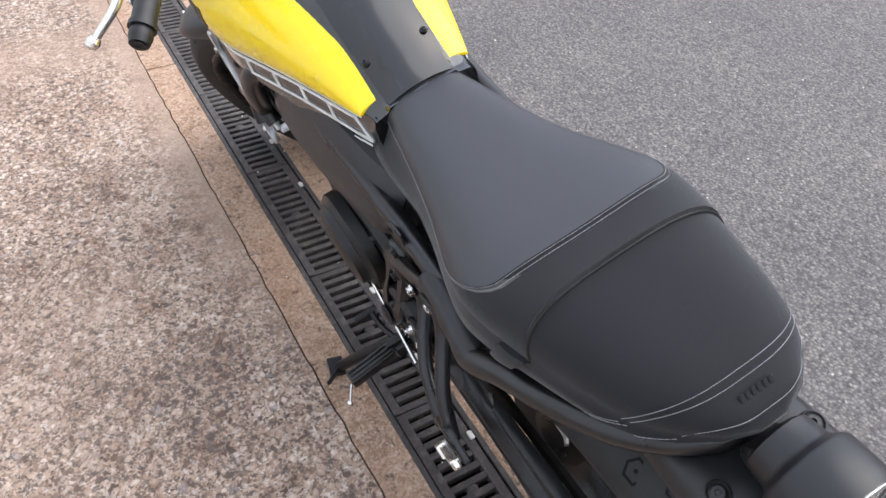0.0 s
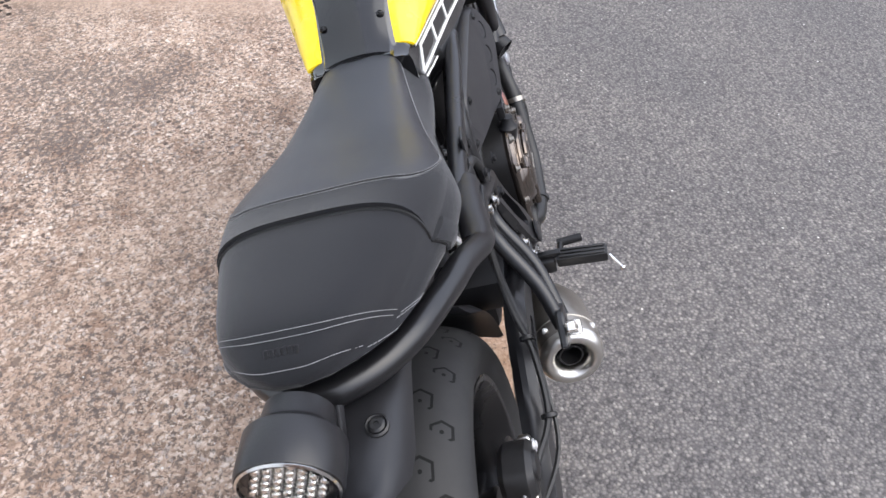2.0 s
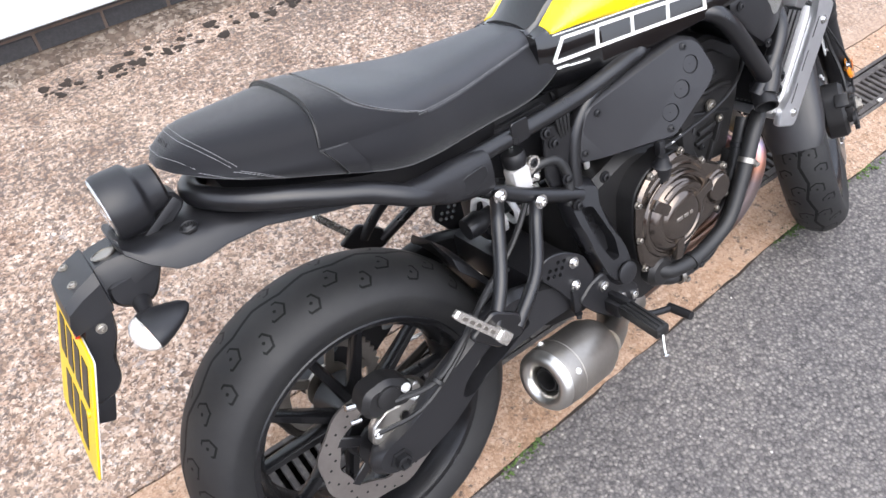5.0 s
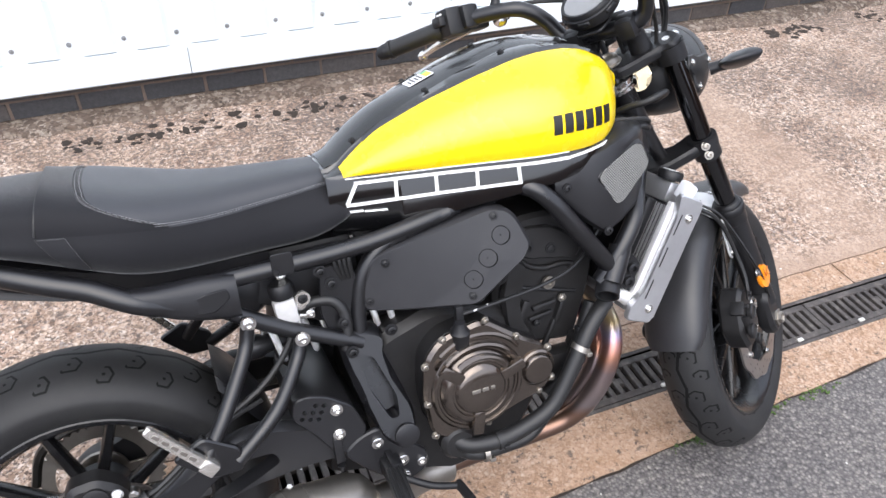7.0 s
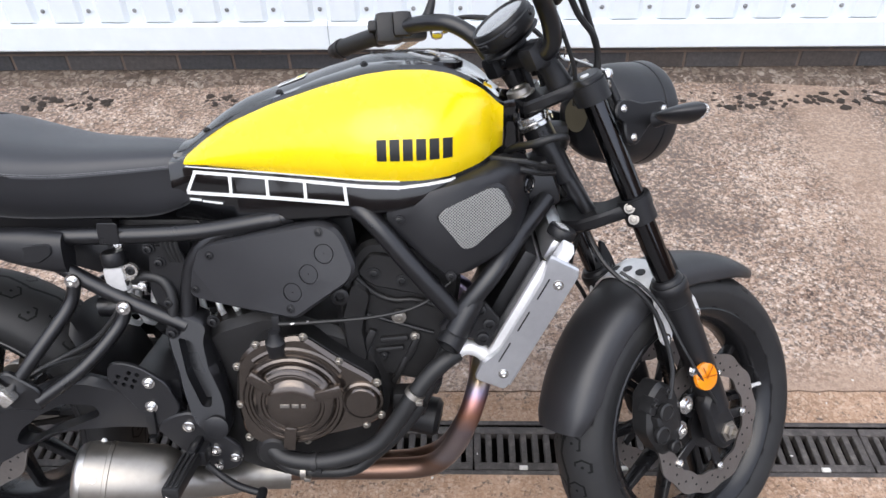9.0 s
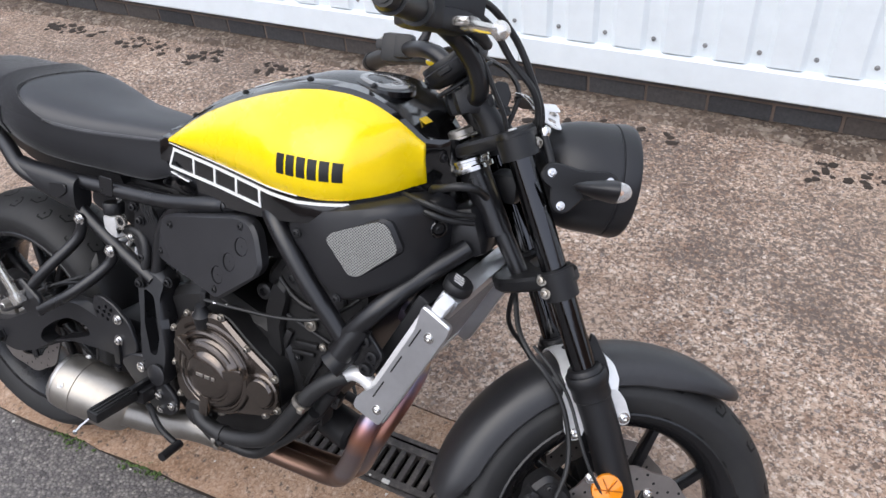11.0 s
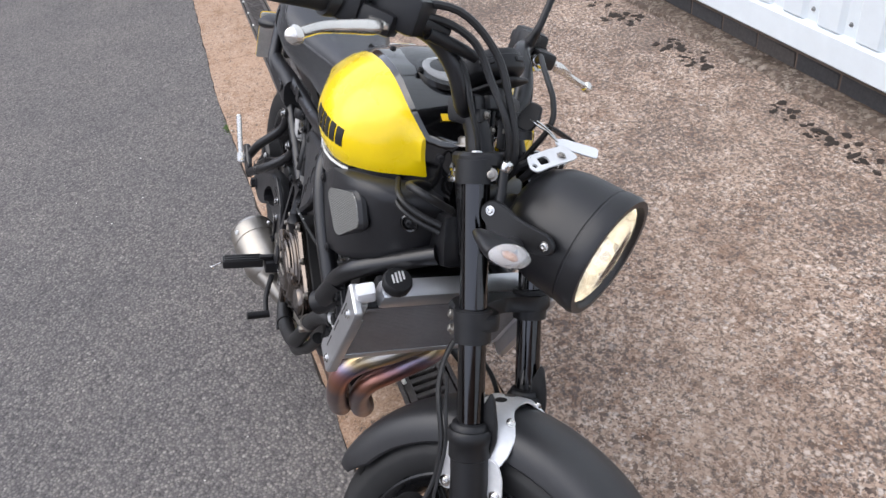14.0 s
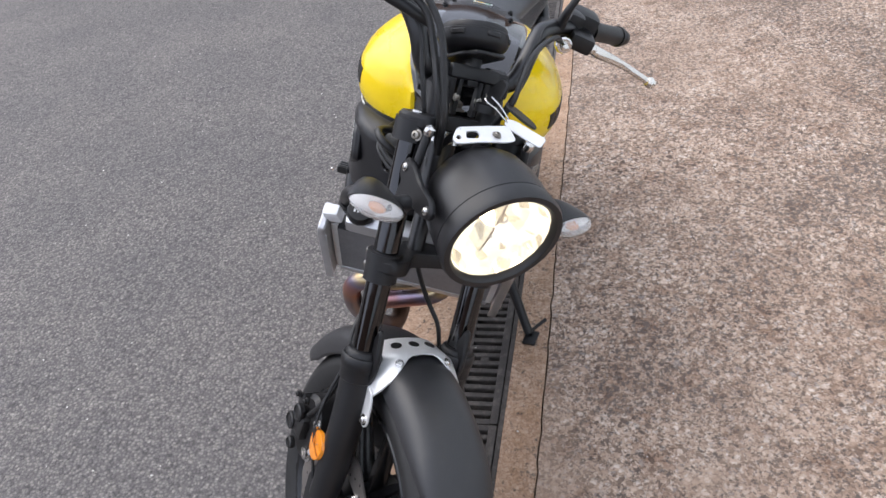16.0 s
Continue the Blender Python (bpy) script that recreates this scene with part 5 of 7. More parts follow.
one("shift_lever", lambda b: (tube(b, [(0.49, 0.18, 0.33), (0.56, 0.195, 0.31), (0.62, 0.2, 0.31)], 0.006, 10), tube(b, [(0.62, 0.19, 0.31), (0.62, 0.235, 0.31)], 0.008, 12)), MATT, "black gear lever")
both("brake_switch", lambda b: (rbox(b, (0.016, 0.014, 0.05), pose(0.405, -0.165, 0.405), 0.003), bolt(b, (0.405, -0.17, 0.375), (0, 0, -1), 0.005, 0.01)), MATT)
both("passenger_stay", lambda b: (tube(b, [(0.303, -0.134, 0.667), (0.289, -0.143, 0.62), (0.243, -0.188, 0.555), (0.202, -0.21, 0.5)], 0.0115, 14)), FRAME, "bent black passenger rest stay")
both("passenger_stay", lambda b: (tube(b, [(0.381, -0.13, 0.617), (0.366, -0.14, 0.58), (0.315, -0.184, 0.525), (0.242, -0.21, 0.475)], 0.0115, 14)), FRAME, "bent black passenger rest stay")
for flip in (1, -1):
    for x, z in ((0.303, 0.667), (0.381, 0.617)):
        bm = bmesh.new()
        bolt(bm, (x, -0.144 * flip, z), (0, -flip, 0), 0.0085, 0.006)
        part("stay_bolt", bm, CHROME, bike)
both("stay_foot", lambda b: slab(b, rounded([(0.15, 0.51), (0.2, 0.535), (0.25, 0.5), (0.25, 0.46), (0.2, 0.46)], 0.01), side_plane(-0.205, -1), 0.012, 0.003), FRAME)


def peg_frame():
    a, c = Vector((0.128, -0.228, 0.585)), Vector((0.205, -0.228, 0.488))
    return (c - a).length, Matrix.Translation((a + c) / 2) @ (c - a).to_track_quat("X", "Y").to_matrix().to_4x4()


def passenger_peg(b):
    size, m = peg_frame()
    slab(b, rounded([(-size / 2, -0.007), (-size / 2 + 0.012, -0.008), (size / 2 - 0.03, -0.0085), (size / 2 - 0.022, -0.0085), (size / 2, -0.0085), (size / 2, 0.0085), (size / 2 - 0.022, 0.0085), (size / 2 - 0.03, 0.0085), (-size / 2 + 0.012, 0.008), (-size / 2, 0.007)], 0.004), m @ Matrix.Translation((0, 0, -0.006)), 0.012, 0.003)
    rbox(b, (0.026, 0.023, 0.021), m @ Matrix.Translation((size / 2 - 0.008, 0, 0)), 0.004)


def peg_groove(b):
    size, m = peg_frame()
    for z in (-0.006, 0.006):
        for k in range(5):
            rbox(b, (0.0115, 0.006, 0.0012), m @ Matrix.Translation(((k - 2.6) * 0.0165, 0, z)), 0.0005, segments=1)


for groove in both("peg_groove", peg_groove, STEEL, "dull recesses along the peg"):
    tagged(groove, kind="stuff")
both("passenger_peg", passenger_peg, ALLOY, "folded cast aluminium passenger peg")
world_foot = bike.matrix_basis.inverted() @ Vector((0.728, 0.292, 0.014))
foot2 = bike.matrix_basis.inverted() @ Vector((0.688, 0.336, 0.028))
one("side_stand", lambda b: (tube(b, [(0.53, 0.11, 0.28), (0.58, 0.2, 0.24), world_foot], [0.016, 0.014, 0.012], 12), rbox(b, (0.05, 0.035, 0.008), bike.matrix_basis.inverted() @ pose(0.738, 0.298, 0.005, 0, 0, -12), 0.003), tube(b, [world_foot, world_foot.lerp(foot2, 0.6), foot2], 0.005, 8)), MATT, "black side stand propped on the drain margin")

# -- fuel tank --
TX = [0.485, 0.5, 0.53, 0.57, 0.65, 0.73, 0.8, 0.85, 0.9, 0.94, 0.985, 1.012, 1.022]
T_LOW_Y = [0.082, 0.088, 0.096, 0.106, 0.127, 0.151, 0.173, 0.18, 0.178, 0.166, 0.126, 0.078, 0.046]
T_LOW_Z = [0.85, 0.85, 0.85, 0.849, 0.848, 0.847, 0.847, 0.847, 0.848, 0.852, 0.861, 0.869, 0.873]
T_TOP_Y = [0.06, 0.06, 0.06, 0.061, 0.076, 0.092, 0.1, 0.1, 0.098, 0.096, 0.089, 0.074, 0.066]
T_TOP_Z = [0.853, 0.865, 0.889, 0.914, 0.949, 0.977, 0.997, 1.004, 1.004, 0.997, 0.975, 0.949, 0.936]


def at(x, table, xs=TX):
    return float(np.mean(np.interp(x + np.linspace(-0.012, 0.012, 7), xs, table)))


TANK_X = [float(v) for v in np.linspace(0.498, TX[-1], 48)]


def tank_side(x, t, inset=0.0):
    """A point on the right flank of the tank, t from its lower to its upper edge."""
    ly, lz, uy, uz = at(x, T_LOW_Y), at(x, T_LOW_Z), at(x, T_TOP_Y), at(x, T_TOP_Z)
    h = (uz - lz) / 0.155
    cy, cz = max(ly, uy) + float(np.interp(x, (0.95, 1.022), (0.042, 0.004))) * (h if x < 0.95 else max(h, 0.7)), lz + 0.6 * (uz - lz)
    y = (1 - t) ** 2 * ly + 2 * t * (1 - t) * cy + t * t * uy
    z = (1 - t) ** 2 * lz + 2 * t * (1 - t) * cz + t * t * uz
    return Vector((x, -(y - inset), z))


def tank_panel(b):
    rings = []
    for x in TANK_X:
        ts = [k / 12 for k in range(13)]
        outer = [tank_side(x, t) for t in ts]
        inner = [tank_side(x, t, 0.008) for t in reversed(ts)]
        outer[0] += Vector((0, 0.003, 0.001))
        outer[-1] += Vector((0, 0.002, -0.001))
        rings.append(outer + inner)
    loft(b, rings)


panels = both("tank_panel", tank_panel, YELLOW, "glossy bright yellow tank side panel")


def tank_top(x):
    return at(x, T_TOP_Z) + float(np.interp(x, (0.46, 0.6, 0.66, 0.8, 0.85, 0.9, 0.94, 1.03), (0.012, 0.017, 0.011, 0.013, 0.011, 0.008, 0.002, 0.002)))


def tank_body(b):
    rings = []
    for x in [0.47, 0.48, *TANK_X, 1.03, 1.04, 1.05, 1.06]:
        e = max(TX[0], min(TX[-1], x))
        ly, lz, uy, uz = at(e, T_LOW_Y) - 0.002, at(e, T_LOW_Z), at(e, T_TOP_Y) - 0.004, at(e, T_TOP_Z)
        shrink = 1.0 if x < 1.023 else float(np.interp(x, (1.02, 1.045, 1.06), (0.94, 0.72, 0.4)))
        low = float(np.interp(x, (0.46, 0.595, 0.712, 0.845, 1.05), (0.755, 0.75, 0.77, 0.792, 0.835)))
        half = [(0.0, low), (0.5 * ly, low), (0.93 * ly, low + 0.001), (ly - 0.0015, low + 0.008), (ly, lz - 0.008), (ly - 0.003, lz + 0.004)]
        half += [(-tank_side(e, t, 0.007).y, tank_side(e, t).z) for t in (0.2, 0.4, 0.6, 0.8)]
        half += [(uy, uz), (uy * 0.93, uz + 0.006), (uy * 0.6, uz + 0.75 * (tank_top(x) - uz)), (uy * 0.3, tank_top(x) - 0.001), (0.0, tank_top(x))]
        right = [Vector((x, -y * shrink, z)) for y, z in half]
        left = [Vector((x, y * shrink, z)) for y, z in half[-2:0:-1]]
        rings.append(right + left)
    loft(b, rings)


tank = one("tank_body", tank_body, GLOSS, "gloss black tank body")


def top_cover(b):
    rings = []
    for x in np.linspace(0.475, 0.935, 24):
        w = float(np.interp(x, (0.47, 0.56, 0.75, 0.86, 0.935), (0.05, 0.054, 0.06, 0.062, 0.04)))
        zt = tank_top(x) + 0.0045
        zu = at(max(TX[0], x), T_TOP_Z) + 0.007
        ring = [Vector((x, -w + 2 * w * k / 8, zu + (zt - zu) * (1 - abs(k / 4 - 1) ** 2.2))) for k in range(9)]
        rings.append(ring + [v - Vector((0, 0, 0.008)) for v in reversed(ring)])
    loft(b, rings)


top = one("tank_cover", top_cover, TANK_BLACK, "gloss black tank top cover")
for x, y in ((0.53, 0.046), (0.66, 0.058), (0.8, 0.062), (0.915, 0.05)):
    for s in (1, -1):
        bm = bmesh.new()
        bolt(bm, (x, s * y, at(x, T_TOP_Z) + 0.0105), (0, s * 0.3, 1), 0.0042, 0.003)
        part("screw", bm, MATT, top)
for s in (1, -1):
    one("tank_bolt", lambda b: bolt(b, (1.044, s * 0.042, 0.917), (0.9, s * 0.4, 0.1), 0.006, 0.004), MATT)
one("tank_label", lambda b: rbox(b, (0.014, 0.024, 0.0015), Matrix.Translation((0.998, -0.022, tank_top(0.998) + 0.0015)) @ Matrix.Rotation(radians(28), 4, "Y"), 0), PLATE_YELLOW, "small yellow label")
cap_at = Vector((0.905, 0, tank_top(0.905) - 0.001))
bm = bmesh.new()
lathe(bm, [(0.042, -0.004), (0.042, 0.003), (0.038, 0.0055), (0.03, 0.0055), (0.029, 0.0035), (0.001, 0.0035)], axis_to(cap_at, (0.14, 0, 1)), 40)
cap = part("fuel_cap", bm, SCREEN, bike, "dark grey fuel cap")
bm = bmesh.new()
lathe(bm, [(0.054, -0.008), (0.053, 0.001), (0.044, 0.003), (0.044, -0.005)], axis_to(cap_at, (0.14, 0, 1)), 40)
part("cap_ring", bm, TANK_BLACK, cap)
# small printed label on the tank top
LABEL_M = Matrix.Translation((0.671, 0.0, tank_top(0.671) + 0.0052)) @ Matrix.Rotation(radians(-20), 4, "Y")
bm = bmesh.new()
slab(bm, rounded([(-0.025, -0.019), (0.025, -0.019), (0.025, 0.019), (-0.025, 0.019)], 0.003), LABEL_M, 0.0015, 0.0004)
sticker = part("warning_label", bm, CARD, bike, "small white printed label")
for dx, dy, w, d, mm in ((0.016, -0.006, 0.012, 0.022, PLATE_YELLOW), (0.016, 0.011, 0.012, 0.01, GREEN_INK), (0.003, 0.0, 0.003, 0.03, BLACK_INK), (-0.004, -0.003, 0.003, 0.024, BLACK_INK), (-0.011, 0.0, 0.003, 0.03, BLACK_INK), (-0.018, -0.004, 0.003, 0.02, BLACK_INK)):
    bm = bmesh.new()
    rbox(bm, (w, d, 0.0008), LABEL_M @ Matrix.Translation((dx, dy, 0.0017)), 0)
    part("print_bar", bm, mm, sticker)


def stripe_line(b, a, c, w=0.0032, lift=0.0018):
    """A flat painted line on the flank below the tank panel, from a to c in (x, z)."""
    n = 12
    way = Vector((c[0] - a[0], c[1] - a[1])).normalized()
    nor = Vector((-way.y, way.x)) * w / 2
    rows = []
    for k in range(n + 1):
        q = Vector(a).lerp(Vector(c), k / n)
        ring = []
        for o, up in ((-1, 0), (1, 0), (1, lift), (-1, lift)):
            x, z = q.x + o * nor.x, q.y + o * nor.y
            ring.append(Vector((x, -(at(max(TX[0], x), T_LOW_Y) - 0.002 + up), z)))
        rows.append(ring)
    loft(b, rows)


def stripes(b):
    for a, c in (((0.513, 0.8395), (0.86, 0.8385)), ((0.497, 0.803), (0.778, 0.8085)), ((0.498, 0.804), (0.516, 0.839)), ((0.577, 0.805), (0.578, 0.838)), ((0.642, 0.806), (0.642, 0.838)), ((0.707, 0.807), (0.707, 0.838)), ((0.775, 0.808), (0.773, 0.838))):
        stripe_line(b, a, c, 0.0054)
    stripe_line(b, (0.5, 0.792), (0.522, 0.792), 0.0035)
    stripe_line(b, (0.524, 0.7905), (0.56, 0.789), 0.003)
    stripe_line(b, (0.859, 0.8385), (0.945, 0.8475), 0.0046)
    stripe_line(b, (0.5, 0.848), (0.86, 0.8485), 0.0018)


both("speed_block_stripe", stripes, WHITE_INK, "white outlined block stripe")
# maker's mark on each flank, kept as plain blocks
for k in range(6):
    def block(b, k=k):
        x0 = 0.828 + k * 0.0197
        rows = []
        for x in np.linspace(x0, x0 + 0.0145, 4):
            line = [tank_side(x, t) for t in np.linspace(0.2, 0.39, 5)]
            rows.append([v + Vector((0, -0.0012, 0)) for v in line] + [v + Vector((0, 0.002, 0)) for v in reversed(line)])
        loft(b, rows)
    both("badge_block", block, BLACK_INK, "black badge block")

# -- seat --
SX = [-0.133, -0.128, -0.12, -0.1, -0.07, -0.036, 0.0, 0.056, 0.125, 0.17, 0.22, 0.29, 0.366, 0.42, 0.47, 0.51]
S_W = [0.012, 0.032, 0.048, 0.069, 0.088, 0.1, 0.109, 0.122, 0.136, 0.137, 0.124, 0.101, 0.083, 0.072, 0.063, 0.052]
S_TOP = [0.895, 0.901, 0.91, 0.918, 0.92, 0.918, 0.916, 0.914, 0.905, 0.893, 0.882, 0.87, 0.867, 0.865, 0.864, 0.857]
S_EDGE = [0.89, 0.89, 0.888, 0.881, 0.872, 0.866, 0.862, 0.859, 0.853, 0.847, 0.837, 0.829, 0.831, 0.833, 0.837, 0.836]
S_LOW = [0.888, 0.885, 0.881, 0.873, 0.861, 0.847, 0.833, 0.815, 0.79, 0.775, 0.766, 0.761, 0.759, 0.759, 0.768, 0.79]


def soft(x, table):
    """The seat tables, eased over a hand's width."""
    k = min(0.03, x - SX[0] + 0.002, SX[-1] - x + 0.002)
    return float(np.mean(np.interp(x + np.linspace(-k, k, 9), SX, table)))


def seat_top(x, s, lift=0.0):
    """A point on the top of the seat; s runs from the right edge (-1) to the left (1)."""
    w, top, edge = (soft(x, tb) for tb in (S_W, S_TOP, S_EDGE))
    a = abs(s)
    return Vector((x, w * math.sin(s * math.pi / 2 * 0.98), edge + (top - edge) * (1 - a**2.9) + lift))


def seat_flare(x):
    """How far the skirt of the seat stands out beside its narrow nose."""
    return float(np.interp(x, (0.2, 0.36, 0.47, 0.51), (0.0, 0.012, 0.032, 0.036)))


def seat_rings(x0, x1, n, lift, sides):
    rings = []
    for x in np.linspace(x0, x1, n):
        w, edge, low = soft(x, S_W), soft(x, S_EDGE), soft(x, S_LOW)
        row = [seat_top(x, s, lift) for s in np.linspace(-1, 1, 21)]
        if sides:
            d, g = edge - low, seat_flare(x)
            right = [Vector((x, -(w * 0.88 + g), low)), Vector((x, -(w * 0.97 + g), low + 0.12 * d)), Vector((x, -(w * 1.05 + 0.6 * g), low + 0.5 * d)), Vector((x, -(w * 1.03 + 0.2 * g), low + 0.82 * d))]
            row = [Vector((x, 0, low))] + right + row + [Vector((v.x, -v.y, v.z)) for v in reversed(right)]
        rings.append(row)
    return rings


seat = one("seat", lambda b: loft(b, seat_rings(SX[0], SX[-1], 56, 0, True)), FABRIC, "black stepped seat with grey stitching", smooth=60)


def seat_patch(b, back, front_x, lift, n=14, smax=0.97, rise=0.0025):
    rows = []
    for k in range(n + 1):
        row = []
        for s in np.linspace(-smax, smax, 25):
            x = back(s) + (front_x(s) - back(s)) * k / n
            row.append(seat_top(x, s, lift + (rise - lift) * (1 - k / n) ** 2))
        rows.append(row + [v - Vector((0, 0, max(lift, rise) + 0.003)) for v in reversed(row)])
    loft(b, rows)


def stitch_x(s):
    return 0.112 + 0.02 * s * s + 0.085 * (max(0.0, abs(s) - 0.55) / 0.415) ** 2


def crease_x(s):
    return 0.066 - 0.014 * abs(s) ** 2.4


one("seat_panel", lambda b: seat_patch(b, lambda s: stitch_x(s) + 0.006, lambda s: 0.508, 0.0025, 24), VINYL, "smooth grey-black vinyl seat panel", parent=seat, smooth=60)
one("seat_band", lambda b: seat_patch(b, crease_x, lambda s: stitch_x(s) - 0.006, 0.003, 10, 0.99, 0.0075), FABRIC, "raised fabric band across the seat", parent=seat, smooth=60)


def seat_side(x, f, out=0.0):
    """A point on the right flank of the seat, f from its upper edge (0) to its lower (1)."""
    w, edge, low = soft(x, S_W), soft(x, S_EDGE), soft(x, S_LOW)
    y = float(np.interp(f, (0, 0.18, 0.5, 0.88, 1), (1.0, 1.03, 1.05, 0.97, 0.88)))
    g = seat_flare(x) * float(np.interp(f, (0, 0.18, 0.5, 0.88), (0.0, 0.2, 0.6, 1.0)))
    return Vector((x, -(w * y + g + out), edge + (low - edge) * f))


def side_strap(b):
    """The band's end, folded down over the flank of the seat."""
    rows = []
    for f in np.linspace(0.0, 0.86, 9):
        xs = np.linspace(0.052 + 0.032 * f, 0.088 + 0.026 * f, 4)
        rows.append([seat_side(x, f, o) for x, o in zip(xs, (0.0055, 0.0065, 0.0065, 0.0045))] + [seat_side(x, f, -0.004) for x in reversed(xs)])
    loft(b, rows)


both("side_strap", side_strap, FABRIC, "fabric band folded down the seat flank", parent=seat)
# thin black tubes lay the fold's shade beside the strap as dark lines
both("strap_edge", lambda b: tube(b, [seat_side(0.088 + 0.026 * f, f, 0.0002) for f in np.linspace(0.25, 0.97, 7)], 0.001, 6, 2), BLACK_INK, parent=seat)
both("side_crease", lambda b: tube(b, [seat_side(0.05 + 0.032 * f, f, 0.0004) for f in np.linspace(0, 0.97, 8)], 0.0015, 6, 2), BLACK_INK, parent=seat)


def run(b, fx, lift, r, s0=-0.98, s1=0.98, n=40):
    tube(b, [seat_top(fx(s), s, lift) for s in np.linspace(s0, s1, n)], r, 6, 1)


def dashes(b, pts, r, gap=0.22):
    for a, c in zip(pts, pts[1:]):
        tube(b, [a, a.lerp(c, 1 - gap)], r, 5, 1)


for fx, lift in ((lambda s: stitch_x(s) - 0.003, 0.0036), (lambda s: stitch_x(s) + 0.003, 0.0036), (lambda s: -0.0905 + 0.042 * abs(s) ** 3, 0.0012), (lambda s: -0.098 + 0.042 * abs(s) ** 3, 0.0012), (lambda s: -0.1255 + 0.032 * s ** 4, 0.0012)):
    tagged(one("stitching", lambda b: dashes(b, [seat_top(fx(s), s, lift) for s in np.linspace(-0.965, 0.965, 74)], 0.00036), THREAD, "pale grey seam stitching", parent=seat), kind="stuff")
for sgn in (-1, 1):
    for s0 in (0.955, 0.98):
        tagged(one("stitching", lambda b: dashes(b, [seat_top(x, sgn * s0, 0.0032) for x in np.linspace(0.205, 0.5, 74)], 0.00036), THREAD, "pale grey seam stitching", parent=seat), kind="stuff")
for x0, x1 in ((-0.051, 0.008), (-0.059, 0.002), (-0.096, -0.046)):
    for flip in (Matrix.Identity(4), MIRROR):
        line = [flip @ seat_side(x0 + (x1 - x0) * f, f, 0.0008) for f in np.linspace(0.0, 0.98, 14)]
        tagged(one("stitching", lambda b: dashes(b, line, 0.00035), THREAD, "pale grey seam stitching", parent=seat), kind="stuff")
# shade in the crease behind the band, drawn as a black tube
one("seat_crease", lambda b: run(b, lambda s: crease_x(s) - 0.002, 0.0006, 0.0022), BLACK_INK, parent=seat)
for k in range(6):
    def emboss(b, k=k):
        m = Matrix.Translation(seat_top(-0.1115, -0.19 + 0.075 * k, 0.0)) @ Matrix.Rotation(radians(-48), 4, "Y")
        rbox(b, (0.012, 0.0048, 0.0014), m, 0.0008, segments=1)
    one("embossed_block", emboss, FABRIC, parent=seat)

# -- tail --
one("undertray", lambda b: loft(b, [[Vector((x, -w, z)), Vector((x, -w * 0.8, z - 0.05)), Vector((x, w * 0.8, z - 0.05)), Vector((x, w, z)), Vector((x, 0, z + 0.01))] for x, w, z in ((-0.07, 0.06, 0.835), (0.0, 0.09, 0.82), (0.1, 0.105, 0.79), (0.2, 0.105, 0.765), (0.36, 0.085, 0.755))]), MATT, "black tray under the seat")
rail = [(0.2, -0.142, 0.724), (0.154, -0.149, 0.746), (0.099, -0.134, 0.774), (0.05, -0.121, 0.791), (0.0, -0.105, 0.808), (-0.04, -0.086, 0.818), (-0.074, -0.058, 0.825), (-0.096, -0.026, 0.83), (-0.102, 0.0, 0.831)]
rail += [(x, -y, z) for x, y, z in rail[-2::-1]]
one("grab_rail", lambda b: tube(b, rail, 0.0165, 18), FRAME, "black tubular loop behind the seat")


def tail_fender(b):
    rings = []
    for x, w, z, d in ((0.14, 0.05, 0.745, 0.03), (0.05, 0.062, 0.772, 0.032), (-0.04, 0.072, 0.797, 0.026), (-0.1, 0.078, 0.811, 0.035), (-0.14, 0.08, 0.8145, 0.044), (-0.17, 0.079, 0.816, 0.04), (-0.2, 0.073, 0.819, 0.022), (-0.22, 0.056, 0.828, 0.012), (-0.226, 0.03, 0.83, 0.008)):
        half = [(0, z), (0.55 * w, z - 0.001), (0.8 * w, z - 0.006), (0.94 * w, z - 0.5 * d), (w, z - d), (0.97 * w, z - d - 0.002), (0.9 * w, z - 0.55 * d - 0.004), (0, z - 0.012)]
        rings.append([Vector((x, -y, h)) for y, h in half] + [Vector((x, y, h)) for y, h in half[-2:0:-1]])
    loft(b, rings)


fender = one("tail_fender", tail_fender, SATIN, "satin black plastic tail fender")
for s in (1, -1):
    bm = bmesh.new()
    lathe(bm, [(0.0125, -0.002), (0.0125, 0.001), (0.0105, 0.0025), (0.0085, 0.0005), (0.0085, 0.002), (0.006, 0.004), (0.003, 0.004), (0.0025, 0.002)], axis_to((-0.134, s * 0.055, 0.8125), (-0.08, s * 0.12, 1)), 24)
    part("grommet_bolt", bm, RUBBER, fender)
lamp_m = axis_to((-0.147, 0, 0.861), (-1, 0, -0.03)) @ Matrix.Diagonal((0.87, 0.87, 1, 1))
tail_lamp = one("tail_lamp", lambda b: lathe(b, [(0.03, -0.012), (0.037, -0.008), (0.04, 0.012), (0.0425, 0.016), (0.05, 0.02), (0.0535, 0.024), (0.0545, 0.06), (0.0525, 0.066), (0.05, 0.066), (0.0485, 0.058), (0.001, 0.058)], lamp_m, 48), SATIN, "round black tail lamp housing")
bm = bmesh.new()
lathe(bm, [(0.0505, 0.0645), (0.0515, 0.068), (0.049, 0.0695), (0.047, 0.0665)], lamp_m, 48, caps=False)
part("bezel", bm, CHROME, tail_lamp, "thin chrome ring")
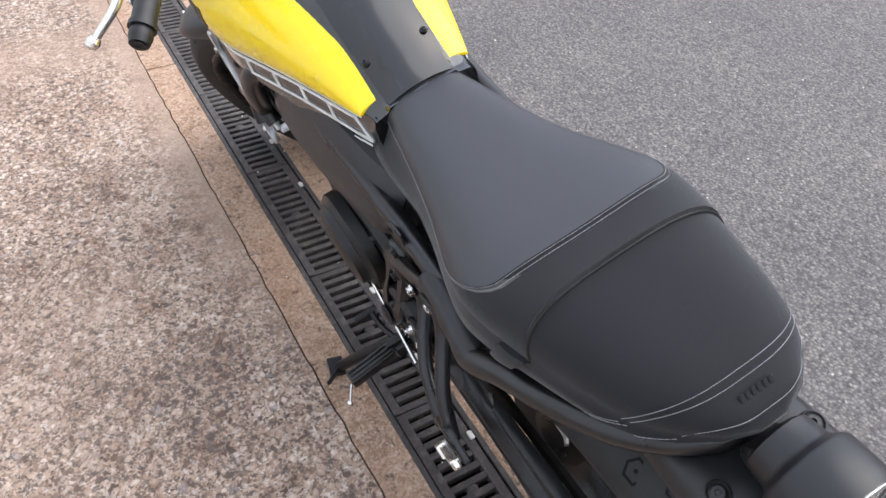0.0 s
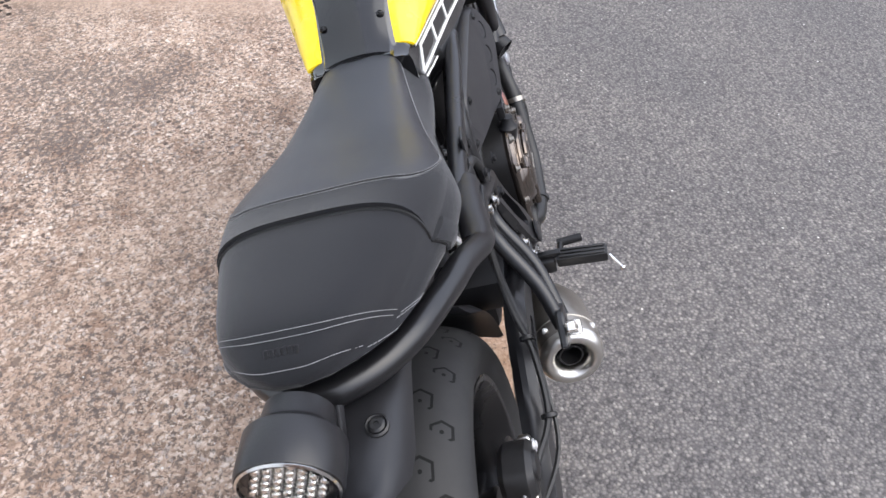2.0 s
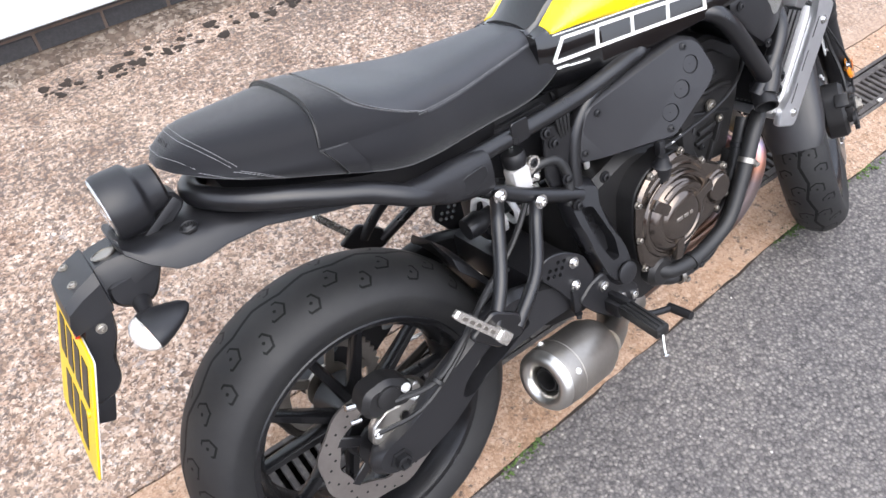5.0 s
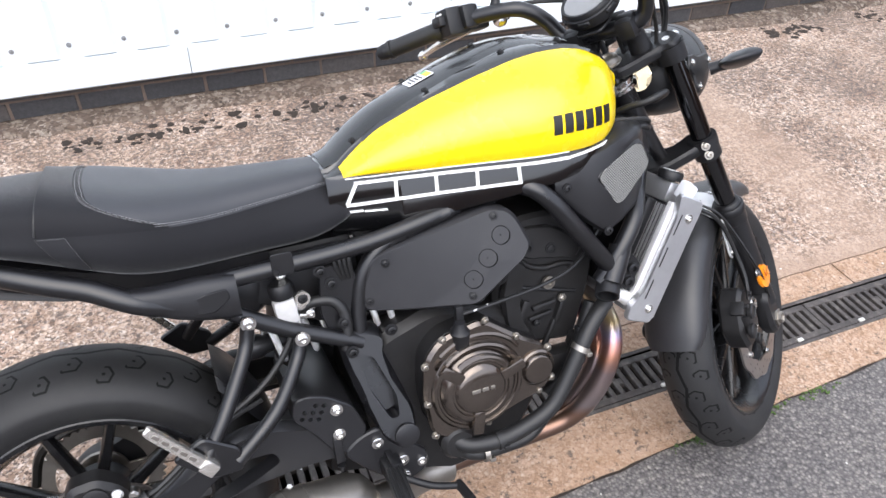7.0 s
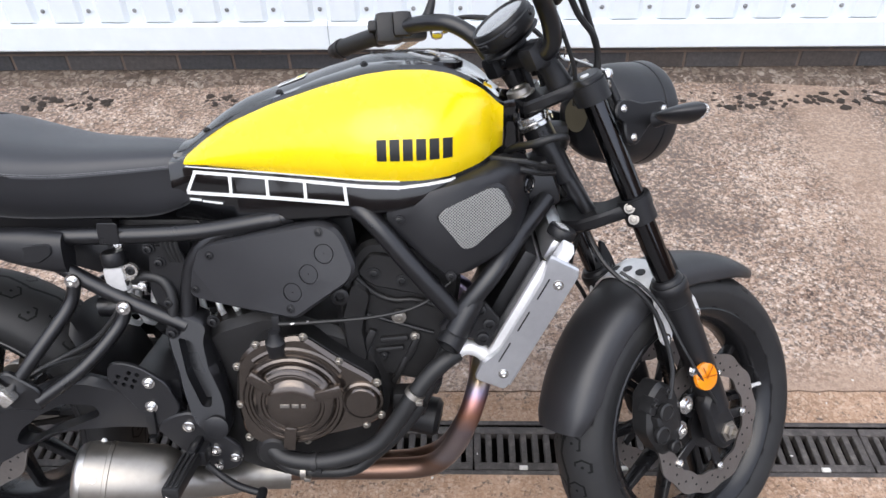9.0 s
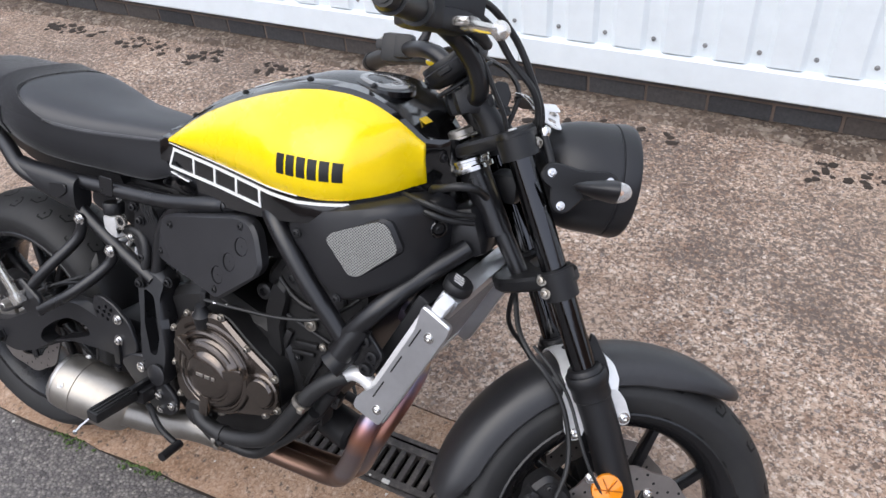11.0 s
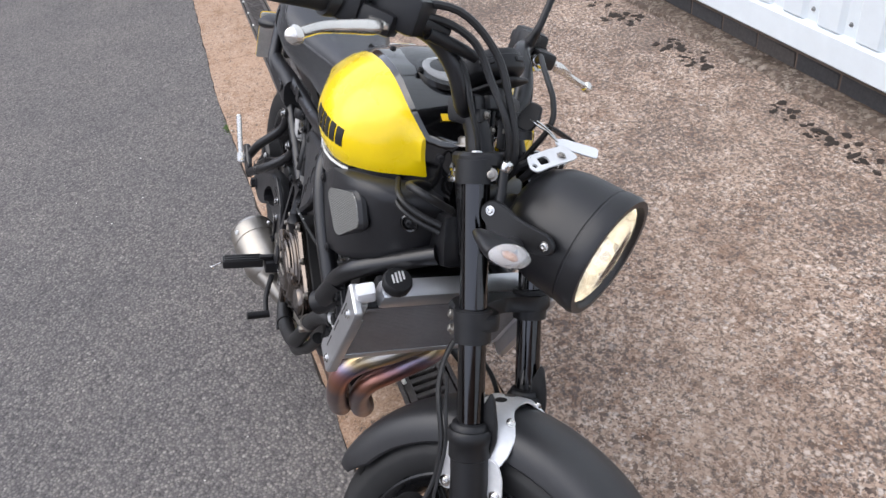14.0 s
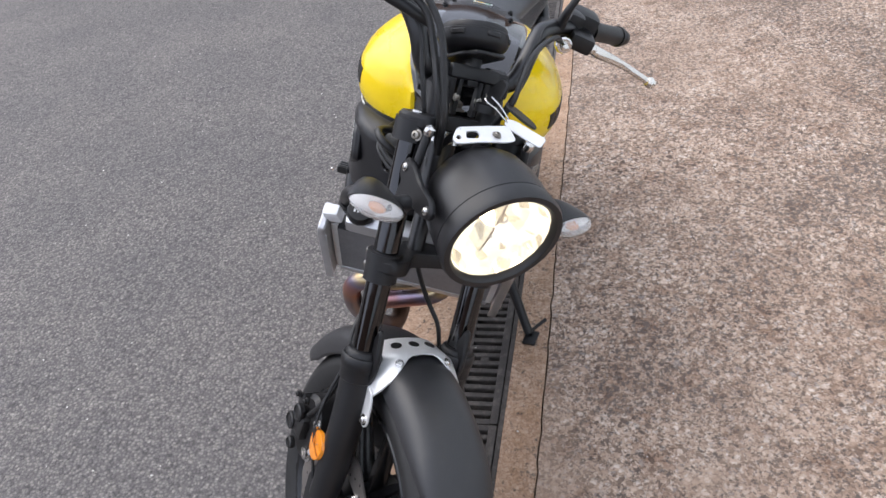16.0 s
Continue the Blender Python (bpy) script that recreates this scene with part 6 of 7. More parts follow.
for i in range(-3, 4):
    for j in range(-3, 4):
        u, v = i * 0.0125 + (0.006 if j % 2 else 0), j * 0.0115
        if math.hypot(u, v) < 0.043:
            bm = bmesh.new()
            lathe(bm, [(0.0058, 0.0585), (0.0058, 0.062), (0.004, 0.066), (0.0008, 0.0675)], lamp_m @ Matrix.Translation((u, v, 0)), 10)
            part("lamp_cell", bm, RED if i == 3 and j > 0 else CHROME, tail_lamp)
bm = bmesh.new()
lathe(bm, [(0.049, 0.0675), (0.03, 0.0705), (0.001, 0.072), (0.001, 0.0712), (0.03, 0.0697), (0.049, 0.0667)], lamp_m, 40, caps=False)
part("lens", bm, CLEAR, tail_lamp, "clear domed lens")
one("lamp_foot", lambda b: (slab(b, rounded([(-0.118, 0.83), (-0.125, 0.85), (-0.15, 0.862), (-0.175, 0.84), (-0.2, 0.825), (-0.2, 0.81), (-0.15, 0.806)], 0.008), side_plane(0.022, -1), 0.044, 0.004), rbox(b, (0.075, 0.006, 0.012), pose(-0.16, -0.03, 0.826, 0, -32, 0), 0.002)), SATIN)


def plate_bracket(b):
    rings = []
    for x, z, w, h in ((-0.17, 0.797, 0.05, 0.03), (-0.215, 0.79, 0.046, 0.04), (-0.245, 0.784, 0.04, 0.05), (-0.26, 0.78, 0.04, 0.052), (-0.262, 0.78, 0.054, 0.056), (-0.29, 0.772, 0.056, 0.05), (-0.312, 0.762, 0.054, 0.04), (-0.318, 0.75, 0.05, 0.02)):
        rings.append([Vector((x, y * w, z + k * h / 2)) for y, k in ((-1, -1), (-1, 0.5), (-0.82, 1), (0.82, 1), (1, 0.5), (1, -1))])
    loft(b, rings)
    slab(b, rounded([(-0.178, 0.785), (-0.19, 0.76), (-0.205, 0.735), (-0.225, 0.727), (-0.25, 0.74), (-0.262, 0.755), (-0.26, 0.78)], 0.008), side_plane(0.044, -1), 0.088, 0.006)
    slab(b, rounded([(-0.262, 0.77), (-0.27, 0.72), (-0.289, 0.683), (-0.295, 0.65), (-0.31, 0.632), (-0.34, 0.628), (-0.328, 0.68), (-0.312, 0.73), (-0.3, 0.765)], 0.008), side_plane(0.05, -1), 0.1, 0.006)
    rbox(b, (0.03, 0.07, 0.045), pose(-0.335, 0.0, 0.61, 0, 22, 0), 0.006)


bracket = one("plate_bracket", plate_bracket, SATIN, "black plastic number plate bracket")
bm = bmesh.new()
lathe(bm, [(0.013, 0), (0.013, 0.002), (0.011, 0.003), (0.011, 0.002), (0.001, 0.002)], axis_to((-0.24, -0.012, 0.8095), (-0.05, 0, 1)) @ Matrix.Diagonal((1, 1.3, 1, 1)), 28)
part("round_badge", bm, STEEL, bracket, "small round silver badge")
for q, w in (((-0.287, -0.051, 0.735), (0, -1, 0)), ((-0.29, -0.03, 0.798), (0, 0, 1)), ((-0.29, 0.03, 0.798), (0, 0, 1))):
    bm = bmesh.new()
    bolt(bm, q, w, 0.005, 0.003)
    part("bracket_screw", bm, STEEL, bracket)
plate_m = Matrix(((0, 0.377, -0.926, -0.347), (-1, 0, 0, 0), (0, 0.926, 0.377, 0.65), (0, 0, 0, 1)))
plate = one("number_plate", lambda b: slab(b, rounded([(-0.114, -0.089), (0.114, -0.089), (0.114, 0.089), (-0.114, 0.089)], 0.008), plate_m, 0.003, 0.0008), PLATE_YELLOW, "yellow rear number plate, characters left as bars")
bm = bmesh.new()
slab(bm, rounded([(-0.113, -0.088), (0.113, -0.088), (0.113, 0.088), (-0.113, 0.088)], 0.008), plate_m @ Matrix.Translation((0, 0, -0.0025)), 0.002, 0.0004)
part("plate_back", bm, CLIP, plate, "grey back of the plate")
for row, count in ((0.04, 4), (-0.04, 3)):
    for k in range(count):
        bm = bmesh.new()
        rbox(bm, (0.034, 0.06, 0.001), plate_m @ Matrix.Translation(((k - (count - 1) / 2) * 0.048, row, 0.0034)), 0)
        part("dark_bar", bm, BLACK_INK, plate)
bm = bmesh.new()
lathe(bm, [(0.006, 0), (0.0055, 0.003), (0.001, 0.004)], axis_to(plate_m @ Vector((0.085, 0.0, 0.003)), plate_m.to_3x3() @ Vector((0, 0, 1))), 14)
part("plate_screw", bm, PLATE_YELLOW, plate)
one("plate_reflector", lambda b: rbox(b, (0.09, 0.034, 0.006), plate_m @ Matrix.Translation((0, 0.105, 0.004)), 0.002), RED, "red rear reflector above the plate")


def signal(base, way, face, m=None, wide=1.5, tall=0.85):
    """A turn signal: black drop-shaped body on a stem with a clear lens and amber bulb."""
    base, way, face = Vector(base), Vector(way).normalized(), Vector(face).normalized()
    end = base + way * 0.058
    mm = axis_to(end, face)
    turned = mm.to_3x3().inverted() @ way
    stretch = mm @ Matrix.Rotation(math.atan2(turned.y, turned.x), 4, "Z") @ Matrix.Diagonal((wide, tall, 1, 1))
    def body(b):
        tube(b, [base, base + way * 0.02, base + way * 0.045], [0.013, 0.011, 0.014], 14)
        lathe(b, [(0.003, -0.054), (0.009, -0.047), (0.0145, -0.034), (0.0195, -0.017), (0.0228, -0.002), (0.0235, 0.006), (0.0225, 0.007), (0.0215, 0.002), (0.001, 0.0)], stretch, 32)
    root = one("turn_signal", body, SATIN, "black turn signal", m)
    for nm, prof, mat_, lab in (("lens", [(0.0225, 0.0065), (0.022, 0.012), (0.0185, 0.02), (0.011, 0.026), (0.001, 0.028), (0.001, 0.027), (0.0105, 0.025), (0.0178, 0.019), (0.0212, 0.012), (0.0218, 0.0065), (0.0225, 0.0065)], MILKY, "pale frosted lens"), ("bulb", [(0.006, 0.003), (0.0075, 0.01), (0.005, 0.017), (0.001, 0.019)], AMBER, "amber bulb"), ("bowl", [(0.0215, 0.007), (0.014, 0.003), (0.001, 0.002), (0.001, 0.001), (0.014, 0.002), (0.0216, 0.0065)], LAMP_WHITE, "")):
        bm = bmesh.new()
        lathe(bm, prof, stretch, 28, caps=False)
        ob = part(nm, bm, mat_, root, lab, m)
        ob.visible_shadow = nm != "lens"
    return root


for s in (1, -1):
    signal((-0.228, s * 0.042, 0.738), (-0.12, s, -0.2), (-1, s * 0.12, -0.12))

# -- side panels --
DIMPLES = ((0.733, 0.724), (0.706, 0.689), (0.677, 0.656))
cover_line = [(0.489, 0.636), (0.497, 0.682), (0.511, 0.72), (0.54, 0.73), (0.723, 0.773), (0.752, 0.766), (0.766, 0.75), (0.785, 0.703), (0.776, 0.683), (0.685, 0.612), (0.67, 0.609), (0.6, 0.613), (0.537, 0.62), (0.497, 0.627)]


def fan_out(b):
    """Swings a side cover so that its front stands further out than its rear."""
    for v in b.verts:
        x, z = v.co.x, v.co.z
        drop = max(0.0, 0.735 + (x - 0.54) * 0.235 - z)
        v.co.y -= (x - 0.52) * 0.11 + 0.21 * drop * max(0.0, min(1.0, (x - 0.5) / 0.22))


one("side_cover", lambda b: (holed(b, rounded(cover_line, 0.014, 5), [(x, z, 0.0165) for x, z in DIMPLES], side_plane(-0.1, -1), 0.03, 0.006), fan_out(b)), COVER, "satin black side cover with round dimples")
for x, z in DIMPLES:
    bm = bmesh.new()
    lathe(bm, [(0.0175, -0.004), (0.0165, 0.001), (0.0155, 0.001), (0.0145, 0.0035), (0.001, 0.0035)], axis_to((x, -0.125, z), (0, -1, 0)), 28, caps=False)
    fan_out(bm)
    part("cover_dimple", bm, COVER, bike)
for x, z in ((0.536, 0.708), (0.725, 0.758), (0.503, 0.645), (0.672, 0.628)):
    bm = bmesh.new()
    bolt(bm, (x, -0.1305, z), (0, -1, 0), 0.005, 0.002)
    fan_out(bm)
    part("cover_screw", bm, MATT, bike)


def left_cover(b):
    """The chain side's cover: one smooth bulged shell from under the tank back to the seat."""
    rings = []
    for x, lo, hi, y in ((0.425, 0.69, 0.75, 0.112), (0.44, 0.665, 0.765, 0.126), (0.5, 0.625, 0.785, 0.139), (0.6, 0.605, 0.8, 0.148), (0.7, 0.61, 0.805, 0.155), (0.76, 0.64, 0.8, 0.158), (0.79, 0.665, 0.785, 0.155), (0.802, 0.69, 0.765, 0.145)):
        ring = [Vector((x, 0.085, lo))]
        for k in range(9):
            u = k / 8
            ring.append(Vector((x, y - 0.012 * (2 * u - 1) ** 4 - 0.03 * max(0.0, u - 0.55) * 2, lo + (hi - lo) * u)))
        ring.append(Vector((x, 0.085, hi)))
        rings.append(ring)
    loft(b, rings)


one("side_cover", left_cover, COVER, "satin black bulged side cover")
one("cover_recess", lambda b: lathe(b, [(0.013, 0.0012), (0.011, 0.0006), (0.009, -0.002), (0.001, -0.0025)], axis_to((0.766, 0.1555, 0.705), (0.1, 1, 0)) @ Matrix.Diagonal((1.0, 1.7, 1, 1)), 24), GLOSS, "oval recess in the cover")


def pod(b):
    rings = []
    rows = ((0.838, 0.772, 0.803, 0.168), (0.85, 0.757, 0.818, 0.172), (0.9, 0.71, 0.835, 0.177), (0.935, 0.682, 0.845, 0.178), (0.97, 0.69, 0.853, 0.169), (1.01, 0.71, 0.86, 0.156), (1.04, 0.727, 0.858, 0.13), (1.062, 0.745, 0.85, 0.085), (1.07, 0.76, 0.84, 0.055))
    for x, lo, hi, y in rows:
        e = min(0.012, (hi - lo) / 4)
        rings.append([Vector((x, -0.03, lo)), Vector((x, -(y - 0.014), lo)), Vector((x, -(y - 0.004), lo + e * 0.5)), Vector((x, -y, lo + e * 1.6)), Vector((x, -y, hi - e * 1.6)), Vector((x, -(y - 0.004), hi - e * 0.5)), Vector((x, -(y - 0.014), hi)), Vector((x, -0.03, hi))])
    loft(b, rings)


both("air_scoop", pod, SATIN, "satin black air scoop beside the tank")
grille = [(0.916, 0.79), (0.928, 0.804), (1.0, 0.834), (1.016, 0.83), (1.036, 0.79), (0.972, 0.735), (0.956, 0.735)]
def swept(b, k=0.2):
    """Turns the front of a flat piece towards the middle of the machine."""
    for v in b.verts:
        v.co.y += k * max(0.0, v.co.x - 0.915)


both("scoop_frame", lambda b: (slab(b, rounded([(x + (0.974 - x) * -0.1, z + (0.784 - z) * -0.12) for x, z in grille], 0.012), side_plane(-0.163, -1), 0.0175, 0.005), swept(b)), SATIN)
both("scoop_grille", lambda b: (slab(b, rounded(grille, 0.012), side_plane(-0.1788, -1), 0.0032, 0.0008), swept(b)), WIRE, "silver woven wire grille")
for flip in (1, -1):
    for q, w in (((0.857, -0.175, 0.784), (0, -1, 0)), ((0.937, -0.177, 0.69), (0, -1, 0)), ((1.065, -0.0838, 0.814), (0.8, -0.6, 0))):
        bm = bmesh.new()
        bolt(bm, (q[0], q[1] * flip, q[2]), (w[0], w[1] * flip, 0), 0.006, 0.003)
        part("scoop_screw", bm, MATT, bike)
    bm = bmesh.new()
    lathe(bm, [(0.0155, -0.004), (0.0155, 0.0015), (0.0135, 0.003), (0.0115, 0.0025), (0.0095, -0.002), (0.001, -0.002)], axis_to((1.066, -0.0845 * flip, 0.814), (0.8, -0.6 * flip, 0)), 28)
    part("screw_well", bm, GLOSS, bike, "recessed black screw well")

# -- radiator --
RM = Matrix.Translation((1.053, 0, 0.605)) @ Matrix.Rotation(radians(27.4), 4, "Y")
one("radiator_core", lambda b: rbox(b, (0.028, 0.32, 0.2), RM, 0.003), MATT, "black radiator core")
radiator_fins = one("fin_grid", lambda b: [rbox(b, (0.0015, 0.3, 0.0042), RM @ Matrix.Translation((0.0147, 0, -0.09 + k * 0.006)), 0) for k in range(31)], FINS)
rear_fins = one("fin_rack", lambda b: [rbox(b, (0.004, 0.004, 0.19), RM @ Matrix.Translation((-0.015, -0.145 + k * 0.0095, 0)), 0) for k in range(31)], FINS)
for fins in (radiator_fins, rear_fins):
    tagged(fins, "fine radiator fins", kind="stuff")
one("radiator_tank", lambda b: (rbox(b, (0.036, 0.29, 0.042), RM @ Matrix.Translation((0.002, 0.01, 0.12)), 0.01), rbox(b, (0.034, 0.31, 0.02), RM @ Matrix.Translation((0, 0, -0.108)), 0.006)), GUARD, "pale aluminium radiator tank")
rad_cap = one("radiator_cap", lambda b: lathe(b, [(0.012, -0.02), (0.012, 0.0), (0.0235, 0.0), (0.0245, 0.004), (0.0245, 0.013), (0.022, 0.017), (0.001, 0.018)], axis_to(RM @ Vector((-0.002, -0.11, 0.142)), RM.to_3x3() @ Vector((-0.1, 0, 1))), 12), MATT, "black radiator cap")
for k in range(4):
    bm = bmesh.new()
    rbox(bm, (0.003, 0.02 - 0.003 * abs(k - 1.5), 0.0008), axis_to(RM @ Vector((-0.002, -0.11, 0.142)), RM.to_3x3() @ Vector((-0.1, 0, 1))) @ Matrix.Translation(((k - 1.5) * 0.006, 0.002 * k, 0.0183)), 0)
    part("print_bar", bm, SILVER, rad_cap)
guard = [(-0.02, 0.126), (0.036, 0.126), (0.04, 0.112), (0.036, -0.125), (-0.02, -0.13), (-0.024, -0.106), (-0.008, -0.064), (-0.008, 0.085)]
guard_m = RM @ Matrix(((1, 0, 0, 0), (0, 0, -1, -0.165), (0, 1, 0, 0), (0, 0, 0, 1)))
for flip in (Matrix.Identity(4), MIRROR):
    bm = bmesh.new()
    slab(bm, rounded(guard, 0.008), guard_m, 0.014, 0.003)
    g = part("radiator_guard", bm, GUARD, bike, "brushed aluminium radiator side guard", flip)
    for v in (0.087, -0.097):
        bm = bmesh.new()
        bolt(bm, guard_m @ Vector((0.018, v, 0.014)), guard_m.to_3x3() @ Vector((0, 0, 1)), 0.006, 0.004)
        part("bolt", bm, CHROME, g, "", flip)
    for v in (0.07, 0.005, -0.06):
        bm = bmesh.new()
        rbox(bm, (0.0025, 0.04, 0.0008), guard_m @ Matrix.Translation((0.0, v, 0.0142)), 0)
        part("slot", bm, BLACK_INK, g, "", flip)
for y in (-0.156, 0.156):
    one("radiator_side_tank", lambda b: rbox(b, (0.034, 0.014, 0.212), RM @ Matrix.Translation((-0.002, y, 0)), 0.004), SILVER, "pale aluminium radiator side tank")
    one("guard_flange", lambda b: rbox(b, (0.003, 0.016, 0.218), RM @ Matrix.Translation((0.038, y * 1.09, -0.004)), 0.001), GUARD, "folded guard edge")
one("radiator_hook", lambda b: (rbox(b, (0.022, 0.03, 0.034), RM @ Matrix.Translation((0.004, -0.158, 0.132)) @ Matrix.Rotation(radians(14), 4, "X"), 0.005)), CARD, "white plastic radiator mount")
one("upper_hose", lambda b: tube(b, [RM @ Vector((-0.01, 0.1, 0.11)), (1.02, 0.08, 0.72), (0.94, 0.03, 0.68)], 0.015, 12), RUBBER)
one("fan_shroud", lambda b: (rbox(b, (0.024, 0.25, 0.19), RM @ Matrix.Translation((-0.032, 0.0, 0.004)), 0.006), lathe(b, [(0.04, 0), (0.036, 0.022), (0.001, 0.024)], axis_to(RM @ Vector((-0.044, 0, 0.0)), RM.to_3x3() @ Vector((-1, 0, 0))), 24)), MATT, "black fan shroud behind the radiator")
for q in ((1.0, -0.158, 0.595), (0.985, -0.158, 0.62), (0.99, -0.16, 0.57)):
    one("mount_bolt", lambda b: bolt(b, q, (0, -1, 0), 0.011, 0.008), MATT)

# -- front end, turned with the bars --
def fork_at(z):
    return 1.427 - (z - 0.296) * math.tan(radians(25))


def steer(name, make, material, label="", parent=None):
    return one(name, make, material, label, TURN, parent)


def steer_both(name, make, material, label=""):
    return both(name, make, material, label, TURN)


FY = 0.093
steer_both("fork_tube", lambda b: tube(b, [(fork_at(0.55), -FY, 0.55), (fork_at(0.95), -FY, 0.95)], 0.0205, 24, 2), DARK_CHROME, "gloss black fork tube")
steer_both("fork_leg", lambda b: tube(b, [(fork_at(0.584), -FY, 0.584), (fork_at(0.5), -FY, 0.5), (fork_at(0.4) - 0.008, -FY - 0.004, 0.4), (fork_at(0.34) - 0.014, -FY - 0.008, 0.34)], [0.0292, 0.029, 0.028, 0.026], 24, 3), MATT, "matt black lower fork leg")
steer_both("fork_seal", lambda b: lathe(b, [(0.0292, 0.0), (0.0315, 0.002), (0.0315, 0.024), (0.0338, 0.027), (0.0338, 0.042), (0.0315, 0.045), (0.0288, 0.0455), (0.0275, 0.052), (0.025, 0.0545), (0.0212, 0.055)], axis_to((fork_at(0.559), -FY, 0.559), RAKE), 32), MATT, "black ribbed dust seal")
steer_both("fork_foot", lambda b: slab(b, rounded([(1.345, 0.36), (1.375, 0.395), (1.4, 0.36), (1.432, 0.31), (1.43, 0.265), (1.4, 0.255), (1.37, 0.28)], 0.016), side_plane(-0.085, -1), 0.036, 0.009), MATT, "matt black fork foot")
steer_both("axle_end", lambda b: lathe(b, [(0.02, 0), (0.02, 0.004), (0.014, 0.005), (0.014, 0.012), (0.009, 0.013), (0.007, 0.006)], axis_to((1.403, -0.121, 0.296), (0, -1, 0)), 6), STEEL)
steer_both("fork_cap", lambda b: lathe(b, [(0.0225, 0), (0.0225, 0.006), (0.0205, 0.009), (0.013, 0.0095), (0.012, 0.007), (0.0075, 0.007), (0.007, 0.012), (0.001, 0.0125)], axis_to((fork_at(0.955), -FY, 0.955), RAKE), 28), SILVER, "silver fork cap")
CLAMP = [(0.0, -0.02), (0.04, -0.034), (0.075, -0.064), (0.1, -0.068), (0.124, -0.056), (0.132, -0.044), (0.124, -0.028), (0.102, -0.026), (0.06, 0.0), (0.03, 0.022), (0.0, 0.026)]


def clamp(b, s, thick):
    c = HEAD + RAKE * s
    fwd = Vector((math.cos(radians(25)), 0, math.sin(radians(25))))
    m = Matrix((( -fwd.x * -1, 0, RAKE.x, c.x), (0, 1, 0, 0), (fwd.z, 0, RAKE.z, c.z), (0, 0, 0, 1)))
    right = [(-v * (1.5 if v < 0 else 0.9), u * 0.91) for u, v in CLAMP]
    outline = [(a, -q) for a, q in right] + [(a, q) for a, q in reversed(right[1:])]
    slab(b, rounded(outline[1:], 0.01, 3), m, thick, 0.005)


steer("top_clamp", lambda b: clamp(b, 1.012, 0.022), MATT, "black upper fork clamp")
steer("lower_clamp", lambda b: clamp(b, 0.78, 0.024), MATT, "black lower fork clamp")
steer_both("clamp_collar", lambda b: tube(b, [(fork_at(0.718), -FY, 0.718), (fork_at(0.762), -FY, 0.762)], 0.0275, 28, 2), MATT)
steer_both("clamp_band", lambda b: tube(b, [(fork_at(0.744), -FY, 0.744), (fork_at(0.76), -FY, 0.76)], 0.029, 28, 2), MATT)
steer_both("top_collar", lambda b: tube(b, [(fork_at(0.925), -FY, 0.925), (fork_at(0.955), -FY, 0.955)], 0.03, 24, 2), MATT)
for q, way in (((1.19, -FY - 0.012, 0.742), (-0.75, -0.65, 0)), ((1.199, -FY - 0.012, 0.722), (-0.75, -0.65, 0)), ((1.154, -FY - 0.008, 0.949), (0.5, -1, 0.2))):
    steer_both("clamp_bolt", lambda b: bolt(b, q, way, 0.0062, 0.006), STEEL)
steer("stem_nut", lambda b: (lathe(b, [(0.026, -0.003), (0.026, 0.0), (0.021, 0.0015), (0.021, 0.01), (0.017, 0.013), (0.012, 0.013), (0.011, 0.009), (0.001, 0.009)], axis_to((1.0535, 0, 0.946), RAKE), 24)), STEEL, "silver stem nut")
one("bearing_cup", lambda b: lathe(b, [(0.034, -0.016), (0.037, -0.014), (0.037, -0.007), (0.0325, -0.005), (0.0325, 0.001), (0.0345, 0.002), (0.0345, 0.006), (0.031, 0.008), (0.02, 0.008)], axis_to((1.0715, 0, 0.908), RAKE), 36), CHROME, "silver bearing cup")
steer_both("bar_riser", lambda b: (tube(b, [(1.103, -0.05, 0.948), (1.082, -0.052, 0.98), (1.056, -0.054, 1.006)], [0.0225, 0.019, 0.0175], 18), rbox(b, (0.05, 0.036, 0.04), pose(1.052, -0.054, 1.003, 0, -25, 0), 0.01)), MATT, "black handlebar riser")
half_bar = [(1.052, 0.0, 1.004), (1.055, -0.052, 1.004), (1.059, -0.076, 1.009), (1.057, -0.09, 1.024), (1.042, -0.103, 1.052), (1.016, -0.121, 1.077), (0.993, -0.146, 1.089), (0.966, -0.21, 1.093), (0.938, -0.284, 1.088), (0.9, -0.395, 1.077)]
bar = half_bar[::-1] + [(x, -y, z) for x, y, z in half_bar[1:]]
steer("handlebar", lambda b: tube(b, bar, 0.0148, 18, 6), FRAME, "black tubular handlebar")
steer_both("grip", lambda b: (tube(b, [(0.937, -0.287, 1.0875), (0.903, -0.388, 1.0777)], 0.0172, 20, 2), tube(b, [(0.941, -0.276, 1.0885), (0.937, -0.288, 1.0875)], 0.0225, 20, 2), tube(b, [(0.905, -0.382, 1.0783), (0.903, -0.389, 1.0776)], 0.0195, 20, 2)), RUBBER, "black ribbed rubber grip")
steer_both("bar_end", lambda b: (tube(b, [(0.903, -0.389, 1.0776), (0.899, -0.4, 1.0766), (0.895, -0.412, 1.0755)], [0.0155, 0.0165, 0.0135], 20, 3), lathe(b, [(0.0095, 0.0), (0.0095, 0.002), (0.005, 0.002), (0.004, -0.004)], axis_to((0.8946, -0.4125, 1.0754), (-0.33, -0.94, -0.09)), 14)), MATT, "black bar end weight")
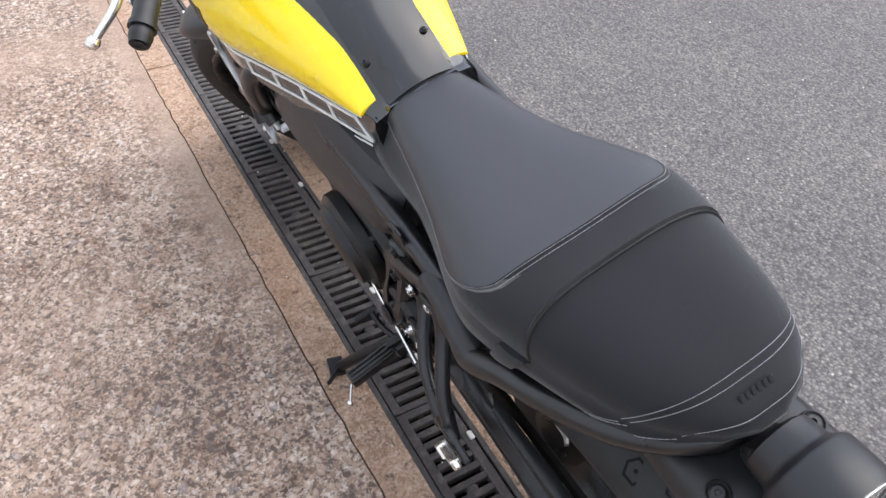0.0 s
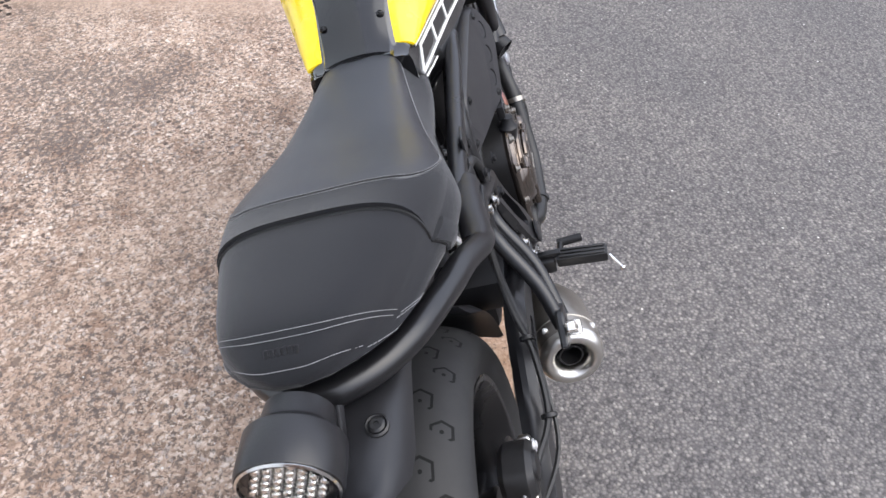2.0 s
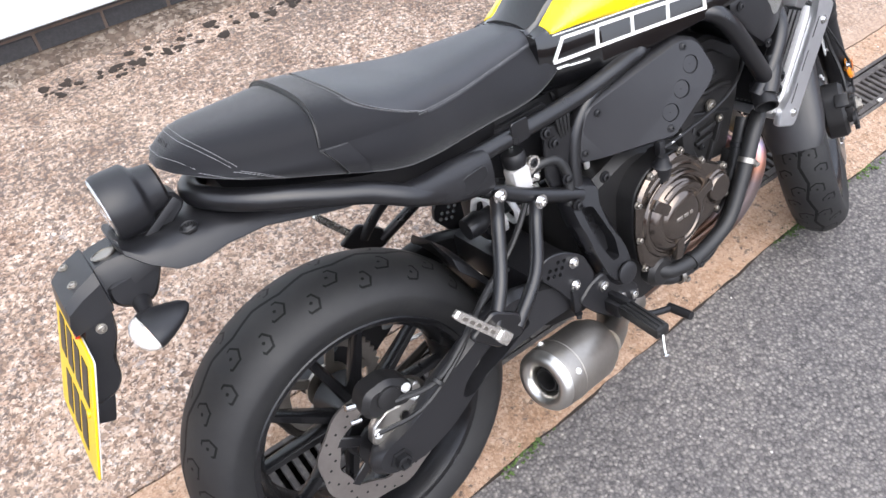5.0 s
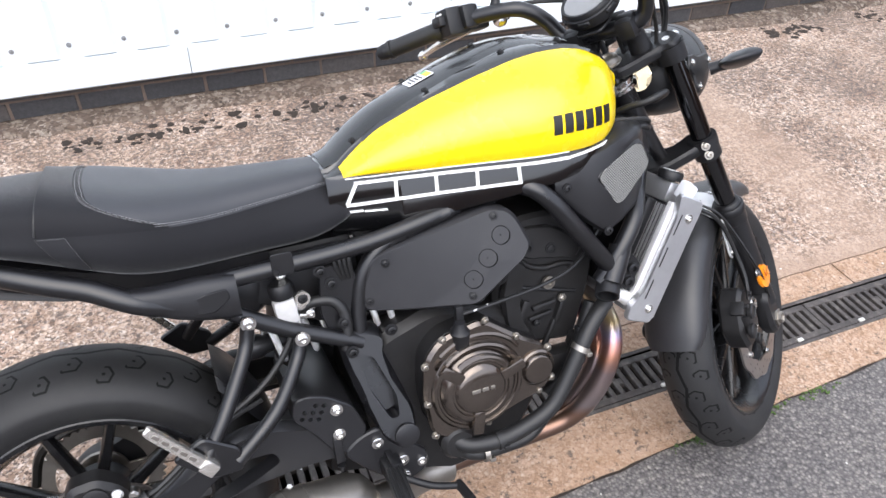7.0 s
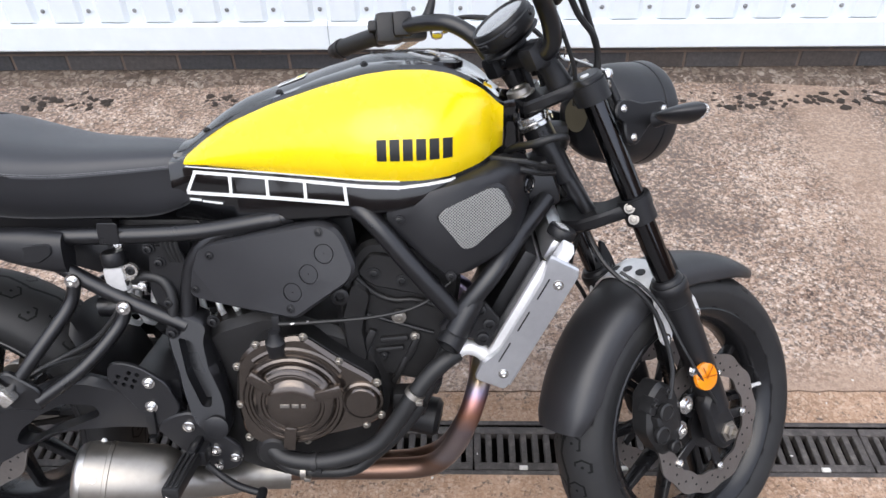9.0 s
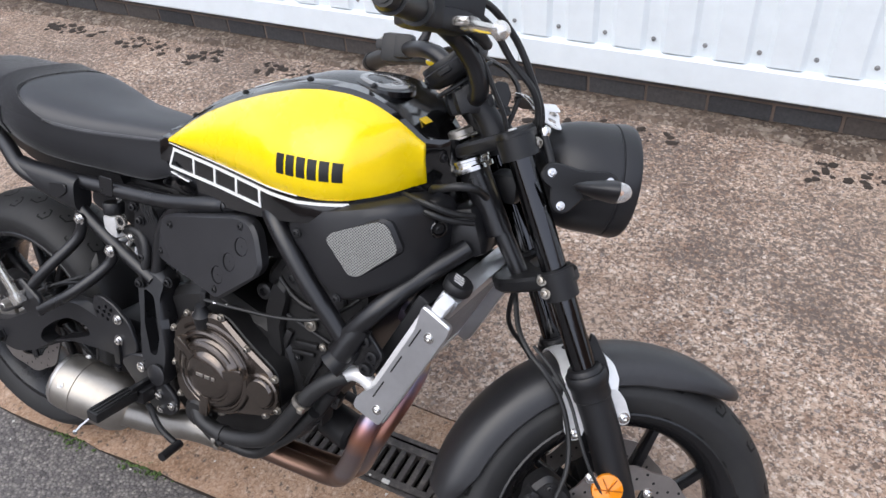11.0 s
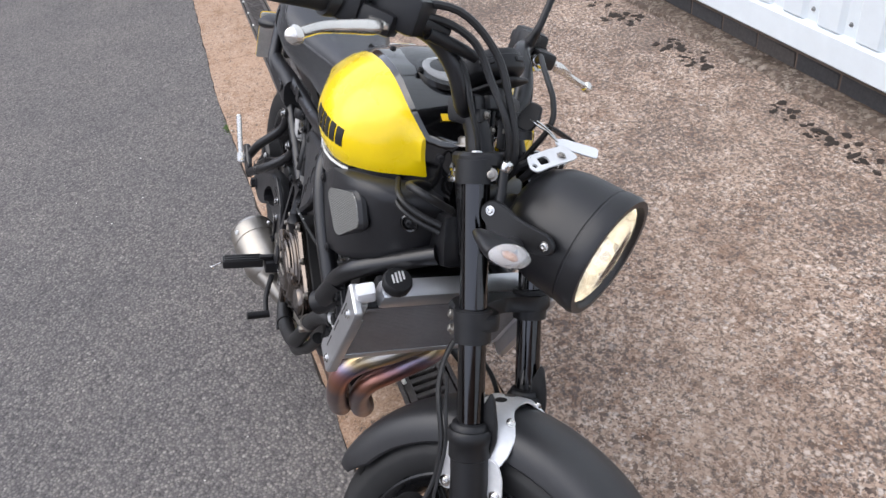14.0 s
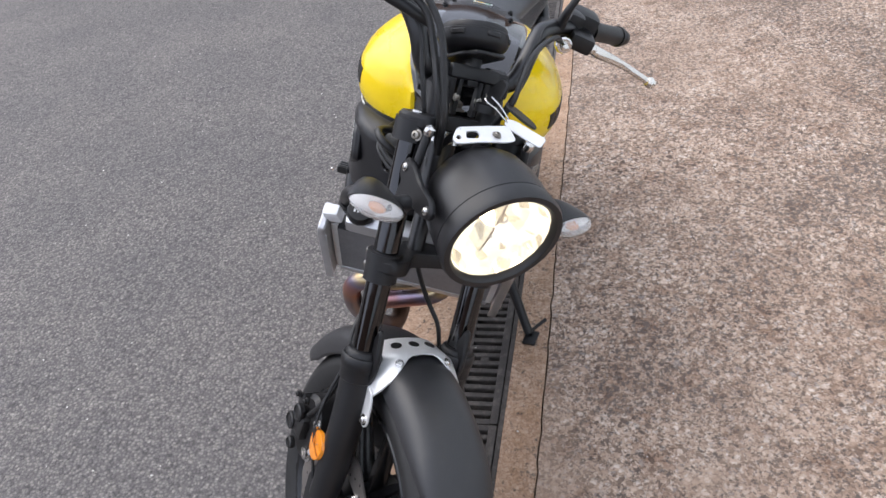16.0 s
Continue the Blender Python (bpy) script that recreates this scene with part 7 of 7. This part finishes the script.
steer_both("switch_housing", lambda b: (rbox(b, (0.052, 0.05, 0.056), Matrix.Translation((0.945, -0.252, 1.095)) @ Matrix.Rotation(radians(22), 4, "Z"), 0.012), rbox(b, (0.02, 0.03, 0.02), Matrix.Translation((0.918, -0.262, 1.1)) @ Matrix.Rotation(radians(22), 4, "Z"), 0.005)), MATT, "black switch housing")
for k in range(3):
    steer_both("switch_mark", lambda b: rbox(b, (0.002, 0.004, 0.003), Matrix.Translation((0.912 + 0.002 * k, -0.252 - 0.006 * k, 1.112)) @ Matrix.Rotation(radians(22), 4, "Z"), 0), WHITE_INK)
steer_both("lever_perch", lambda b: (rbox(b, (0.05, 0.045, 0.03), Matrix.Translation((0.985, -0.232, 1.085)) @ Matrix.Rotation(radians(22), 4, "Z"), 0.008), rbox(b, (0.036, 0.03, 0.045), Matrix.Translation((0.958, -0.222, 1.098)) @ Matrix.Rotation(radians(22), 4, "Z"), 0.008)), MATT, "black lever perch")
steer_both("lever", lambda b: tube(b, [(0.998, -0.238, 1.083), (1.01, -0.27, 1.08), (1.008, -0.31, 1.074), (1.005, -0.35, 1.066), (1.02, -0.398, 1.058)], [0.008, 0.01, 0.0085, 0.007, 0.006], 12), ALLOY, "polished alloy control lever")
steer_both("lever_pivot", lambda b: (slab(b, rounded([(0.0, -0.018), (0.045, -0.014), (0.05, 0.0), (0.04, 0.014), (0.0, 0.012), (-0.02, 0.0)], 0.008), Matrix.Translation((1.0, -0.255, 1.078)) @ Matrix.Rotation(radians(115), 4, "Z"), 0.011, 0.003), bolt(b, (0.998, -0.235, 1.09), (0, 0, 1), 0.006, 0.004)), ALLOY, "polished lever root")
steer_both("lever_ball", lambda b: lathe(b, [(0.001, -0.011), (0.008, -0.008), (0.011, 0), (0.008, 0.008), (0.001, 0.011)], axis_to((1.023, -0.405, 1.057), (0.3, -1, -0.1)), 16), ALLOY)
steer("brake_fluid_tank", lambda b: (rbox(b, (0.066, 0.08, 0.05), Matrix.Translation((0.99, -0.195, 1.105)) @ Matrix.Rotation(radians(20), 4, "Z"), 0.01), tube(b, [(0.975, -0.23, 1.092), (1.01, -0.17, 1.098), (1.028, -0.14, 1.098)], [0.016, 0.015, 0.011], 14), tube(b, [(1.02, -0.17, 1.09), (1.045, -0.13, 1.085), (1.06, -0.1, 1.08)], [0.01, 0.009, 0.008], 12)), MATT, "black front brake master cylinder")
steer("cable_adjuster_wheel", lambda b: lathe(b, [(0.004, -0.012), (0.011, -0.01), (0.0145, -0.004), (0.0145, 0.006), (0.012, 0.009), (0.007, 0.009), (0.006, 0.02), (0.001, 0.021)], axis_to((1.008, 0.184, 1.079), (0.9, -0.35, 0.1)), 24), CHROME, "bright clutch cable adjuster")
mirror_arm = steer("mirror_arm", lambda b: tube(b, [(0.985, 0.176, 1.1), (0.99, 0.172, 1.116), (0.994, 0.17, 1.14), (0.985, 0.19, 1.2), (0.96, 0.26, 1.27)], [0.011, 0.0085, 0.0065, 0.006, 0.006], 12), MATT, "black mirror stem")
bm = bmesh.new()
lathe(bm, [(0.03, 0), (0.05, 0.006), (0.052, 0.018), (0.048, 0.02), (0.047, 0.017), (0.001, 0.017)], axis_to((0.96, 0.29, 1.3), (-1, 0.1, 0.05)), 32)
part("mirror_head", bm, MATT, mirror_arm, "round black mirror", TURN)
meter_m = axis_to((1.047, 0.0, 1.036), (-0.645, 0, 0.764))
meter = steer("meter", lambda b: (lathe(b, [(0.024, 0.004), (0.044, 0.008), (0.052, 0.014), (0.0555, 0.019), (0.0555, 0.035), (0.053, 0.037), (0.053, 0.042), (0.0505, 0.046), (0.0465, 0.046), (0.0455, 0.0435), (0.001, 0.0435)], meter_m, 48), [rbox(b, (0.006, 0.024, 0.009), meter_m @ Matrix.Rotation(radians(a), 4, "Z") @ Matrix.Translation((0.0545, 0, 0.028)), 0.002, segments=1) for a in range(30, 390, 60)]), MATT, "round black instrument pod")
bm = bmesh.new()
lathe(bm, [(0.0455, 0.0437), (0.03, 0.0452), (0.001, 0.0457), (0.001, 0.0437)], meter_m, 36)
part("display", bm, SCREEN, meter, "grey unlit display", TURN)
steer("meter_mount", lambda b: (slab(b, rounded([(-0.03, -0.052), (0.02, -0.05), (0.034, -0.02), (0.034, 0.02), (0.02, 0.05), (-0.03, 0.052)], 0.01), meter_m @ Matrix.Translation((0, 0, -0.004)), 0.007, 0.002), rbox(b, (0.03, 0.022, 0.05), pose(1.06, 0.0, 1.02, 0, -30, 0), 0.007), rbox(b, (0.03, 0.09, 0.022), pose(1.066, 0.0, 1.018, 0, -35, 0), 0.006)), MATT, "black instrument bracket")
for y in (-0.034, 0.034):
    steer("meter_column", lambda b: (rbox(b, (0.016, 0.016, 0.056), pose(1.074, y, 0.996, 0, -22, 0), 0.004), rbox(b, (0.012, 0.008, 0.07), pose(1.08, y * 0.55, 0.99, 0, -22, 0), 0.002)), MATT)
    steer("mount_bolt", lambda b: bolt(b, (1.087, y * 0.6, 0.985), (0.9, 0, 0.4), 0.0045, 0.003), STEEL)
for y in (-0.054, 0.054):
    steer("bar_clamp", lambda b: (lathe(b, [(0.018, -0.017), (0.0225, -0.015), (0.0225, 0.015), (0.018, 0.017)], axis_to((1.054, y, 1.004), (0, 1, 0)), 20, caps=False), rbox(b, (0.012, 0.03, 0.02), pose(1.08, y, 1.004, 0, -25, 0), 0.004)), MATT, "black handlebar clamp")
    steer("clamp_bolt", lambda b: bolt(b, (1.086, y, 1.008), (0.9, 0, 0.4), 0.004, 0.004), STEEL)

# headlamp
LX, LZ = 1.179, 0.906
lamp_axis = axis_to((LX, 0, LZ), (1, 0, -0.02))
lamp = steer("headlamp", lambda b: lathe(b, [(0.03, -0.006), (0.05, -0.001), (0.07, 0.014), (0.083, 0.038), (0.0895, 0.065), (0.0915, 0.09), (0.0925, 0.118), (0.0915, 0.119), (0.0915, 0.121), (0.0935, 0.122), (0.0955, 0.142), (0.0925, 0.15), (0.084, 0.15), (0.08, 0.146), (0.0785, 0.138), (0.0785, 0.13)], lamp_axis, 64, caps=False), SATIN, "satin black round headlamp bucket, switched on")
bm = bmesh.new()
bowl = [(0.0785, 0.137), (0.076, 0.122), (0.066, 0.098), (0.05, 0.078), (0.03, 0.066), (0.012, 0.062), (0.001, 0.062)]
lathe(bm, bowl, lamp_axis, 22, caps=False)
part("reflector", bm, BOWL, lamp, "faceted reflector bowl with the bulb's light as its own glow", TURN, smooth=8)
bm = bmesh.new()
lathe(bm, [(0.001, 0.062), (0.011, 0.064), (0.0125, 0.09), (0.009, 0.103), (0.001, 0.106)], lamp_axis, 20)
part("bulb", bm, LENS, lamp, "lit warm white bulb", TURN)
for s in (-1, 1):
    bm = bmesh.new()
    rbox(bm, (0.05, 0.004, 0.03), lamp_axis @ Matrix.Translation((0.0, s * 0.028, 0.1)) @ Matrix.Rotation(radians(90), 4, "Z"), 0.001)
    part("vane", bm, CHROME, lamp, "", TURN)
bm = bmesh.new()
lathe(bm, [(0.0795, 0.139), (0.078, 0.1415), (0.05, 0.149), (0.025, 0.152), (0.001, 0.153), (0.001, 0.1505), (0.05, 0.1465), (0.0775, 0.1385), (0.0795, 0.139)], lamp_axis, 64, caps=False)
lens = part("lens", bm, CLEAR, lamp, "clear domed headlamp glass", TURN)
lens.visible_shadow = False
steer_both("lamp_bracket", lambda b: slab(b, rounded([(1.163, 0.905), (1.172, 0.922), (1.19, 0.924), (1.225, 0.917), (1.272, 0.919), (1.286, 0.91), (1.286, 0.897), (1.272, 0.889), (1.24, 0.879), (1.215, 0.852), (1.203, 0.846), (1.19, 0.85), (1.184, 0.864), (1.182, 0.886), (1.168, 0.892)], 0.008), side_plane(-0.1, -1), 0.011, 0.003), MATT, "black headlamp bracket")
for x, z in ((1.18, 0.908), (1.2, 0.86), (1.272, 0.904)):
    steer_both("bracket_bolt", lambda b: bolt(b, (x, -0.112, z), (0, -1, 0), 0.0046, 0.003), CHROME)
steer_both("bracket_stay", lambda b: tube(b, [(1.164, -0.092, 0.962), (1.178, -0.096, 0.93), (1.192, -0.1, 0.89)], 0.007, 10), MATT, "black headlamp stay")
steer_both("stay_dome", lambda b: (lathe(b, [(0.001, -0.01), (0.008, -0.006), (0.0095, 0), (0.008, 0.006), (0.001, 0.01)], axis_to((1.166, -0.092, 0.967), (0, 0, 1)), 14)), CHROME)
for s in (1, -1):
    signal((1.238, s * 0.122, 0.886), (0.25, s, 0.12), (1, s * 0.2, -0.02), TURN, 1.9, 0.7)


PLATE_M = pose(1.187, -0.02, 0.991, 20, 15, 0)
kp_line = [(-0.014, -0.037), (0.006, -0.049), (0.016, -0.044), (0.017, -0.01), (0.022, 0.034), (0.02, 0.047), (-0.008, 0.043), (-0.012, 0.005)]
steer("lamp_top_bracket", lambda b: holed(b, rounded(kp_line, 0.007), [(0.005, -0.039, 0.004), rounded([(-0.005, -0.025), (0.008, -0.028), (0.01, -0.01), (0.003, -0.006), (-0.004, -0.009)], 0.003)], PLATE_M, 0.003, 0.0008), SILVER, "brushed aluminium lamp bracket with cutouts")
steer("bracket_bolt", lambda b: bolt(b, PLATE_M @ Vector((0.007, 0.02, 0.003)), (0, 0, 1), 0.005, 0.003), STEEL)
steer("bracket_leg", lambda b: [tube(b, [PLATE_M @ Vector((-0.006, v, 0.0)), (1.165, -0.02 + v, 0.965), (1.15, -0.02 + v, 0.935)], 0.006, 8) for v in (-0.03, 0.03)], MATT, "black strut under the lamp bracket")
key = steer("ignition_key", lambda b: (lathe(b, [(0.018, 0), (0.018, 0.012), (0.014, 0.014), (0.001, 0.014)], axis_to((1.117, 0.02, 0.985), RAKE), 20), slab(b, rounded([(-0.012, 0), (0.012, 0), (0.018, 0.022), (0.01, 0.045), (-0.01, 0.045), (-0.018, 0.022)], 0.006), Matrix.Translation((1.113, 0.024, 0.998)) @ Matrix.Rotation(radians(75), 4, "X"), 0.007, 0.002)), MATT, "black ignition key in its lock")
bm = bmesh.new()
tube(bm, [(1.13, -0.005, 1.024), (1.146, -0.012, 1.022), (1.158, 0.004, 1.018), (1.172, 0.023, 1.008), (1.17, 0.029, 1.008), (1.153, 0.016, 1.019), (1.136, 0.002, 1.025)], 0.0016, 6, 5)
part("ring", bm, CHROME, key, "", TURN)
bm = bmesh.new()
tag_x = Vector((0.78, 0.6, 0.08)).normalized()
tag_n = Vector((0.3, -0.6, 0.72)).normalized()
tag_y = tag_n.cross(tag_x).normalized()
tag_m = Matrix.Translation((1.195, 0.043, 1.009)) @ Matrix((tag_x, tag_y, tag_x.cross(tag_y))).transposed().to_4x4()
slab(bm, rounded([(-0.034, -0.004), (-0.022, -0.009), (0.034, -0.009), (0.034, 0.009), (-0.022, 0.009), (-0.034, 0.004)], 0.005), tag_m, 0.003, 0.001)
part("tag", bm, CARD, key, "white plastic key tag", TURN)
bm = bmesh.new()
slab(bm, rounded([(-0.03, -0.012), (0.0, -0.02), (0.03, -0.012), (0.034, 0.01), (0.0, 0.02), (-0.03, 0.012)], 0.012), Matrix.Translation((1.16, 0.05, 1.014)) @ Matrix.Rotation(radians(-16), 4, "X") @ Matrix.Rotation(radians(65), 4, "Z"), 0.004, 0.001)
part("fob", bm, RUBBER, key, "black leather key fob", TURN)

# front mudguard and its alloy brace
def mudguard(b):
    rings = []
    for d in range(55, 172, 4):
        a = radians(d)
        r = 0.328
        taper = float(np.interp(d, (55, 59, 64, 71, 159, 167, 171), (0.55, 0.82, 0.94, 1.0, 1.0, 0.93, 0.78)))
        up = Vector((math.cos(a), 0, math.sin(a)))
        hang = float(np.interp(d, (55, 61, 82, 159, 171), (0.25, 0.5, 1.0, 1.0, 0.55)))
        half_prof = [(y, h * hang if h < 0 else h) for y, h in ((0.067, -0.047), (0.0665, -0.034), (0.064, -0.022), (0.059, -0.012), (0.05, -0.004), (0.037, 0.0015), (0.02, 0.0045))]
        prof = [(-y, h) for y, h in half_prof] + [(0, 0.0055)] + half_prof[::-1]
        outer = [FRONT + up * (r + h) + Vector((0, y * taper, 0)) for y, h in prof]
        inner = [FRONT + up * (r + h - 0.004) + Vector((0, y * taper * 0.95, 0)) for y, h in reversed(prof)]
        rings.append(outer + inner)
    loft(b, rings)


steer("front_mudguard", mudguard, GUARD_BLACK, "matt black front mudguard")


BRACE = [(0.0, 0.629), (0.025, 0.628), (0.045, 0.622), (0.062, 0.611), (0.074, 0.597), (0.081, 0.578), (0.084, 0.556)]


def brace_at(x, k, up=0.0):
    """A point of the brace's arch; k counts along half of it, negative to the right."""
    a = abs(k)
    y, z = (float(np.interp(a, range(7), [q[i] for q in BRACE])) for i in (0, 1))
    nor = Vector((-0.3, math.copysign(min(1.0, a / 5), k), max(0.0, 1 - a / 6)))
    return Vector((x, math.copysign(y, k), z - 0.003 + 0.5 * min(0.0, x - 1.312) - 0.2 * max(0.0, x - 1.312))) + nor.normalized() * up


def brace(b):
    rings = []
    for k in np.linspace(-5.6, 5.6, 29):
        a = abs(k)
        back = float(np.interp(a, (0, 3, 4.5, 5.6), (1.256, 1.258, 1.266, 1.27)))
        fore = float(np.interp(a, (0, 1, 1.8, 2.6, 4, 5, 5.6), (1.312, 1.314, 1.33, 1.346, 1.352, 1.35, 1.346)))
        xs = np.linspace(back, fore, 6)
        rings.append([brace_at(x, k, 0.003) for x in xs] + [brace_at(x, k) for x in reversed(xs)])
    loft(b, rings)


br = steer("mudguard_brace", brace, SILVER, "brushed aluminium mudguard brace with three holes")
for s in (1, -1):
    for line, x1, z1 in (([(1.318, 0.572), (1.348, 0.572), (1.363, 0.556), (1.377, 0.526), (1.374, 0.514), (1.362, 0.511), (1.352, 0.52), (1.34, 0.548)], 1.365, 0.525), ([(1.26, 0.575), (1.304, 0.575), (1.299, 0.54), (1.302, 0.5), (1.297, 0.482), (1.282, 0.478), (1.27, 0.49), (1.256, 0.545)], 1.286, 0.492)):
        bm = bmesh.new()
        slab(bm, rounded(line, 0.006), side_plane(-0.083 * s, -s), 0.004, 0.001)
        part("leg", bm, SILVER, br, "", TURN)
        bm = bmesh.new()
        bolt(bm, (x1, -0.087 * s, z1), (0, -s, 0), 0.0065, 0.005)
        part("bolt", bm, CHROME, br, "", TURN)
    bm = bmesh.new()
    bolt(bm, brace_at(1.325, 2.0 * s, 0.003), (0.2, 0.4 * s, 1), 0.005, 0.003)
    part("bolt", bm, CHROME, br, "", TURN)
for k in (-1.35, 0.0, 1.35):
    bm = bmesh.new()
    lathe(bm, [(0.0095, -0.001), (0.0095, 0.0006), (0.001, 0.0007)], axis_to(brace_at(1.281, k, 0.0034), (-0.45, k * 0.16, 1)), 18)
    part("hole", bm, BLACK_INK, br, "", TURN)
steer_both("fork_guard", lambda b: slab(b, rounded([(1.288, 0.662), (1.296, 0.658), (1.318, 0.625), (1.329, 0.6), (1.332, 0.56), (1.3, 0.545), (1.288, 0.57), (1.284, 0.61)], 0.008), side_plane(-0.079, -1), 0.01, 0.003), MATT, "black fork tube guard")
# brakes
steer_both("front_caliper", lambda b: (slab(b, rounded([(1.22, 0.4), (1.25, 0.425), (1.29, 0.4), (1.305, 0.33), (1.29, 0.285), (1.25, 0.28), (1.215, 0.33)], 0.014), side_plane(-0.055, -1), 0.05, 0.008), rbox(b, (0.05, 0.02, 0.045), pose(1.25, -0.11, 0.35, 0, -15, 0), 0.006)), CASING, "dark four-piston brake caliper")
for x, z, r in ((1.243, 0.372, 0.017), (1.232, 0.332, 0.017), (1.262, 0.303, 0.012)):
    steer_both("piston_cap", lambda b: lathe(b, [(r, -0.004), (r, 0.004), (r * 0.8, 0.006), (r * 0.75, 0.004), (0.001, 0.004)], axis_to((x, -0.119, z), (0, -1, 0)), 20), CASING)
steer_both("caliper_bridge", lambda b: (rbox(b, (0.018, 0.03, 0.03), pose(1.222, -0.1, 0.385, 0, 30, 0), 0.004), bolt(b, (1.216, -0.118, 0.392), (0, -1, 0), 0.005, 0.006), bolt(b, (1.247, -0.118, 0.41), (0, -1, 0), 0.005, 0.006)), CASING)
for x, z in ((1.314, 0.363), (1.297, 0.319)):
    steer_both("caliper_pin", lambda b: bolt(b, (x, -0.101, z), (0, -1, 0), 0.0115, 0.007), CHROME, "bright caliper mounting bolt")
steer_both("side_reflector", lambda b: lathe(b, [(0.006, -0.006), (0.006, -0.001), (0.024, 0), (0.026, 0.003), (0.025, 0.009), (0.018, 0.0105), (0.001, 0.011)], axis_to((1.341, -0.12, 0.417), (-0.1, -1, 0.1)), 28), AMBER, "round amber side reflector")
steer_both("reflector_cross", lambda b: [rbox(b, (0.046, 0.0012, 0.0016), Matrix.Translation((1.3399, -0.1312, 0.4182)) @ Matrix.Rotation(radians(-5.7), 4, "Z") @ Matrix.Rotation(radians(5.7), 4, "X") @ Matrix.Rotation(radians(a), 4, "Y"), 0) for a in (0, 60, 120)], surface("dark_amber", (0.4, 0.1, 0.0), 0.3))
steer_both("hose_clip", lambda b: bolt(b, (1.312, -0.122, 0.434), (0, -1, 0), 0.007, 0.006), CHROME)
steer_both("front_brake_hose", lambda b: tube(b, [(1.262, -0.112, 0.39), (1.275, -0.108, 0.44), (1.272, -0.098, 0.495), (1.252, -0.092, 0.55), (1.222, -0.084, 0.59), (1.198, -0.066, 0.615), (1.18, -0.04, 0.65), (1.175, 0.0, 0.71)], 0.0045, 8), RUBBER, "black brake hose")
steer("sensor_wire", lambda b: tube(b, [(1.37, -0.122, 0.36), (1.325, -0.128, 0.42), (1.296, -0.122, 0.47), (1.266, -0.1, 0.55), (1.235, -0.086, 0.595), (1.205, -0.06, 0.625)], 0.003, 6), RUBBER)


for pts, r in (
    ([(0.975, -0.23, 1.085), (1.02, -0.17, 1.11), (1.062, -0.122, 1.1), (1.1, -0.103, 1.06), (1.138, -0.096, 1.025), (1.155, -0.08, 0.985), (1.15, -0.055, 0.93)], 0.0055),
    ([(0.985, -0.2, 1.115), (1.04, -0.15, 1.13), (1.092, -0.112, 1.1), (1.13, -0.094, 1.05), (1.162, -0.076, 0.985), (1.152, -0.05, 0.92)], 0.0055),
    ([(0.96, -0.22, 1.1), (1.0, -0.14, 1.098), (1.05, -0.107, 1.062), (1.078, -0.096, 1.02), (1.105, -0.082, 0.975), (1.12, -0.06, 0.92)], 0.004),
    ([(0.97, 0.2, 1.085), (1.004, 0.135, 1.096), (1.04, 0.113, 1.07), (1.066, 0.1, 1.03), (1.085, 0.08, 0.98), (1.1, 0.05, 0.92)], 0.0045),
    ([(1.008, 0.18, 1.081), (1.03, 0.145, 1.096), (1.062, 0.1, 1.09), (1.1, 0.062, 1.075), (1.13, 0.042, 1.055), (1.145, 0.036, 1.02), (1.125, 0.035, 0.95)], 0.0045)):
    steer("control_cable", lambda b: tube(b, pts, r, 8), RUBBER, "black control cable")
for k in range(2):
    one("throttle_cable", lambda b: tube(b, [(1.11, -0.05, 0.835 - 0.012 * k), (1.085, -0.085, 0.845 - 0.012 * k), (1.055, -0.105, 0.858 - 0.014 * k), (1.0, -0.09, 0.86 - 0.012 * k)], 0.005, 8), RUBBER, "black cable beside the steering head")
one("loom_hose", lambda b: tube(b, [(1.125, -0.045, 0.87), (1.122, -0.085, 0.892), (1.1, -0.102, 0.896), (1.072, -0.098, 0.886), (1.045, -0.07, 0.873), (1.02, -0.03, 0.85)], 0.0065, 10), RUBBER, "black hose beside the steering head")
one("steering_lock", lambda b: rbox(b, (0.05, 0.05, 0.05), pose(1.12, 0.06, 0.86), 0.01), MATT)
